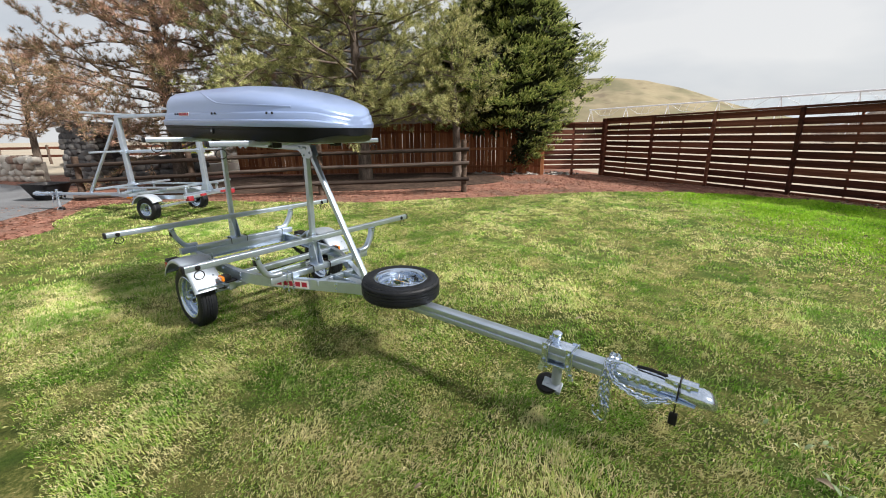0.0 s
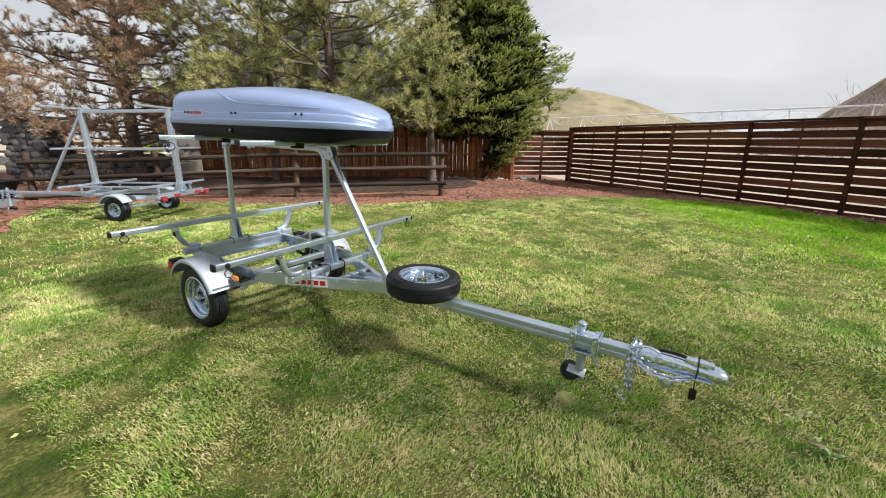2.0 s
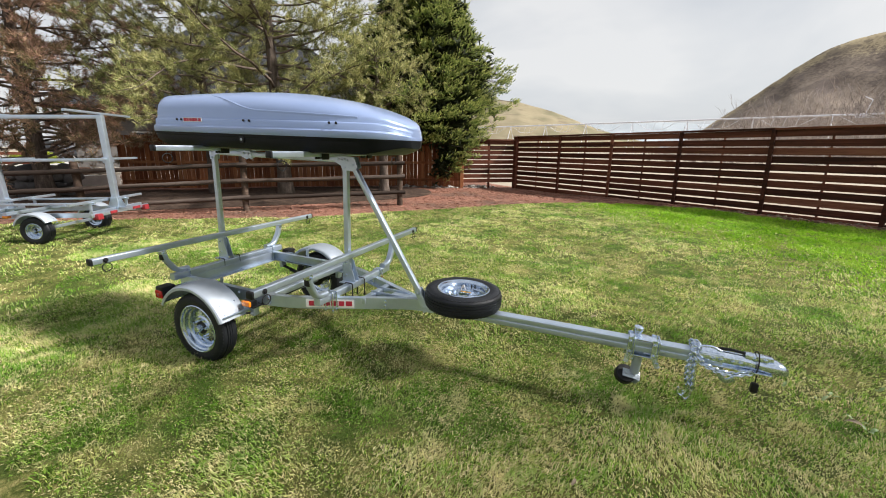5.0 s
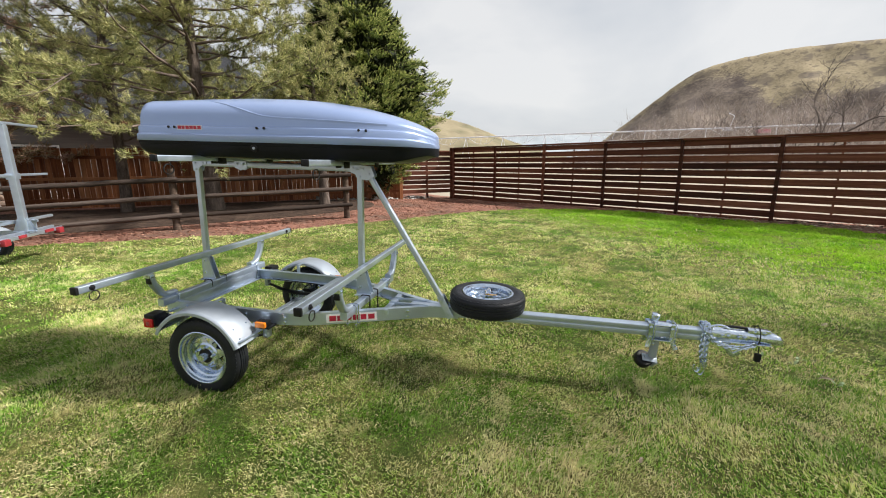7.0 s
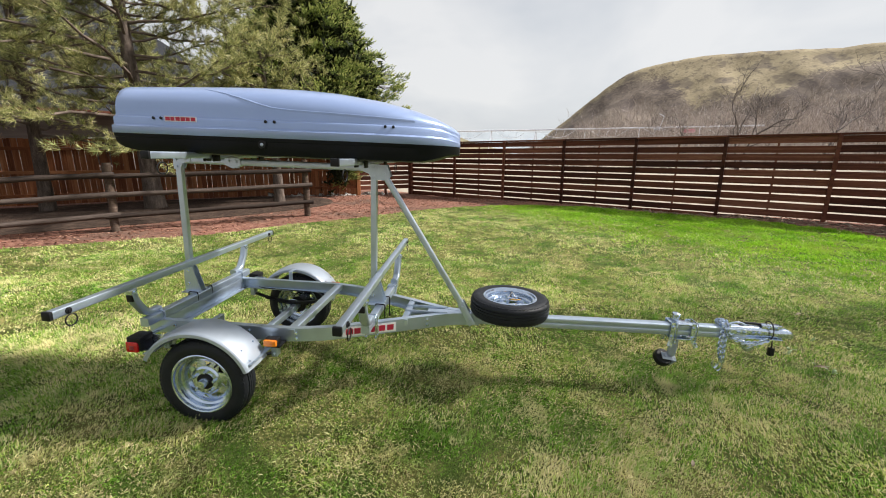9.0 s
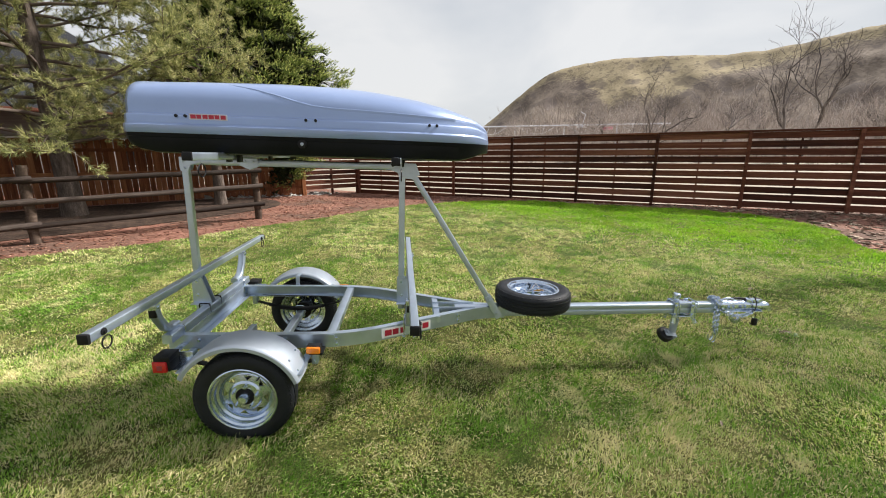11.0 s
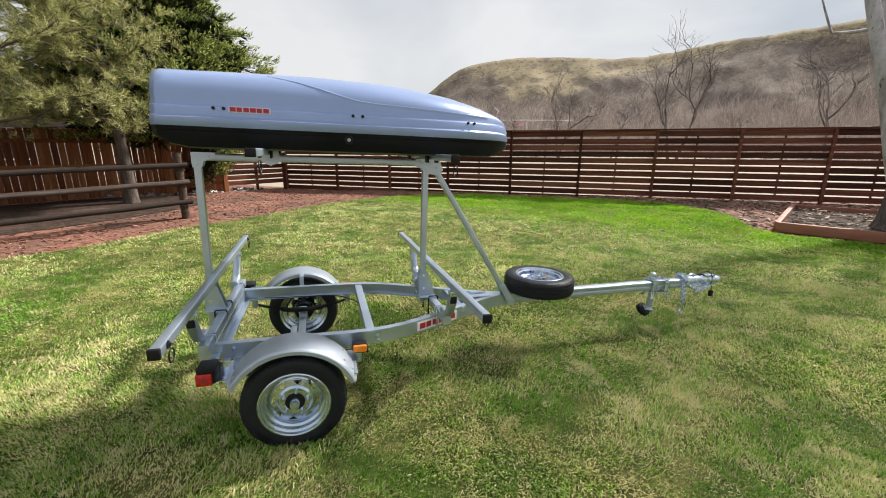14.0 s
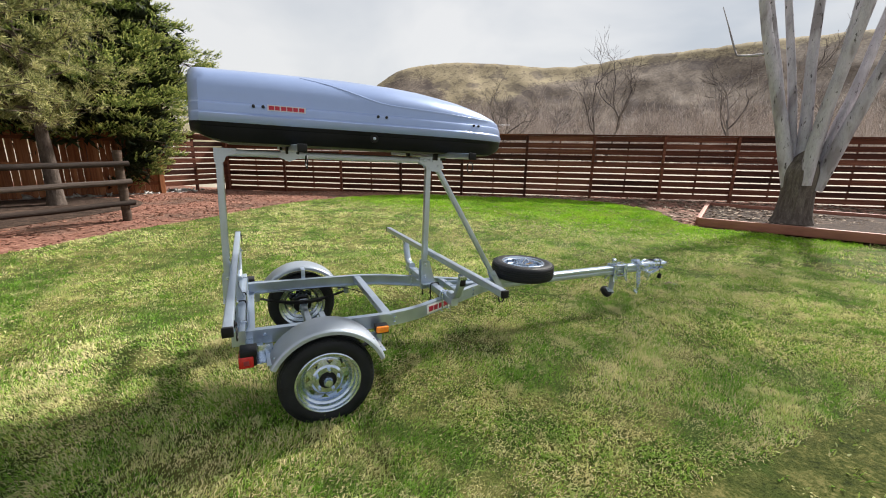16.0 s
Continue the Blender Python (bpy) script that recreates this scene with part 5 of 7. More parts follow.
def slat_fence(name, start, way, posts, first, label, rows=11, top=FENCE_TOP, back_rows=True):
    """Horizontal boards on square posts, with a cap rail."""
    rng = random.Random(5)
    root = thing(name, label, "fence", kind="structure")
    ang = math.degrees(math.atan2(way.y, way.x))
    n_out = Vector((way.y, -way.x))          # the side that faces the lawn
    slats = [plank_mesh("slat", 1.0, 0.148, 0.022, M["fence"]) for _ in range(2)]
    caps = plank_mesh("cap_rail", 1.0, 0.048, 0.13, M["fence"])
    bm = bmesh.new()
    bm_box(bm, (-0.045, -0.045, 0), (0.045, 0.045, 1.0), 0.006, seg=1)
    post_me = finish(bm, "post", M["fence"], True, 30)
    for a, b in zip(posts, posts[1:]):
        p = start + way * a
        l = b - a
        for r in range(rows):
            z = top - (0.115 if r else 0.092) - r * 0.181
            lean = rng.uniform(-0.15, 0.15)
            q = pose(p.x, p.y, z + rng.uniform(-0.004, 0.004), 0, lean, ang) @ Matrix.Translation((0.003, 0.0, 0)) @ Matrix.Diagonal((l - 0.006, 1, 1, 1))
            piece("slat", slats[r % 2], root, q)
        piece("cap_rail", caps, root, pose(p.x, p.y, top + 0.010, 0, 0, ang) @ Matrix.Diagonal((l - 0.004, 1, 1, 1)))
        if back_rows:
            mid = p + way * (l / 2) - n_out * 0.03
            piece("stay", post_me, root, pose(mid.x, mid.y, gz(mid.x, mid.y) + 0.06, 0, 0, ang) @ Matrix.Diagonal((0.45, 0.35, top - gz(mid.x, mid.y) - 0.10, 1)))
    for i, s in enumerate(posts):
        p = start + way * s + n_out * 0.035
        big = 1.75 if (i == 0 and first) else 0.85
        g = gz(p.x, p.y) - 0.15
        piece("post", post_me, root, pose(p.x, p.y, g, 0, rng.uniform(-0.4, 0.4), ang) @ Matrix.Diagonal((big, big, top - g + (0.03 if i == 0 and first else -0.008), 1)))
    return root


slat_fence("slat_fence", CORNER, FENCE_DIR, [0.0, 2.26, 4.35, 6.47, 8.52, 10.54, 12.53, 14.52, 16.46, 18.48, 20.45, 22.45], True, "dark brown horizontal slat fence behind the lawn")
GATE = Vector((-7.06, 14.45))
short = GATE - CORNER
slat_fence("slat_fence_short", CORNER, short.normalized(), [0.0, short.length * 0.5, short.length], False, "short run of dark slat fence at the corner", rows=9, top=1.86, back_rows=False)


def board_fence():
    rng = random.Random(8)
    root = thing("board_fence", "orange-brown cedar fence of upright boards behind the trees", "fence", kind="structure")
    end = Vector((-17.2, 7.9))
    way = (end - GATE)
    n = int(way.length / 0.142)
    way.normalize()
    ang = math.degrees(math.atan2(way.y, way.x))
    bm = bmesh.new()
    bm_box(bm, (-0.0675, -0.009, 0), (0.0675, 0.009, 1.0), 0.004, seg=1)
    me = finish(bm, "board", M["cedar"], True, 30)
    for i in range(n):
        p = GATE + way * (0.10 + i * 0.142)
        piece("board", me, root, pose(p.x, p.y, gz(p.x, p.y) + 0.03, rng.uniform(-0.6, 0.6), rng.uniform(-0.5, 0.5), ang) @ Matrix.Diagonal((1, 1, 1.83 + rng.uniform(-0.012, 0.012), 1)))
    rail = plank_mesh("rail", 1.0, 0.09, 0.04, M["cedar"])
    for z in (0.35, 1.0, 1.65):
        p = GATE - Vector((way.y, -way.x)) * 0.03
        piece("rail", rail, root, pose(p.x, p.y, z, 0, 0, ang) @ Matrix.Diagonal((n * 0.142, 1, 1, 1)))
    bm = bmesh.new()
    bm_box(bm, (-0.07, -0.07, -0.2), (0.07, 0.07, 1.30), 0.012, seg=1)
    gp = part("gate_post", bm, M["cedar"], root, "tan timber gate post")
    gp.matrix_basis = pose(GATE.x + 0.02, GATE.y - 0.05, 0.02, 0, 0, ang)
    return root


board_fence()


def log_mesh(name, l, r, material, seed, taper=0.9):
    """A peeled log along x with a wavering outline."""
    rng = random.Random(seed)
    bm = bmesh.new()
    n, k = 12, 10
    rings = []
    for i in range(n + 1):
        x = l * i / n
        rr = r * (1 + (taper - 1) * i / n)
        c = Vector((x, rng.uniform(-1, 1) * r * 0.12, rng.uniform(-1, 1) * r * 0.12))
        rings.append([bm.verts.new(c + Vector((0, math.cos(a), math.sin(a))) * rr * rng.uniform(0.93, 1.06)) for a in (2 * math.pi * j / k for j in range(k))])
    skin(bm, rings)
    return finish(bm, name, material, True, 50)


RAIL_A = Vector((-6.63, 8.93))
RAIL_DIR = Vector((-2.80, -2.58)).normalized()


def rail_fence():
    rng = random.Random(3)
    root = thing("rail_fence", "weathered brown round-log rail fence with three rails", "fence", kind="structure")
    ang = math.degrees(math.atan2(RAIL_DIR.y, RAIL_DIR.x))
    along, sink = (0.0, 3.80, 7.02, 9.85), (0.0, -0.05, -0.19, -0.27)
    logs = [log_mesh("rail", 1.0, 0.054, M["log"], s) for s in (1, 2, 3)]
    pm = log_mesh("post", 1.62, 0.078, M["post"], 9, 0.95)
    for i, d in enumerate(along):
        p = RAIL_A + RAIL_DIR * d
        piece("post", pm, root, pose(p.x, p.y, gz(p.x, p.y) - 0.25 + sink[i], rng.uniform(0, 90), -90 + rng.uniform(-1.5, 1.5), ang))
        if i < len(along) - 1:
            q, run = RAIL_A + RAIL_DIR * along[i + 1], along[i + 1] - d
            for k, h in enumerate((0.36, 0.76, 1.14)):
                side = Vector((RAIL_DIR.y, -RAIL_DIR.x)) * (-0.085)
                z0, z1 = gz(p.x, p.y) + h + sink[i], gz(q.x, q.y) + h + sink[i + 1]
                pitch = -math.degrees(math.atan2(z1 - z0, run))
                a = p + side - RAIL_DIR * 0.12
                piece("rail", logs[(i + k) % 3], root, pose(a.x, a.y, z0 + rng.uniform(-0.02, 0.02), 0, pitch, ang) @ pose(0, 0, 0, rng.uniform(0, 360), 0, 0) @ Matrix.Diagonal((run + 0.24, 1, 1, 1)))
    return root


rail_fence()


# ---- raised bed ----
def raised_bed():
    root = thing("raised_bed", "reddish-brown timber planting bed round a grey-barked tree", "raised bed")
    A = Vector((4.35, 4.70))
    u, v = Vector((0.523, -0.852)), Vector((0.852, 0.523))
    L, W = 5.2, 3.4
    ang = math.degrees(math.atan2(u.y, u.x))
    z = gz(A.x, A.y) + 0.01

    def timber(name, p, l, turn):
        bm = bmesh.new()
        bm_box(bm, (0, -0.045, 0), (l, 0.045, 0.175), 0.008, seg=2)
        part(name, bm, M["bed"], root, m=pose(p.x, p.y, z, 0, 0, ang + turn))
    timber("timber", A, L, 0)
    timber("timber", A + v * W, L, 0)
    timber("timber", A + v * 0.047 - u * 0.0, W - 0.094, 90)
    timber("timber", A + v * 0.047 + u * (L - 0.045), W - 0.094, 90)
    bm = bmesh.new()
    n, k = 24, 10
    grid = []
    for i in range(n + 1):
        row = []
        for j in range(k + 1):
            p = A + u * (0.02 + (L - 0.06) * i / n) + v * (0.047 + (W - 0.094) * j / k)
            row.append(bm.verts.new((p.x, p.y, z + 0.10 + 0.02 * noise.noise((p.x * 2, p.y * 2, 0)))))
        grid.append(row)
    for i in range(n):
        for j in range(k):
            bm.faces.new((grid[i][j], grid[i + 1][j], grid[i + 1][j + 1], grid[i][j + 1]))
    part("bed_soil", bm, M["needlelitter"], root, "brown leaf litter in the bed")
    return A, u, v, z


BED_A, BED_U, BED_V, BED_Z = raised_bed()


# ---- trees ----
def limb_path(rng, p, d, length, steps, wander=0.25, lift=0.0):
    pts, p, d = [Vector(p)], Vector(p), Vector(d).normalized()
    for i in range(steps):
        d = (d + Vector((rng.uniform(-1, 1), rng.uniform(-1, 1), rng.uniform(-1, 1))) * wander + Vector((0, 0, lift))).normalized()
        p = p + d * (length / steps)
        pts.append(p.copy())
    return pts


class Skein:
    """Gathers many tapered branches into one mesh."""

    def __init__(self):
        self.v, self.f = [], []

    def add(self, pts, r0, r1, k=5):
        base, n = sum(len(a) for a in self.v), len(pts)
        P = np.array([tuple(p) for p in pts], dtype=float)
        D = np.gradient(P, axis=0)
        D /= np.linalg.norm(D, axis=1)[:, None] + 1e-9
        ref = np.where(np.abs(D[:, 2:3]) < 0.9, [[0, 0, 1.0]], [[1.0, 0, 0]])
        U = np.cross(D, ref)
        U /= np.linalg.norm(U, axis=1)[:, None] + 1e-9
        W = np.cross(D, U)
        R = np.linspace(r0, r1, n)[:, None, None]
        a = np.arange(k) * 2 * np.pi / k
        self.v.append((P[:, None, :] + R * (U[:, None, :] * np.cos(a)[None, :, None] + W[:, None, :] * np.sin(a)[None, :, None])).reshape(-1, 3))
        i, j = np.meshgrid(np.arange(n - 1), np.arange(k), indexing="ij")
        self.f.append(base + np.stack([i * k + j, i * k + (j + 1) % k, (i + 1) * k + (j + 1) % k, (i + 1) * k + j], -1).reshape(-1, 4))

    def mesh(self, name, material):
        return array_mesh(name, np.concatenate(self.v), np.concatenate(self.f), material, True)


def needles(rs, centres, axes, length, width, count, spread, along=0.0):
    """Needle triangles round many shoots; spread opens the tuft, along spaces the needles down the shoot."""
    n = len(centres)
    c = np.repeat(centres, count, 0)
    ax = np.repeat(axes, count, 0)
    rnd = rs.normal(size=c.shape)
    rnd -= (rnd * ax).sum(1, keepdims=True) * ax
    rnd /= np.linalg.norm(rnd, axis=1, keepdims=True) + 1e-9
    t = rs.uniform(0.15, 1.0, (len(c), 1)) * spread
    d = ax * np.cos(t) + rnd * np.sin(t)
    L = length * rs.uniform(0.7, 1.15, (len(c), 1))
    start = c + ax * (rs.uniform(-along, along, (len(c), 1)))
    side = np.cross(d, rs.normal(size=c.shape))
    side /= np.linalg.norm(side, axis=1, keepdims=True) + 1e-9
    v = np.stack([start - side * width, start + side * width, start + d * L], 1).reshape(-1, 3)
    return v, np.arange(len(v)).reshape(-1, 3)


def pine(name, x, y, height, spread, base, seed, label, material, trunk_r=0.24, limbs=34, tufts=10, count=16, droop=0.0, lean=(0, 0), fill=1.0, sunward=0.0, width=0.0074):
    """A pine: tapered trunk, limbs that sweep out and up, needle tufts at the twig ends."""
    rng, rs = random.Random(seed), np.random.RandomState(seed)
    z0 = gz(x, y)
    root = thing(name, label, "tree", pose(x, y, z0 - 0.1))
    sk, tips, axes = Skein(), [], []
    trunk = [Vector((lean[0] * t + 0.10 * math.sin(3 * t + seed), lean[1] * t + 0.08 * math.cos(2.3 * t + seed), height * t)) for t in np.linspace(0, 1, 14)]
    tk = Skein()
    tk.add(trunk[:2], trunk_r * 1.35, trunk_r * 1.02, 14)
    tk.add(trunk[1:], trunk_r * 1.02, 0.03, 14)
    me = tk.mesh("trunk", M["pinebark"])
    tob = new("trunk", me)
    tob.parent = root
    for i in range(limbs):
        t = base / height + (0.97 - base / height) * (i + rng.random() * 0.6) / limbs
        k = t * 13
        p = trunk[int(k)].lerp(trunk[min(13, int(k) + 1)], k - int(k))
        prof = math.sin(math.pi * min(1, (0.30 + 0.70 * (t - base / height) / (1 - base / height)))) ** 0.7
        L = spread * (0.35 + 0.75 * prof) * rng.uniform(0.75, 1.1)
        a = i * 2.399 + rng.uniform(-0.5, 0.5)
        L *= 1 + sunward * (0.55 * math.cos(a) - 0.83 * math.sin(a))
        d = Vector((math.cos(a), math.sin(a), rng.uniform(-0.05, 0.35) - droop))
        pts = limb_path(rng, p, d, L, 8, 0.20, 0.05 - droop * 0.12)
        sk.add(pts, 0.036 * (1 - 0.5 * t) * L / spread + 0.008, 0.007, 6)
        for j in range(2, 9):
            for _ in range(2 if j < 8 else 3):
                q = pts[j] if j < 9 else pts[-1]
                dd = (pts[j] - pts[j - 1]).normalized() + Vector((rng.uniform(-1, 1), rng.uniform(-1, 1), rng.uniform(-0.45, 0.6)))
                sub = limb_path(rng, q, dd, rng.uniform(0.35, 0.95) * (0.6 + 0.4 * L / spread), 4, 0.25, 0.05)
                sk.add(sub, 0.008, 0.003, 3)
                for m in range(tufts):
                    if rng.random() > fill:
                        continue
                    o = Vector((rng.uniform(-1, 1), rng.uniform(-1, 1), rng.uniform(-0.5, 1)))
                    end = sub[-1] if m < 4 else sub[1 + m % 4]
                    base_p = end - (sub[-1] - sub[-2]).normalized() * 0.02 * m + o * 0.075
                    tips.append(tuple(base_p))
                    axes.append(tuple(((sub[-1] - sub[-2]).normalized() * 0.8 + o * 0.55 + Vector((0, 0, 0.30))).normalized()))
    lob = tagged(new("branchwork", sk.mesh("branchwork", M["limb"])), kind="stuff")
    lob.parent = root
    v, f = needles(rs, np.array(tips), np.array(axes), 0.155, width, count, 1.35, 0.05)
    cob = new("crown", array_mesh("crown", v, f, material))
    cob.parent = root
    return root


def spruce(name, x, y, height, shape, seed, label, boughs=700, low=(0.0, 0.0, 0.0), trunk_r=0.17, side=(0.0, 0.0)):
    """A spruce: boughs thick with short upturned shoots, lighter at the tips. shape gives (height, radius) corners;
    low is (towards x, towards y, height below which the far side is bare)."""
    rng, rs = random.Random(seed), np.random.RandomState(seed)
    z0 = gz(x, y)
    root = thing(name, label, "tree", pose(x, y, z0 - 0.1))
    tk = Skein()
    tk.add([Vector((0, 0, height * t)) for t in np.linspace(0, 1, 10)], trunk_r, 0.02, 12)
    tob = new("trunk", tk.mesh("trunk", M["pinebark"]))
    tob.parent = root
    zs, rr = [a for a, b in shape], [b for a, b in shape]
    big = max(rr)
    sk, centres, fingers, inner = Skein(), [], [], []
    while len(centres) < boughs:
        z, a = rng.uniform(zs[0], zs[-1]), rng.uniform(0, 2 * math.pi)
        R = float(np.interp(z, zs, rr))
        if rng.random() > (R / big) ** 0.9 + 0.06:
            continue
        if z < low[2] and math.cos(a) * low[0] + math.sin(a) * low[1] < 0.55 + 0.3 * rng.random():
            continue
        f = rng.uniform(0.62, 1.0) ** 0.7
        f *= (1 + 0.13 * math.sin(3 * a + z * 1.7) + 0.09 * math.sin(7 * a - z * 2.9)) * (1 + side[0] * math.cos(a) + side[1] * math.sin(a))
        out, across = Vector((math.cos(a), math.sin(a), 0)), Vector((-math.sin(a), math.cos(a), 0))
        c = out * (R * f) + Vector((0, 0, z))
        centres.append(tuple(c))
        foot = Vector((0, 0, max(0.6, z + 0.10 + 0.12 * R)))
        if len(centres) % 3 == 0:
            sk.add([foot, foot.lerp(c, 0.55) - Vector((0, 0, 0.05)), c], 0.020, 0.006, 4)
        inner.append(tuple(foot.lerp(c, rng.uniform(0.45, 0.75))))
        size = rng.uniform(0.75, 1.25) * (0.65 + 0.35 * R / big)
        for k in range(17):                              # a bough tip: upturned shoots fanned to both sides and above
            s = rng.uniform(-1, 1)
            back = rng.uniform(0, 0.42) * size
            start = c - out * back + across * (s * 0.20 * size) + Vector((0, 0, rng.uniform(-0.05, 0.10) * size - 0.10 * abs(s)))
            d = (out * rng.uniform(0.5, 1.0) + across * (s * 0.95 + rng.uniform(-0.3, 0.3)) + Vector((0, 0, rng.uniform(0.10, 0.75) + 0.25 * z / height))).normalized()
            fingers.append((tuple(start), tuple(d), rng.uniform(0.14, 0.26) * size))
    lob = tagged(new("branchwork", sk.mesh("branchwork", M["limb"])), kind="stuff")
    lob.parent = root
    S, D = np.array([q[0] for q in fingers]), np.array([q[1] for q in fingers])
    L = np.array([q[2] for q in fingers])

    def bristle(count, t0, t1, length, width, spread):
        """Needles set round the shoots, from t0 to t1 of their length."""
        at = rs.uniform(t0, t1, (len(S), count))
        c = (S[:, None, :] + D[:, None, :] * (L[:, None] * at)[:, :, None]).reshape(-1, 3)
        return needles(rs, c, np.repeat(D, count, 0), length, width, 1, spread)
    v, f = bristle(16, -0.15, 0.72, 0.058, 0.0098, 1.05)
    cob = new("crown", array_mesh("crown", v, f, M["spruce"]))
    cob.parent = root
    v, f = bristle(8, 0.66, 1.05, 0.050, 0.0085, 0.95)
    yob = tagged(new("young_growth", array_mesh("young_growth", v, f, M["sprucetip"])), "lighter yellow-green shoot tips", kind="stuff")
    yob.parent = root
    # Added filler sprays that block light and darken the crown's inside.
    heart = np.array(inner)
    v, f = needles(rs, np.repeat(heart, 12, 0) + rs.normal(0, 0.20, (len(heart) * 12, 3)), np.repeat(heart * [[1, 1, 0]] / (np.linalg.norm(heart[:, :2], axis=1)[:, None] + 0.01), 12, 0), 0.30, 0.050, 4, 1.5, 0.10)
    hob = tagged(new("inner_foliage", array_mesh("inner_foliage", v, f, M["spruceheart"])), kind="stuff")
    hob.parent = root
    return root


spruce("spruce_tree", -8.60, 14.10, 9.6, [(0.35, 1.2), (0.9, 1.95), (1.6, 2.45), (2.5, 3.1), (3.4, 3.35), (4.6, 2.85), (5.7, 2.25), (6.8, 1.6), (8.2, 0.8), (9.5, 0.06)], 12,
       "broad dense green spruce beside the corner of the fence", 980, (0.93, 0.37, 1.75), 0.20)
pine("pine_tree", -8.55, 11.00, 4.6, 1.25, 1.7, 26, "small long-needled pine behind the end of the rail fence", M["pine"], 0.15, limbs=22, droop=0.10, fill=0.45)
pine("pine_tree", -11.2, 9.4, 9.5, 3.3, 1.75, 21, "yellow-green long-needled pine over the board fence", M["pine"], 0.21, limbs=88, droop=0.11, fill=0.95, sunward=0.30, count=24, width=0.0048)
pine("pine_tree", -16.6, 5.6, 9.5, 3.5, 1.0, 22, "dying pine with rusty brown needles", M["dyingpine"], 0.20, limbs=112, fill=1.0, droop=0.16, count=13)
pine("pine_tree", -13.6, 8.6, 9.0, 3.3, 2.0, 25, "sparse olive pine with bare grey twigs", M["pine"], 0.15, limbs=52, fill=0.80, count=16, width=0.0065)
pine("pine_tree", -31.0, 3.6, 5.6, 3.0, 1.6, 24, "brown-tinged pine beyond the stone wall", M["dyingpine"], 0.18, limbs=46, fill=0.75)


def grey_tree():
    """A stout trunk that divides low into several smooth grey stems, bare of leaves."""
    rng = random.Random(31)
    c = BED_A + BED_U * 1.62 + BED_V * 1.15
    root = thing("leafless_tree", "bare multi-stemmed tree with smooth pale grey bark in the bed", "tree", pose(c.x, c.y, BED_Z + 0.10))
    bm = bmesh.new()
    rings = []
    for z, r in ((-0.05, 0.43), (0.04, 0.385), (0.13, 0.345), (0.35, 0.315), (0.6, 0.305), (0.80, 0.315), (0.95, 0.325), (1.08, 0.315), (1.20, 0.27), (1.32, 0.20), (1.42, 0.12), (1.48, 0.04)):
        n = 36
        rings.append([bm.verts.new((math.cos(a) * r * q, math.sin(a) * r * q * 0.92, z)) for a, q in
                      ((2 * math.pi * i / n, 1 + 0.045 * math.sin(7 * 2 * math.pi * i / n + z) + 0.03 * math.sin(19 * 2 * math.pi * i / n + 2 * z)) for i in range(n))])
    skin(bm, rings)
    part("trunk", bm, M["roughbark"], root, "ridged grey-brown lower trunk")
    sk = Skein()
    right = Vector((0.46, -0.89, 0))            # across the bed's view from the lawn
    deep = Vector((0.89, 0.46, 0))
    stems = [(-0.15, -0.02, -0.290, 0.0, 0.135, 9.0), (-0.10, 0.14, -0.150, 0.10, 0.095, 8.5), (0.06, -0.20, 0.010, -0.03, 0.125, 9.0), (-0.02, 0.10, -0.060, 0.10, 0.120, 9.0),
             (0.24, -0.02, 0.270, -0.02, 0.135, 8.0), (0.16, 0.14, 0.180, 0.10, 0.105, 8.5), (0.08, 0.04, 0.085, 0.06, 0.120, 9.0), (-0.21, 0.06, -0.215, 0.06, 0.080, 8.5)]
    twigs = Skein()
    for k, (a, b, da, db, r, L) in enumerate(stems):
        p = right * a + deep * b + Vector((0, 0, 0.70 if k != 2 else 0.80))
        pts = limb_path(rng, p, right * da + deep * db + Vector((0, 0, 1)), L, 14, 0.045, 0.012)
        st = Skein()
        st.add(pts, r, 0.025, 14)
        ob = new("stem", st.mesh("stem", M["greybark"]))
        ob.parent = root
        for j in range(4, 14):
            for _ in range(0 if j < 7 else (2, 2, 2, 2, 1, 1, 2, 2)[k]):
                d = Vector((rng.uniform(-1, 1), rng.uniform(-1, 1), rng.uniform(0.1, 0.9)))
                br = limb_path(rng, pts[j], d, rng.uniform(1.0, 2.6), 7, 0.18, 0.04)
                twigs.add(br, 0.032, 0.009, 6)
                for i in range(2, 8):
                    tw = limb_path(rng, br[i], (br[i] - br[i - 1]).normalized() + Vector((rng.uniform(-1, 1), rng.uniform(-1, 1), rng.uniform(-0.3, 0.8))), rng.uniform(0.4, 1.0), 4, 0.2)
                    twigs.add(tw, 0.012, 0.004, 4)
    low = limb_path(rng, right * -0.93 + Vector((0, 0, 3.42)), right * -1.0 + Vector((0, 0, -0.10)), 0.55, 4, 0.04, 0.06)
    low += limb_path(rng, low[-1], right * -0.40 + Vector((0, 0, 0.9)), 1.1, 5, 0.06, 0.12)[1:]
    twigs.add(low, 0.034, 0.008, 7)
    ob = new("branchwork", twigs.mesh("branchwork", M["greybark"]))
    ob.parent = root


grey_tree()


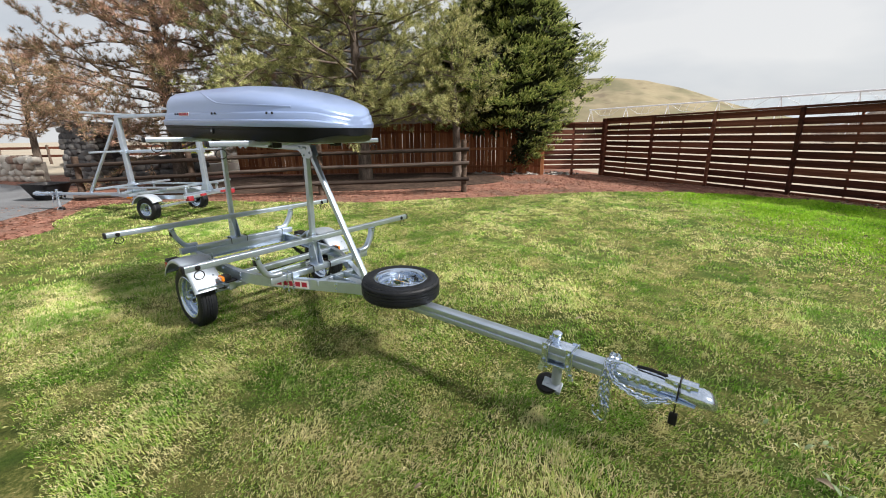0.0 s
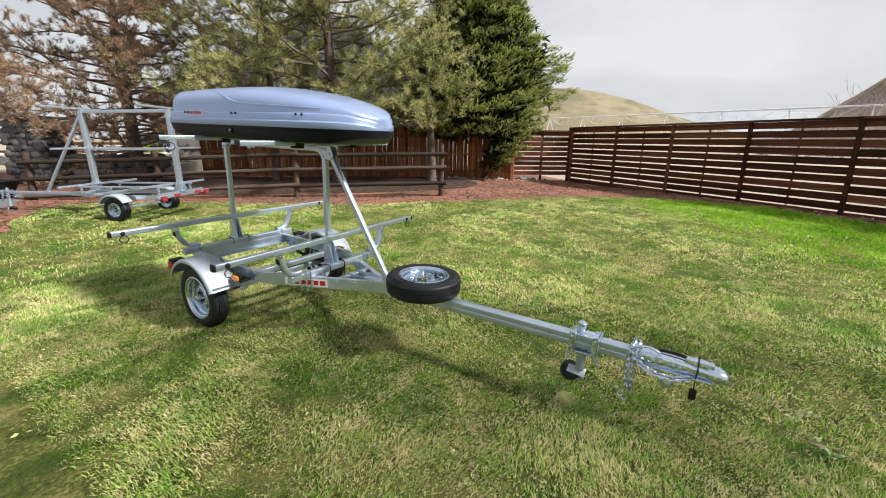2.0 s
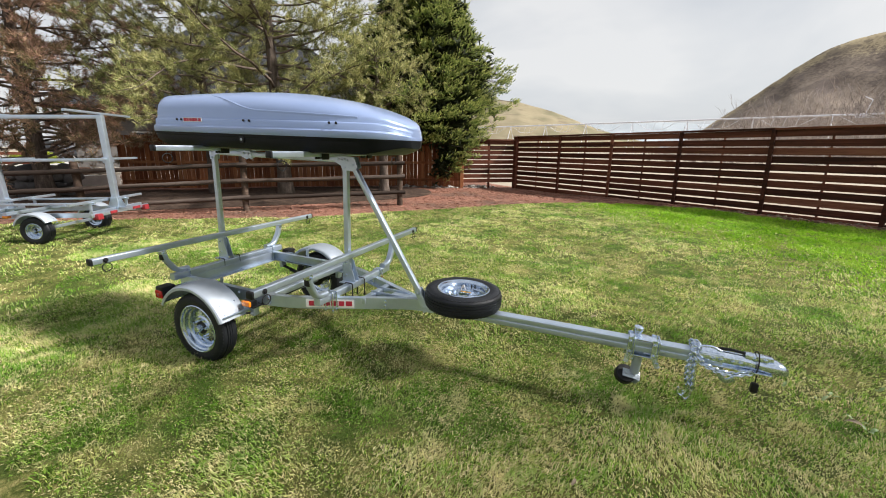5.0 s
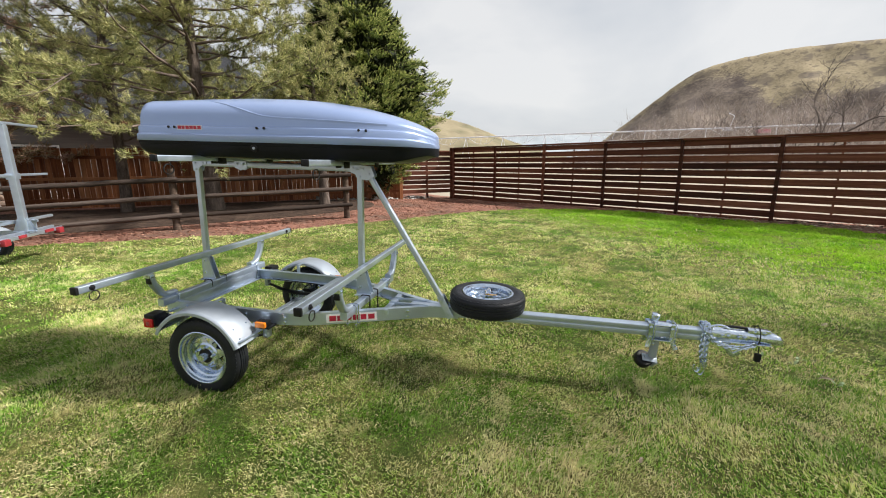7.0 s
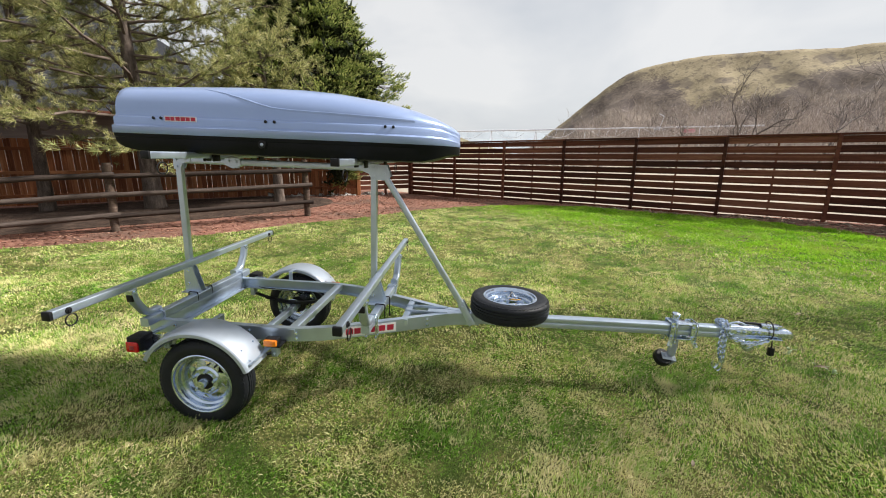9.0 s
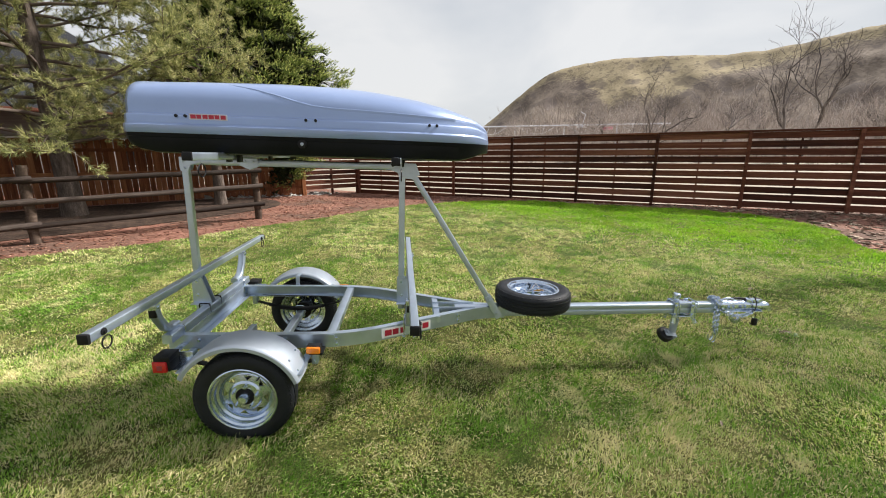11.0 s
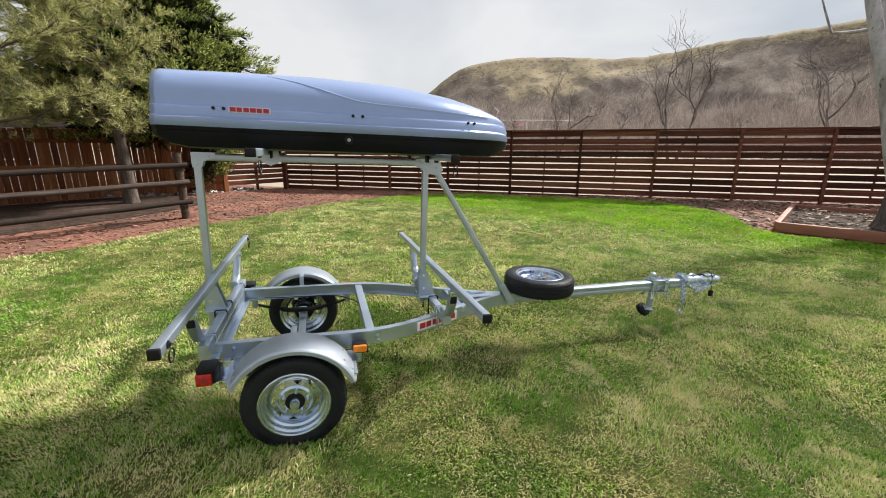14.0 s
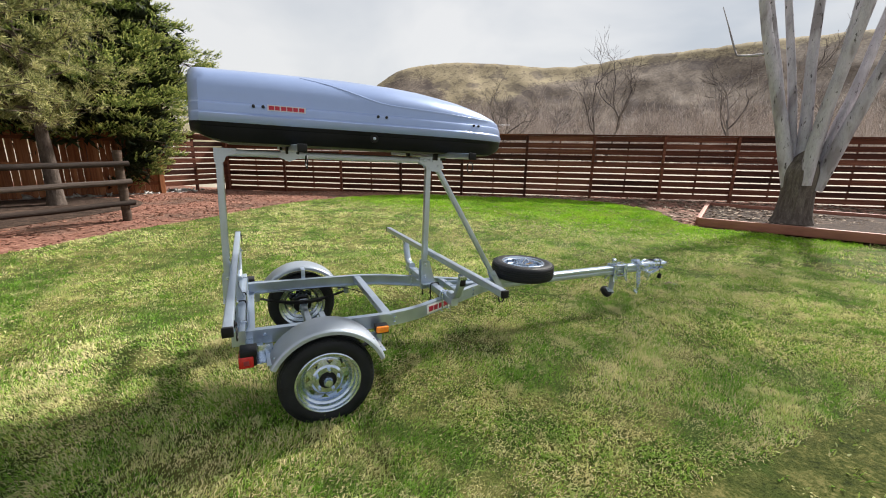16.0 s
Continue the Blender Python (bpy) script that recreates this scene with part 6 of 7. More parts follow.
def bare_tree(name, seed, height, label, group, stems):
    """A leafless deciduous tree with crooked limbs, branching four times."""
    rng = random.Random(seed)
    root = thing(name, label, "tree", group=group)
    sk = Skein()

    def grow(p, d, L, r, depth):
        pts = limb_path(rng, p, d, L, 6 if depth < 2 else 4, 0.20 + 0.05 * depth, 0.03)
        sk.add(pts, r, r * 0.55, 6 if depth < 2 else 3)
        if depth >= 4:
            return
        for k in range((4, 4, 4, 4)[depth]):
            q = pts[-1] if k == 0 else rng.choice(pts[2:])
            dd = (pts[-1] - pts[-2]).normalized() + Vector((rng.uniform(-1, 1), rng.uniform(-1, 1), rng.uniform(-0.25, 0.7))) * (0.75 + 0.1 * depth)
            grow(q, dd, L * rng.uniform(0.45, 0.78), max(0.009, r * (0.62 if k == 0 else 0.44)), depth + 1)
    for _ in range(stems):
        grow(Vector((rng.uniform(-0.3, 0.3), rng.uniform(-0.3, 0.3), -0.2)), Vector((rng.uniform(-0.3, 0.3), rng.uniform(-0.3, 0.3), 1)), height * 0.36, height * 0.0118, 0)
    ob = new("trunk", sk.mesh("trunk", M["barewood"]))
    ob.parent = root
    return root


EAST = [(4, 0.2), (7.5, 2.6), (9.2, 4.0), (11.5, 5.9), (13.7, 7.6), (15.4, 9.0), (17.5, 10.1), (20, 10.6), (24, 11.0), (28, 11.0), (31, 10.8), (35, 10.4), (39, 10.3), (42.5, 10.6), (46.6, 11.2),
        (52, 11.3), (58, 11.6), (67, 11.4), (80, 11.5), (95, 10.0), (112, 4)]


def twig_bushes(name, n, az_span, d_span, h_span, seed, label, thin=0.03):
    """Many leafless bushes of upright, forking whips, as one mesh."""
    rs = np.random.RandomState(seed)
    seg = []                                            # (start, end) pairs of one bush of unit height
    for k in range(9):
        a, tilt = rs.uniform(0, 6.28), rs.uniform(0.05, 0.42)
        p = np.array([rs.normal(0, 0.04), rs.normal(0, 0.04), 0.0])
        d = np.array([math.cos(a) * tilt, math.sin(a) * tilt, 1.0])
        for j in range(3):
            q = p + d * rs.uniform(0.20, 0.34) * (0.75 if k % 3 else 1.0)
            seg.append((p, q, 1.0 - 0.25 * j))
            for _ in range(3):
                o = d + rs.normal(0, 0.55, 3)
                e = q - (q - p) * rs.uniform(0, 0.5)
                t = e + o / np.linalg.norm(o) * rs.uniform(0.10, 0.24)
                seg.append((e, t, 0.45))
                o = o + rs.normal(0, 0.5, 3)
                seg.append((e + (t - e) * 0.5, e + (t - e) * 0.5 + o / np.linalg.norm(o) * rs.uniform(0.07, 0.15), 0.35))
            d = d + rs.normal(0, 0.16, 3) * np.array([1, 1, 0.4])
            p = q
    A, B, R = np.array([x[0] for x in seg]), np.array([x[1] for x in seg]), np.array([x[2] for x in seg])
    az, d = np.radians(rs.uniform(*az_span, n)), rs.uniform(*d_span, n)
    low = (0.40 + 0.60 * smoothstep(8, 16, np.degrees(az)))
    h = rs.uniform(*h_span, n) * low
    x, y, turn = -2.5 + d * np.sin(az), -1 + d * np.cos(az), rs.uniform(0, 6.28, n)

    def place(P):
        X = P[None, :, 0] * np.cos(turn)[:, None] - P[None, :, 1] * np.sin(turn)[:, None]
        Y = P[None, :, 0] * np.sin(turn)[:, None] + P[None, :, 1] * np.cos(turn)[:, None]
        return np.stack([x[:, None] + X * h[:, None], y[:, None] + Y * h[:, None], -0.1 + P[None, :, 2] * h[:, None]], -1)
    a, b = place(A), place(B)
    w = np.stack([np.cos(az), -np.sin(az), np.zeros(n)], 1)[:, None, :] * (thin * R)[None, :, None]
    v = np.stack([a - w, a + w, b], 2).reshape(-1, 3)
    tagged(new(name, array_mesh(name, v, np.arange(len(v)).reshape(-1, 3), M["brush"])), label, "brush", kind="stuff")


def bare_wood():
    rng = random.Random(77)
    kinds = [bare_tree("bare_tree", s, 11.0, "leafless grey-brown riverside tree", "bare trees below the hill", n) for s, n in ((1, 1), (2, 2), (3, 1), (4, 2), (5, 1))]
    spots = [(26.5, 58, 0.80), (29.0, 60, 1.25), (36.0, 64, 1.30), (42.8, 62, 1.75), (57, 60, 1.8), (63, 62, 1.7)]
    for i in range(15):
        az = 18 + 58 * (i + rng.random() * 0.9) / 15
        spots.append((az, rng.uniform(72, 120), rng.uniform(0.95, 1.6)))
    for i, (az, d, k) in enumerate(spots):
        x, y = -2.5 + d * math.sin(radians(az)), -1 + d * math.cos(radians(az))
        m = pose(x, y, gz(x, y) - 0.2, 0, 0, rng.uniform(0, 360)) @ Matrix.Diagonal((k, k, k, 1))
        if i < len(kinds):
            kinds[i].matrix_basis = m
        else:
            o = copy_thing(kinds[i % len(kinds)], m)
            o.scale = (k, k, k)
    twig_bushes("thicket", 800, (3, 84), (66, 150), (5.5, 12.5), 5, "dormant grey-brown thicket below the hill", 0.045)
    twig_bushes("thicket", 420, (13, 84), (110, 220), (10.0, 21.0), 6, "taller leafless riverside growth below the hill", 0.06)


bare_wood()


# ---- hills ----
def hill(name, knots, dist, depth, material, label, flat=0.0, rough=1.0, seed=0.0, grassy=False):
    """A hill whose skyline, seen from the garden, follows a few (azimuth, elevation) corners; its slope runs down to the valley."""
    az = np.linspace(knots[0][0], knots[-1][0], 220)
    el = np.interp(az, [k[0] for k in knots], [k[1] for k in knots])
    el = np.convolve(np.pad(el, 2, mode="edge"), np.ones(5) / 5, mode="valid")
    el = el + rough * np.array([0.10 * noise.noise((a * 0.9, seed, 1.5)) + 0.03 * noise.noise((a * 3.1, seed, 4.5)) for a in az])
    n = 46
    rows = []
    for i in range(n + 1):
        q = i / n
        r = dist - depth * 0.75 + depth * q
        if q < 0.72:
            f = (q / 0.72) ** 1.25
        else:
            f = 1.0 - flat * (q - 0.72)
        R = np.full_like(az, r)
        a = np.radians(az)
        x, y = -2.5 + R * np.sin(a), -1 + R * np.cos(a)
        H = np.tan(np.radians(el)) * (dist - depth * 0.03) + 1.4
        wob = np.array([noise.fractal((px * 0.012 + seed, py * 0.012, 0.3), 1.0, 2.0, 5) for px, py in zip(x, y)])
        gully = np.array([noise.noise((aa * 42 + 1.5 * q, seed, q * 1.3)) for aa in a])
        z = H * f + rough * (wob * 8 + gully * 1.2) * math.sin(math.pi * min(1, q / 0.72)) ** 0.8 * (H / 60) - 1.0 * (1 - q)
        rows.append(np.stack([x, y, z], 1))
    k = len(az)
    v = np.concatenate(rows)
    i, j = np.meshgrid(np.arange(n), np.arange(k - 1), indexing="ij")
    f = np.stack([i * k + j, i * k + j + 1, (i + 1) * k + j + 1, (i + 1) * k + j], -1).reshape(-1, 4)
    me = array_mesh(name, v, f, material, True)
    if grassy:                                       # dry grass on the flat top and in one wide hollow, brush on the slope
        q = np.repeat(np.arange(n + 1) / n, k)
        edge = np.interp(np.tile(az, n + 1), [6, 18, 21, 24, 31, 37, 44, 70], [0.67, 0.66, 0.60, 0.42, 0.46, 0.60, 0.66, 0.67])
        me.attributes.new("cover", "FLOAT", "POINT").data.foreach_set("value", (0.5 + (q - edge) * 4.0).astype(np.float32))
    return tagged(new(name, me), label, "hill", kind="structure")


hill("hill_east", EAST, 430, 170, M["rockyhill"],
     "brown brushy hill with a flat grassy top", 0.02, grassy=True)
hill("hill_north", [(-46, 6.0), (-24, 6.7), (-17.5, 6.5), (-14, 6.0), (-10, 4.9), (-6, 3.3), (-2, 1.9), (3, 0.6)], 900, 500, M["farhill"], "smooth tan grass hill beyond the valley", 0.1, 0.4, 4.0)
hill("ridge_far", [(-40, 1.5), (-8, 3.0), (0, 3.6), (6, 3.1), (14, 2.6), (30, 2)], 2300, 600, M["haze"], "distant ridge with pale blue air haze in its colour", 0.1, 0.3, 9.0)


# ---- irrigation line ----
def pivot():
    root = thing("irrigation_pivot", "long galvanized irrigation pipe on trusses in the field", "irrigation line")
    a, b = Vector((38, 66, 6.1)), Vector((-34, 92, 6.4))
    bm = bmesh.new()
    tube(bm, a, b, 0.12, 0.12, 8)
    part("pipe", bm, M["pipe"], root)
    n = 9
    for i in range(n):
        p, q = a.lerp(b, (i + 0.1) / n), a.lerp(b, (i + 0.9) / n)
        mid = (p + q) / 2 - Vector((0, 0, 1.4))
        bm = bmesh.new()
        sweep(bm, [p, p.lerp(mid, 0.6) - Vector((0, 0, 0.4)), mid, q.lerp(mid, 0.6) - Vector((0, 0, 0.4)), q], circle(0.03, 5))
        for t in (0.3, 0.5, 0.7):
            c = p.lerp(q, t)
            tube(bm, c, c - Vector((0.4, 0.2, 1.2)), 0.025, 0.025, 5)
        part("truss", bm, M["pipe"], root)
        leg = a.lerp(b, (i + 0.95) / n)
        bm = bmesh.new()
        for s in (-1, 1):
            tube(bm, leg, Vector((leg.x + 0.8 * s, leg.y + 2.2 * s, 0.2)), 0.06, 0.06, 6)
        part("tower", bm, M["pipe"], root)
    bm = bmesh.new()
    bm_box(bm, (-0.9, -0.03, -0.28), (0.9, 0.03, 0.28), 0.02)
    sign_p = a.lerp(b, 0.125)
    part("sign", bm, M["signred"], root, "red and white sign hung on the pipe", m=pose(sign_p.x, sign_p.y, sign_p.z - 0.62, 0, 0, 160))
    mast = a.lerp(b, 0.178)
    bm = bmesh.new()
    tube(bm, mast, mast + Vector((0.45, 0, 1.7)), 0.06, 0.06, 6)
    tube(bm, mast + Vector((0.45, 0, 1.7)), mast + Vector((-0.35, 0.1, 2.15)), 0.06, 0.05, 6)
    part("outlet_arm", bm, M["pipe"], root)
    bm = bmesh.new()
    bm_box(bm, tuple(mast + Vector((-0.9, -0.2, -0.45))), tuple(mast + Vector((0.9, 0.2, -0.15))), 0.05)
    part("gear_box", bm, M["pipe"], root)
    return root


pivot()


# ---- house, far yard ----
def house():
    root = thing("house", "grey-roofed house behind the cedar fence and pines", "house", pose(-17.8, 14.5, 0, 0, 0, 50.3))
    w, d = 8.0, 18.0                                   # half width along x, depth along y
    bm = bmesh.new()
    bm_box(bm, (-w + 0.7, 0.7, -0.2), (w - 0.7, d - 0.7, 3.3), 0.02)
    part("wall", bm, M["siding"], root)
    bm = bmesh.new()
    e = [bm.verts.new(p) for p in ((-w, 0, 3.2), (w, 0, 3.2), (w, d, 3.2), (-w, d, 3.2))]
    r0, r1 = bm.verts.new((0, 4.8, 9.3)), bm.verts.new((0, d - 4.8, 9.3))
    for f in ((e[0], e[1], r0), (e[1], e[2], r1, r0), (e[2], e[3], r1), (e[3], e[0], r0, r1), tuple(reversed(e))):
        bm.faces.new(f)
    roof = part("roof", bm, M["roof"], root, "grey shingle hip roof", smooth=False)
    for a, b in (((-w, 0), (w, 0)), ((w, 0), (w, d)), ((-w, 0), (-w, d))):
        bm = bmesh.new()
        rounded_bar(bm, (a[0], a[1], 3.14), (b[0], b[1], 3.14), 0.12, 0.14, 0.02)
        part("gutter", bm, M["fence"], roof)
    for x in (-4.5, 0.5, 4.8):
        bm = bmesh.new()
        bm_box(bm, (x - 0.7, 0.64, 1.0), (x + 0.7, 0.72, 2.2), 0.02)
        wn_ = part("window", bm, M["white"], root)
        bm = bmesh.new()
        bm_box(bm, (x - 0.62, 0.62, 1.08), (x + 0.62, 0.65, 2.12), 0.005)
        part("pane", bm, M["glass"], wn_)
    return root


house()


def stone_mesh(seed, sx, sy, sz, material, name="stone"):
    rng = random.Random(seed)
    bm = bmesh.new()
    bmesh.ops.create_icosphere(bm, subdivisions=2, radius=0.5)
    for v in bm.verts:
        p = v.co.copy()
        q = 1 + 0.22 * noise.noise(p * 2.2 + Vector((seed * 3.1, 0, 0)))
        c = [math.copysign(abs(2 * a) ** 0.62 / 2, a) for a in p]
        v.co = Vector((c[0] * sx, c[1] * sy, c[2] * sz)) * q
    return finish(bm, name, material, True, 50)


def stone_pier(x, y):
    rng = random.Random(4)
    root = thing("stone_pillar", "dark grey field-stone gate pillar with a flat cap", "pillar", pose(x, y, gz(x, y) - 0.05, 0, 0, 28))
    w, h = 1.05, 2.05
    bm = bmesh.new()
    bm_box(bm, (-w / 2 + 0.06, -w / 2 + 0.06, 0), (w / 2 - 0.06, w / 2 - 0.06, h), 0.02)
    part("core", bm, M["mortar"], root)
    stones = [stone_mesh(s, 0.26, 0.20, 0.20, M["stone"]) for s in range(5)]
    for side in range(4):
        z = 0.12
        while z < h - 0.05:
            u = -w / 2 + 0.08
            while u < w / 2:
                k = rng.uniform(0.75, 1.25)
                piece("stone", rng.choice(stones), root, pose(0, 0, 0, 0, 0, 90 * side) @ pose(u + 0.08, -w / 2 + 0.05, z + rng.uniform(-0.03, 0.03), rng.uniform(-8, 8), rng.uniform(-15, 15), 0) @ Matrix.Diagonal((k, 1, k, 1)))
                u += 0.215 * k
            z += 0.175
    bm = bmesh.new()
    bm_box(bm, (-w / 2 - 0.10, -w / 2 - 0.10, h), (w / 2 + 0.10, w / 2 + 0.10, h + 0.09), 0.02)
    part("capstone", bm, M["stone"], root, "flat grey capstone")
    return root


def stone_wall(name, a, b, height, seed, label, rock="palestone", bed="palemortar"):
    rng = random.Random(seed)
    root = thing(name, label, "stone wall", kind="structure")
    a, b = Vector(a), Vector(b)
    d = (b - a)
    L = d.length
    d.normalize()
    ang = math.degrees(math.atan2(d.y, d.x))
    nrm = Vector((d.y, -d.x))
    g = min(gz(a.x, a.y), gz(b.x, b.y))
    bm = bmesh.new()
    bm_box(bm, (0, -0.18, -0.1), (L, 0.18, height - 0.12), 0.03)
    core = part("core", bm, M[bed], root, m=pose(a.x, a.y, g, 0, 0, ang))
    stones = [stone_mesh(s + 10, 0.46, 0.34, 0.28, M[rock]) for s in range(5)]
    z = 0.10
    while z < height:
        u = rng.uniform(0, 0.2)
        while u < L:
            k = rng.uniform(0.7, 1.35)
            p = a + d * u + nrm * 0.16
            piece("stone", rng.choice(stones), root, pose(p.x, p.y, g + z + rng.uniform(-0.03, 0.03), rng.uniform(-10, 10), rng.uniform(-18, 18), ang) @ Matrix.Diagonal((k, 1, k * rng.uniform(0.8, 1.1), 1)))
            u += 0.40 * k
        z += 0.235
    return root


stone_pier(-18.7, 3.62)
stone_wall("stone_wall", (-32.0, -1.2), (-21.8, 2.6), 0.85, 3, "low wall of pale rounded stones along the driveway")
stone_wall("stone_wall_rear", (-22.0, 5.9), (-19.2, 9.9), 0.62, 6, "low pale stone edging by the parking area")
stone_wall("stone_wall_middle", (-18.2, 4.3), (-16.9, 6.4), 0.95, 8, "grey field-stone wall beside the gate pillar", "stone", "mortar")


def ranch_fence():
    root = thing("ranch_fence", "dark two-rail ranch fence in the far pasture", "fence", kind="structure")
    a, b = Vector((-52, -8)), Vector((-34, 12))
    d = (b - a).normalized()
    ang = math.degrees(math.atan2(d.y, d.x))
    rail = plank_mesh("rail", 1.0, 0.16, 0.06, M["fence"])
    pm = log_mesh("post", 1.5, 0.09, M["post"], 4)
    n = 9
    step = (b - a).length / n
    for i in range(n + 1):
        p = a + d * (step * i)
        piece("post", pm, root, pose(p.x, p.y, -0.2, 0, -90, ang))
        if i < n:
            for z in (0.55, 1.1):
                piece("rail", rail, root, pose(p.x, p.y, z, 0, 0, ang) @ Matrix.Diagonal((step, 1, 1, 1)))


ranch_fence()


def tub():
    root = thing("wheelbarrow_tub", "black plastic tub standing on the driveway", "tub", pose(-14.75, 1.75, gz(-14.75, 1.75) + 0.012, 0, 0, 25) @ Matrix.Diagonal((0.85, 0.85, 0.85, 1)))
    bm = bmesh.new()
    rings = []
    for z, sx, sy in ((0.0, 0.62, 0.45), (0.02, 0.66, 0.49), (0.46, 1.05, 0.80), (0.47, 1.12, 0.87), (0.49, 1.12, 0.87), (0.49, 1.04, 0.79), (0.06, 0.62, 0.45)):
        rings.append([bm.verts.new((a, b, z)) for a, b in rrect(sx, sy, 0.10, 4)])
    skin(bm, rings)
    part("tray", bm, M["black"], root)
    return root


tub()


def car(name, x, y, turn, paint, label, truck=False):
    root = thing(name, label, "car", pose(x, y, gz(x, y) + 0.42, 0, 0, turn))
    L, W = (5.2, 1.9) if truck else (4.5, 1.8)
    bm = bmesh.new()
    outline_pts = [(-L / 2, 0.35), (-L / 2, 0.85), (-L / 2 + 0.15, 0.98), (L / 2 - 1.2, 1.0), (L / 2 - 0.1, 0.82), (L / 2, 0.6), (L / 2, 0.32)]
    rows = [[bm.verts.new((a * (0.985 if abs(yy) > W / 2 - 0.05 else 1), yy, b)) for a, b in outline_pts] for yy in (-W / 2, -W / 2 + 0.06, W / 2 - 0.06, W / 2)]
    skin(bm, rows)
    body = part("body", bm, paint, root)
    bm = bmesh.new()
    cab = [(-0.3, 0.98), (0.05, 1.72), (1.0, 1.75), (1.65, 1.0)] if truck else [(-1.9, 0.95), (-1.35, 1.48), (0.35, 1.52), (1.25, 0.97)]
    skin(bm, [[bm.verts.new((a, yy * (0.86 if b > 1.2 else 1), b)) for a, b in cab] for yy in (-W / 2 + 0.07, W / 2 - 0.07)])
    part("cabin_glass", bm, M["glass"], root)
    bm = bmesh.new()
    top = [p for p in cab if p[1] > 1.2]
    bm_box(bm, (top[0][0] - 0.05, -W * 0.41, top[0][1] - 0.02), (top[1][0] + 0.08, W * 0.41, top[1][1] + 0.03), 0.02)
    part("roof", bm, paint, body)
    for sx in (-L * 0.31, L * 0.31):
        for sy in (-1, 1):
            bm = bmesh.new()
            lathe(bm, [(0.20, -0.10), (0.32, -0.10), (0.34, -0.07), (0.34, 0.07), (0.32, 0.10), (0.20, 0.10)], (sx, sy * (W / 2 - 0.10), 0.34), (0, 1, 0), 24)
            wh = part("wheel", bm, M["tyre"], root)
            bm = bmesh.new()
            lathe(bm, [(0.205, -0.05), (0.19, -0.06), (0.06, -0.03), (0.001, -0.03)], (sx, sy * (W / 2 - 0.05), 0.34), (0, sy * -1.0, 0), 20, False)
            part("rim", bm, M["zinc"], wh)
    return root


car("parked_car", -46.9, 18.6, 25, M["carblack"], "dark parked car on the pale court")
car("parked_truck", -46.2, 21.2, 30, M["carsilver"], "silver pickup truck on the pale court", True)


def shrub(x, y, r, seed):
    rs = np.random.RandomState(seed)
    root = thing("shrub", "round yellow-green evergreen shrub", "shrub", pose(x, y, gz(x, y) + 0.42))
    n = 900
    d = rs.normal(size=(n, 3))
    d /= np.linalg.norm(d, axis=1)[:, None]
    d[:, 2] = np.abs(d[:, 2])
    c = d * r * rs.uniform(0.7, 1.0, (n, 1)) * (1 + 0.12 * np.sin(d[:, :1] * 7 + d[:, 1:2] * 5))
    v, f = needles(rs, c, d, 0.12, 0.012, 9, 1.2, 0.02)
    ob = new("foliage", array_mesh("foliage", v, f, M["shrub"]))
    ob.parent = root
    sk = Skein()
    for _ in range(9):
        a = rs.uniform(0, 6.28)
        sk.add([Vector((0, 0, 0)), Vector((math.cos(a) * r * 0.4, math.sin(a) * r * 0.4, r * 0.6))], 0.02, 0.008, 5)
    ob = new("stems", sk.mesh("stems", M["limb"]))
    ob.parent = root


shrub(-38.2, 13.2, 0.75, 1)
shrub(-37.6, 14.3, 0.68, 2)


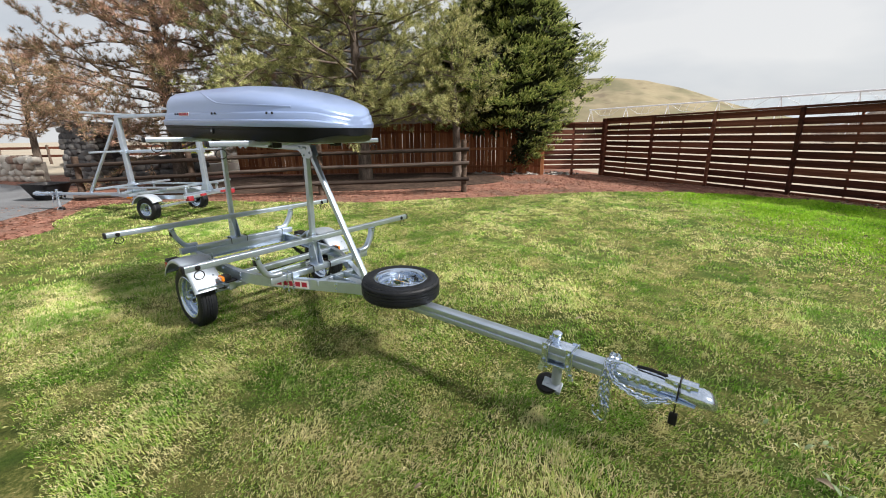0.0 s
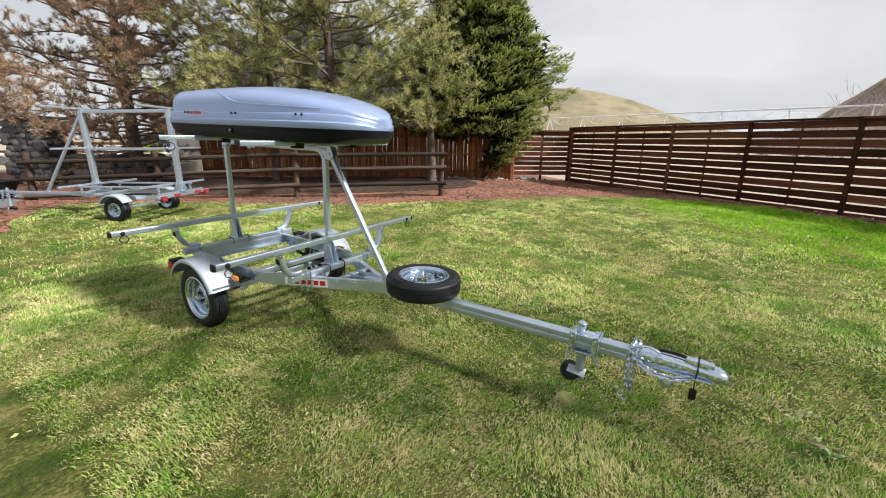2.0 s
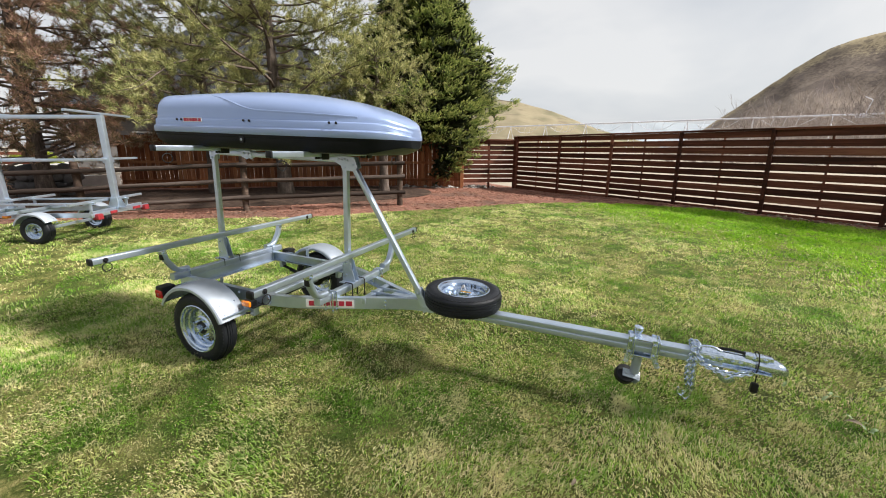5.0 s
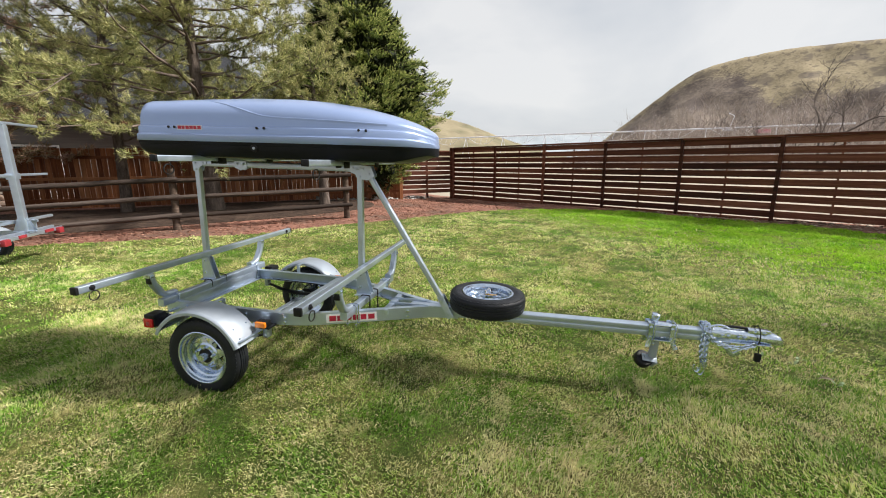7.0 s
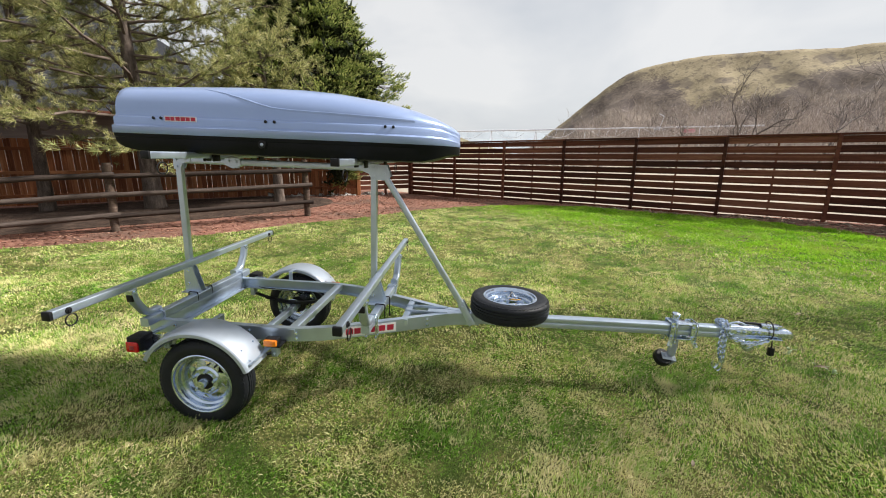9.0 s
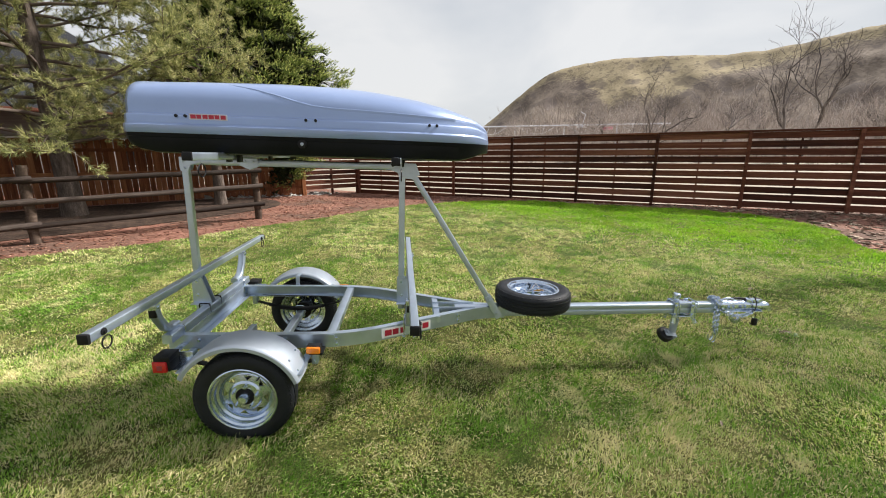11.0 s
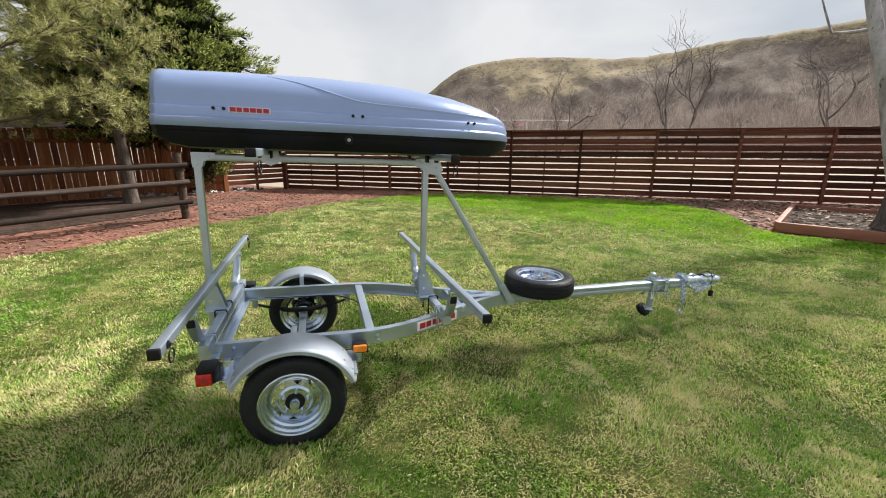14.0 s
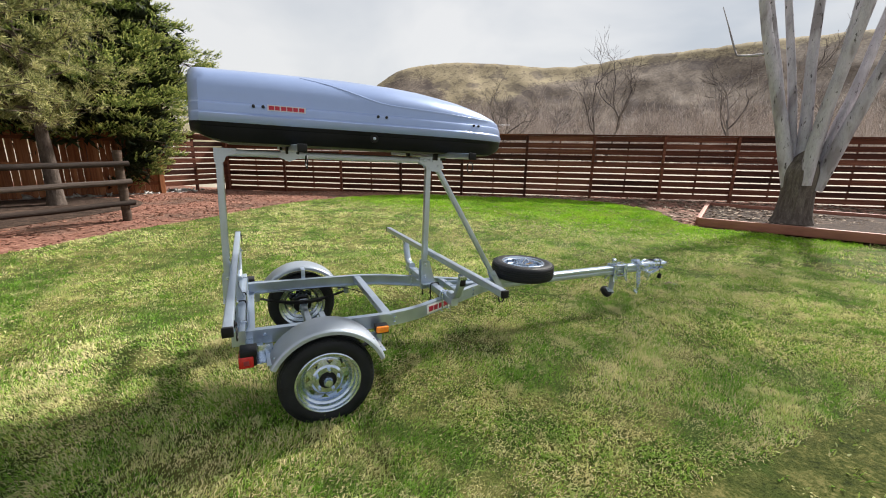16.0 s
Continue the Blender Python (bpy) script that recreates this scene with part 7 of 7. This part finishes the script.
# ---- grass, mulch chips, litter ----
def blades(name, n, region, length, width, material, seed, label, poly=LAWN, mask=None, lean=0.7):
    """Bent grass blades over part of the lawn."""
    rs = np.random.RandomState(seed)
    (x0, x1), (y0, y1) = region
    m = max(1, n // 7)                                 # blades stand in small clumps
    g = rs.randint(0, m, n)
    x = rs.uniform(x0, x1, m)[g] + rs.normal(0, 0.020 + 2.2 * width, n)
    y = rs.uniform(y0, y1, m)[g] + rs.normal(0, 0.020 + 2.2 * width, n)
    keep = inside(x, y, poly)
    if mask is not None:
        keep &= mask(x, y, rs)
    x, y = x[keep], y[keep]
    n = len(x)
    b = np.stack([x, y, ground_z(x, y) + 0.012], 1)
    swirl = 2.2 * np.sin(x * 1.1 + 1.7 * np.sin(y * 0.8)) + 2.0 * np.sin(y * 1.4 + 1.3 * np.sin(x * 0.9 + 2.0)) + 0.8 * np.sin(x * 3.7 + y * 2.9)
    a = swirl + rs.normal(0, 0.95, n)                   # neighbouring blades lean much the same way
    d = np.stack([np.cos(a), np.sin(a), np.zeros(n)], 1)
    s = np.stack([-np.sin(a), np.cos(a), np.zeros(n)], 1) * (width * rs.uniform(0.6, 1.2, n))[:, None]
    tuft = 0.80 + 0.30 * np.sin(x * 5.1 + 2 * np.sin(y * 3.3)) * np.sin(y * 4.7) + 0.18 * np.sin(x * 13.7 + 3 * np.sin(y * 7.9)) * np.sin(y * 11.3 + x * 2.1)
    L = (length * rs.uniform(0.55, 1.25, n) * tuft)[:, None]
    e = np.radians(rs.uniform(12, 88, n) ** 1.0 - 14 * (lean - 1.0))[:, None]
    fall = np.radians(rs.uniform(15, 75, n))[:, None] * lean
    up = np.array([[0, 0, 1.0]])
    mid = b + (up * np.sin(e) + d * np.cos(e)) * L * 0.5
    tip = mid + (up * np.sin(e - fall) + d * np.cos(e - fall)) * L * 0.5
    tip[:, 2] = np.maximum(tip[:, 2], b[:, 2] + 0.004)
    s = s + up * (rs.normal(0, 0.5, n) * width)[:, None]
    v = np.stack([b, mid - s, mid + s, tip], 1).reshape(-1, 3)
    q = np.arange(n)[:, None] * 4
    f = np.concatenate([q + [[0, 2, 1]], q + [[1, 2, 3]]])
    return tagged(new(name, array_mesh(name, v, f, material)), label, "grass", kind="stuff")


def lush_share(x, y):
    """How far the green of the watered strip beside the fence has taken over."""
    return smoothstep(-0.9, 2.2, 0.80 * (x - 0.66) + 0.60 * (y - 6.62))


def not_lush(x, y, rs):
    return rs.random(len(x)) > lush_share(x, y) * 0.95


def dry_spots(x, y, rs):
    p = np.array([noise.noise((a * 1.35, b * 1.35, 4.2)) for a, b in zip(x, y)])
    return (rs.random(len(x)) < 0.25 + 0.75 * smoothstep(-0.25, 0.45, p)) & (rs.random(len(x)) > lush_share(x, y))


GRASS = "short patchy lawn grass, green mixed with straw"
blades("grass", 235000, ((-6.2, 2.8), (0.0, 2.2)), 0.052, 0.0029, M["blade"], 1, GRASS, mask=not_lush)
blades("grass", 175000, ((-8.2, 5.2), (2.2, 5.0)), 0.054, 0.0041, M["blade"], 2, GRASS, mask=not_lush)
blades("grass", 150000, ((-12.0, 5.2), (5.0, 12.0)), 0.058, 0.0060, M["blade"], 3, GRASS, mask=not_lush)
blades("grass", 34000, ((-12.0, -6.2), (-0.4, 5.0)), 0.060, 0.0052, M["blade"], 4, GRASS)
blades("grass", 12000, ((2.8, 8.0), (-1.0, 2.5)), 0.060, 0.0055, M["blade"], 5, GRASS)
blades("grass", 9000, ((-9.0, 5.0), (-4.0, 0.0)), 0.062, 0.0060, M["blade"], 9, GRASS)
blades("dry_grass", 150000, ((-6.2, 2.8), (0.0, 2.6)), 0.052, 0.0024, M["dryblade"], 6, "straw-coloured dead grass among the lawn", mask=dry_spots, lean=1.3)
blades("dry_grass", 110000, ((-9.5, 5.0), (2.6, 10.0)), 0.050, 0.0034, M["dryblade"], 7, "straw-coloured dead grass among the lawn", mask=dry_spots, lean=1.3)
blades("lush_grass", 340000, ((-3.2, 5.5), (2.4, 11.5)), 0.068, 0.0052, M["lushblade"], 8, "lush bright green grass beside the fence", mask=lambda x, y, rs: rs.random(len(x)) < lush_share(x, y))


def leaf_mesh(name, l, w, material, curl):
    """A broad leaf along x with a keeled blade."""
    bm = bmesh.new()
    rows = []
    for i in range(8):
        t = i / 7
        h = w / 2 * math.sin(math.pi * min(1, 0.06 + 0.94 * t ** 0.8)) ** 0.8 + 0.0015
        z = curl * l * math.sin(t * 2.4)
        rows.append([bm.verts.new((l * t, k * h, z + abs(k) * h * 0.35)) for k in (-1, -0.5, 0, 0.5, 1)])
    skin(bm, rows, closed=False)
    return finish(bm, name, material, True, 60)


def weed(x, y, turn, count, size):
    rng = random.Random(int(abs(x) * 100))
    root = thing("weed", "small broad-leaved weed in the lawn", "weed", pose(x, y, gz(x, y) + 0.03, 0, 0, turn), group="weeds in the lawn")
    for i in range(count):
        me = leaf_mesh("leaf", size * rng.uniform(0.8, 1.2), size * 0.42, M["weed"], rng.uniform(0.1, 0.3))
        piece("leaf", me, root, pose(0, 0, 0, rng.uniform(-15, 15), rng.uniform(-35, -5), 360 * i / count + rng.uniform(-25, 25)) @ Matrix.Translation((0.012, 0, 0)))


def fallen_leaf(x, y, turn, size):
    me = leaf_mesh("fallen_leaf", size, size * 0.34, M["leaf"], 0.22)
    ob = new("fallen_leaf", me)
    ob.matrix_basis = pose(x, y, gz(x, y) + 0.045, 12, -8, turn)
    tagged(ob, "curled dry brown leaf lying on the grass", "leaf", "fallen leaves on the lawn")


for x, y, turn, count, size in ((0.23, 2.40, 20, 2, 0.040), (0.31, 2.50, 80, 3, 0.042), (0.33, 2.21, 140, 2, 0.045), (0.36, 2.14, 10, 3, 0.045), (0.07, 2.50, 60, 2, 0.040), (0.62, 2.70, 30, 2, 0.040)):
    weed(x, y, turn, count, size)
for x, y, turn, size in ((0.27, 2.19, -50, 0.09), (-1.21, 3.11, 20, 0.06), (-1.11, 1.03, 70, 0.04), (-3.4, 3.9, 130, 0.06), (0.9, 3.3, 10, 0.06)):
    fallen_leaf(x, y, turn, size)


def chips(name, n, region, material, seed, label, size=0.045, poly=GARDEN, avoid=LAWN, lift=0.0, flat=0.35):
    """Loose chips lying on the ground."""
    rs = np.random.RandomState(seed)
    (x0, x1), (y0, y1) = region
    x, y = rs.uniform(x0, x1, n), rs.uniform(y0, y1, n)
    keep = inside(x, y, poly)
    if avoid is not None:
        keep &= ~inside(x, y, avoid) & ~inside(x, y, NEEDLES)
    x, y = x[keep], y[keep]
    n = len(x)
    c = np.stack([x, y, ground_z(x, y) + lift + 0.008], 1)[:, None, :]
    q = rs.normal(size=(n, 4, 3)) * np.array([1.0, 1.0, flat]) * size * rs.uniform(0.5, 1.4, (n, 1, 1)) * 0.6
    a = rs.uniform(0, 6.28, n)
    st = np.stack([np.cos(a), np.sin(a), np.zeros(n)], 1)[:, None, :]
    q = q + st * (q * st).sum(-1, keepdims=True) * 1.0
    v = (c + q).reshape(-1, 3)
    k = np.arange(n)[:, None] * 4
    f = np.concatenate([k + [[0, 1, 2]], k + [[0, 2, 3]], k + [[0, 3, 1]], k + [[1, 3, 2]]])
    return tagged(new(name, array_mesh(name, v, f, material)), label, "mulch", kind="stuff")


chips("bark_chips", 34000, ((-14, 1.5), (0, 16)), M["chip"], 1, "loose red-brown bark chips", size=0.032, flat=0.18)
chips("leaf_litter", 9000, ((1.0, 12.0), (3.0, 12.0)), M["litter"], 2, "pale dry leaf litter along the fence", size=0.05)
chips("bed_litter", 3500, ((3.5, 9.5), (0.5, 6.5)), M["litter"], 3, "dry leaves and chips in the timber bed", size=0.045, avoid=None, lift=0.0,
      poly=np.array([tuple(BED_A + BED_U * a + BED_V * b) for a, b in ((0.06, 0.1), (5.0, 0.1), (5.0, 2.8), (0.06, 2.8))]))
for ob in (o for o in scene.objects if o.name == "bed_litter"):
    ob.location.z = 0.10 + BED_Z - gz(5.5, 4.2)
chips("river_stones", 900, ((-10.5, -5.0), (12.6, 16.0)), M["gravel"], 4, "pale rounded stones by the gate post", size=0.10, avoid=None, flat=0.8,
      poly=outline([(-9.6, 12.6), (-7.4, 13.9), (-5.9, 15.2), (-6.6, 15.4), (-8.4, 14.2), (-10.0, 13.2)]))
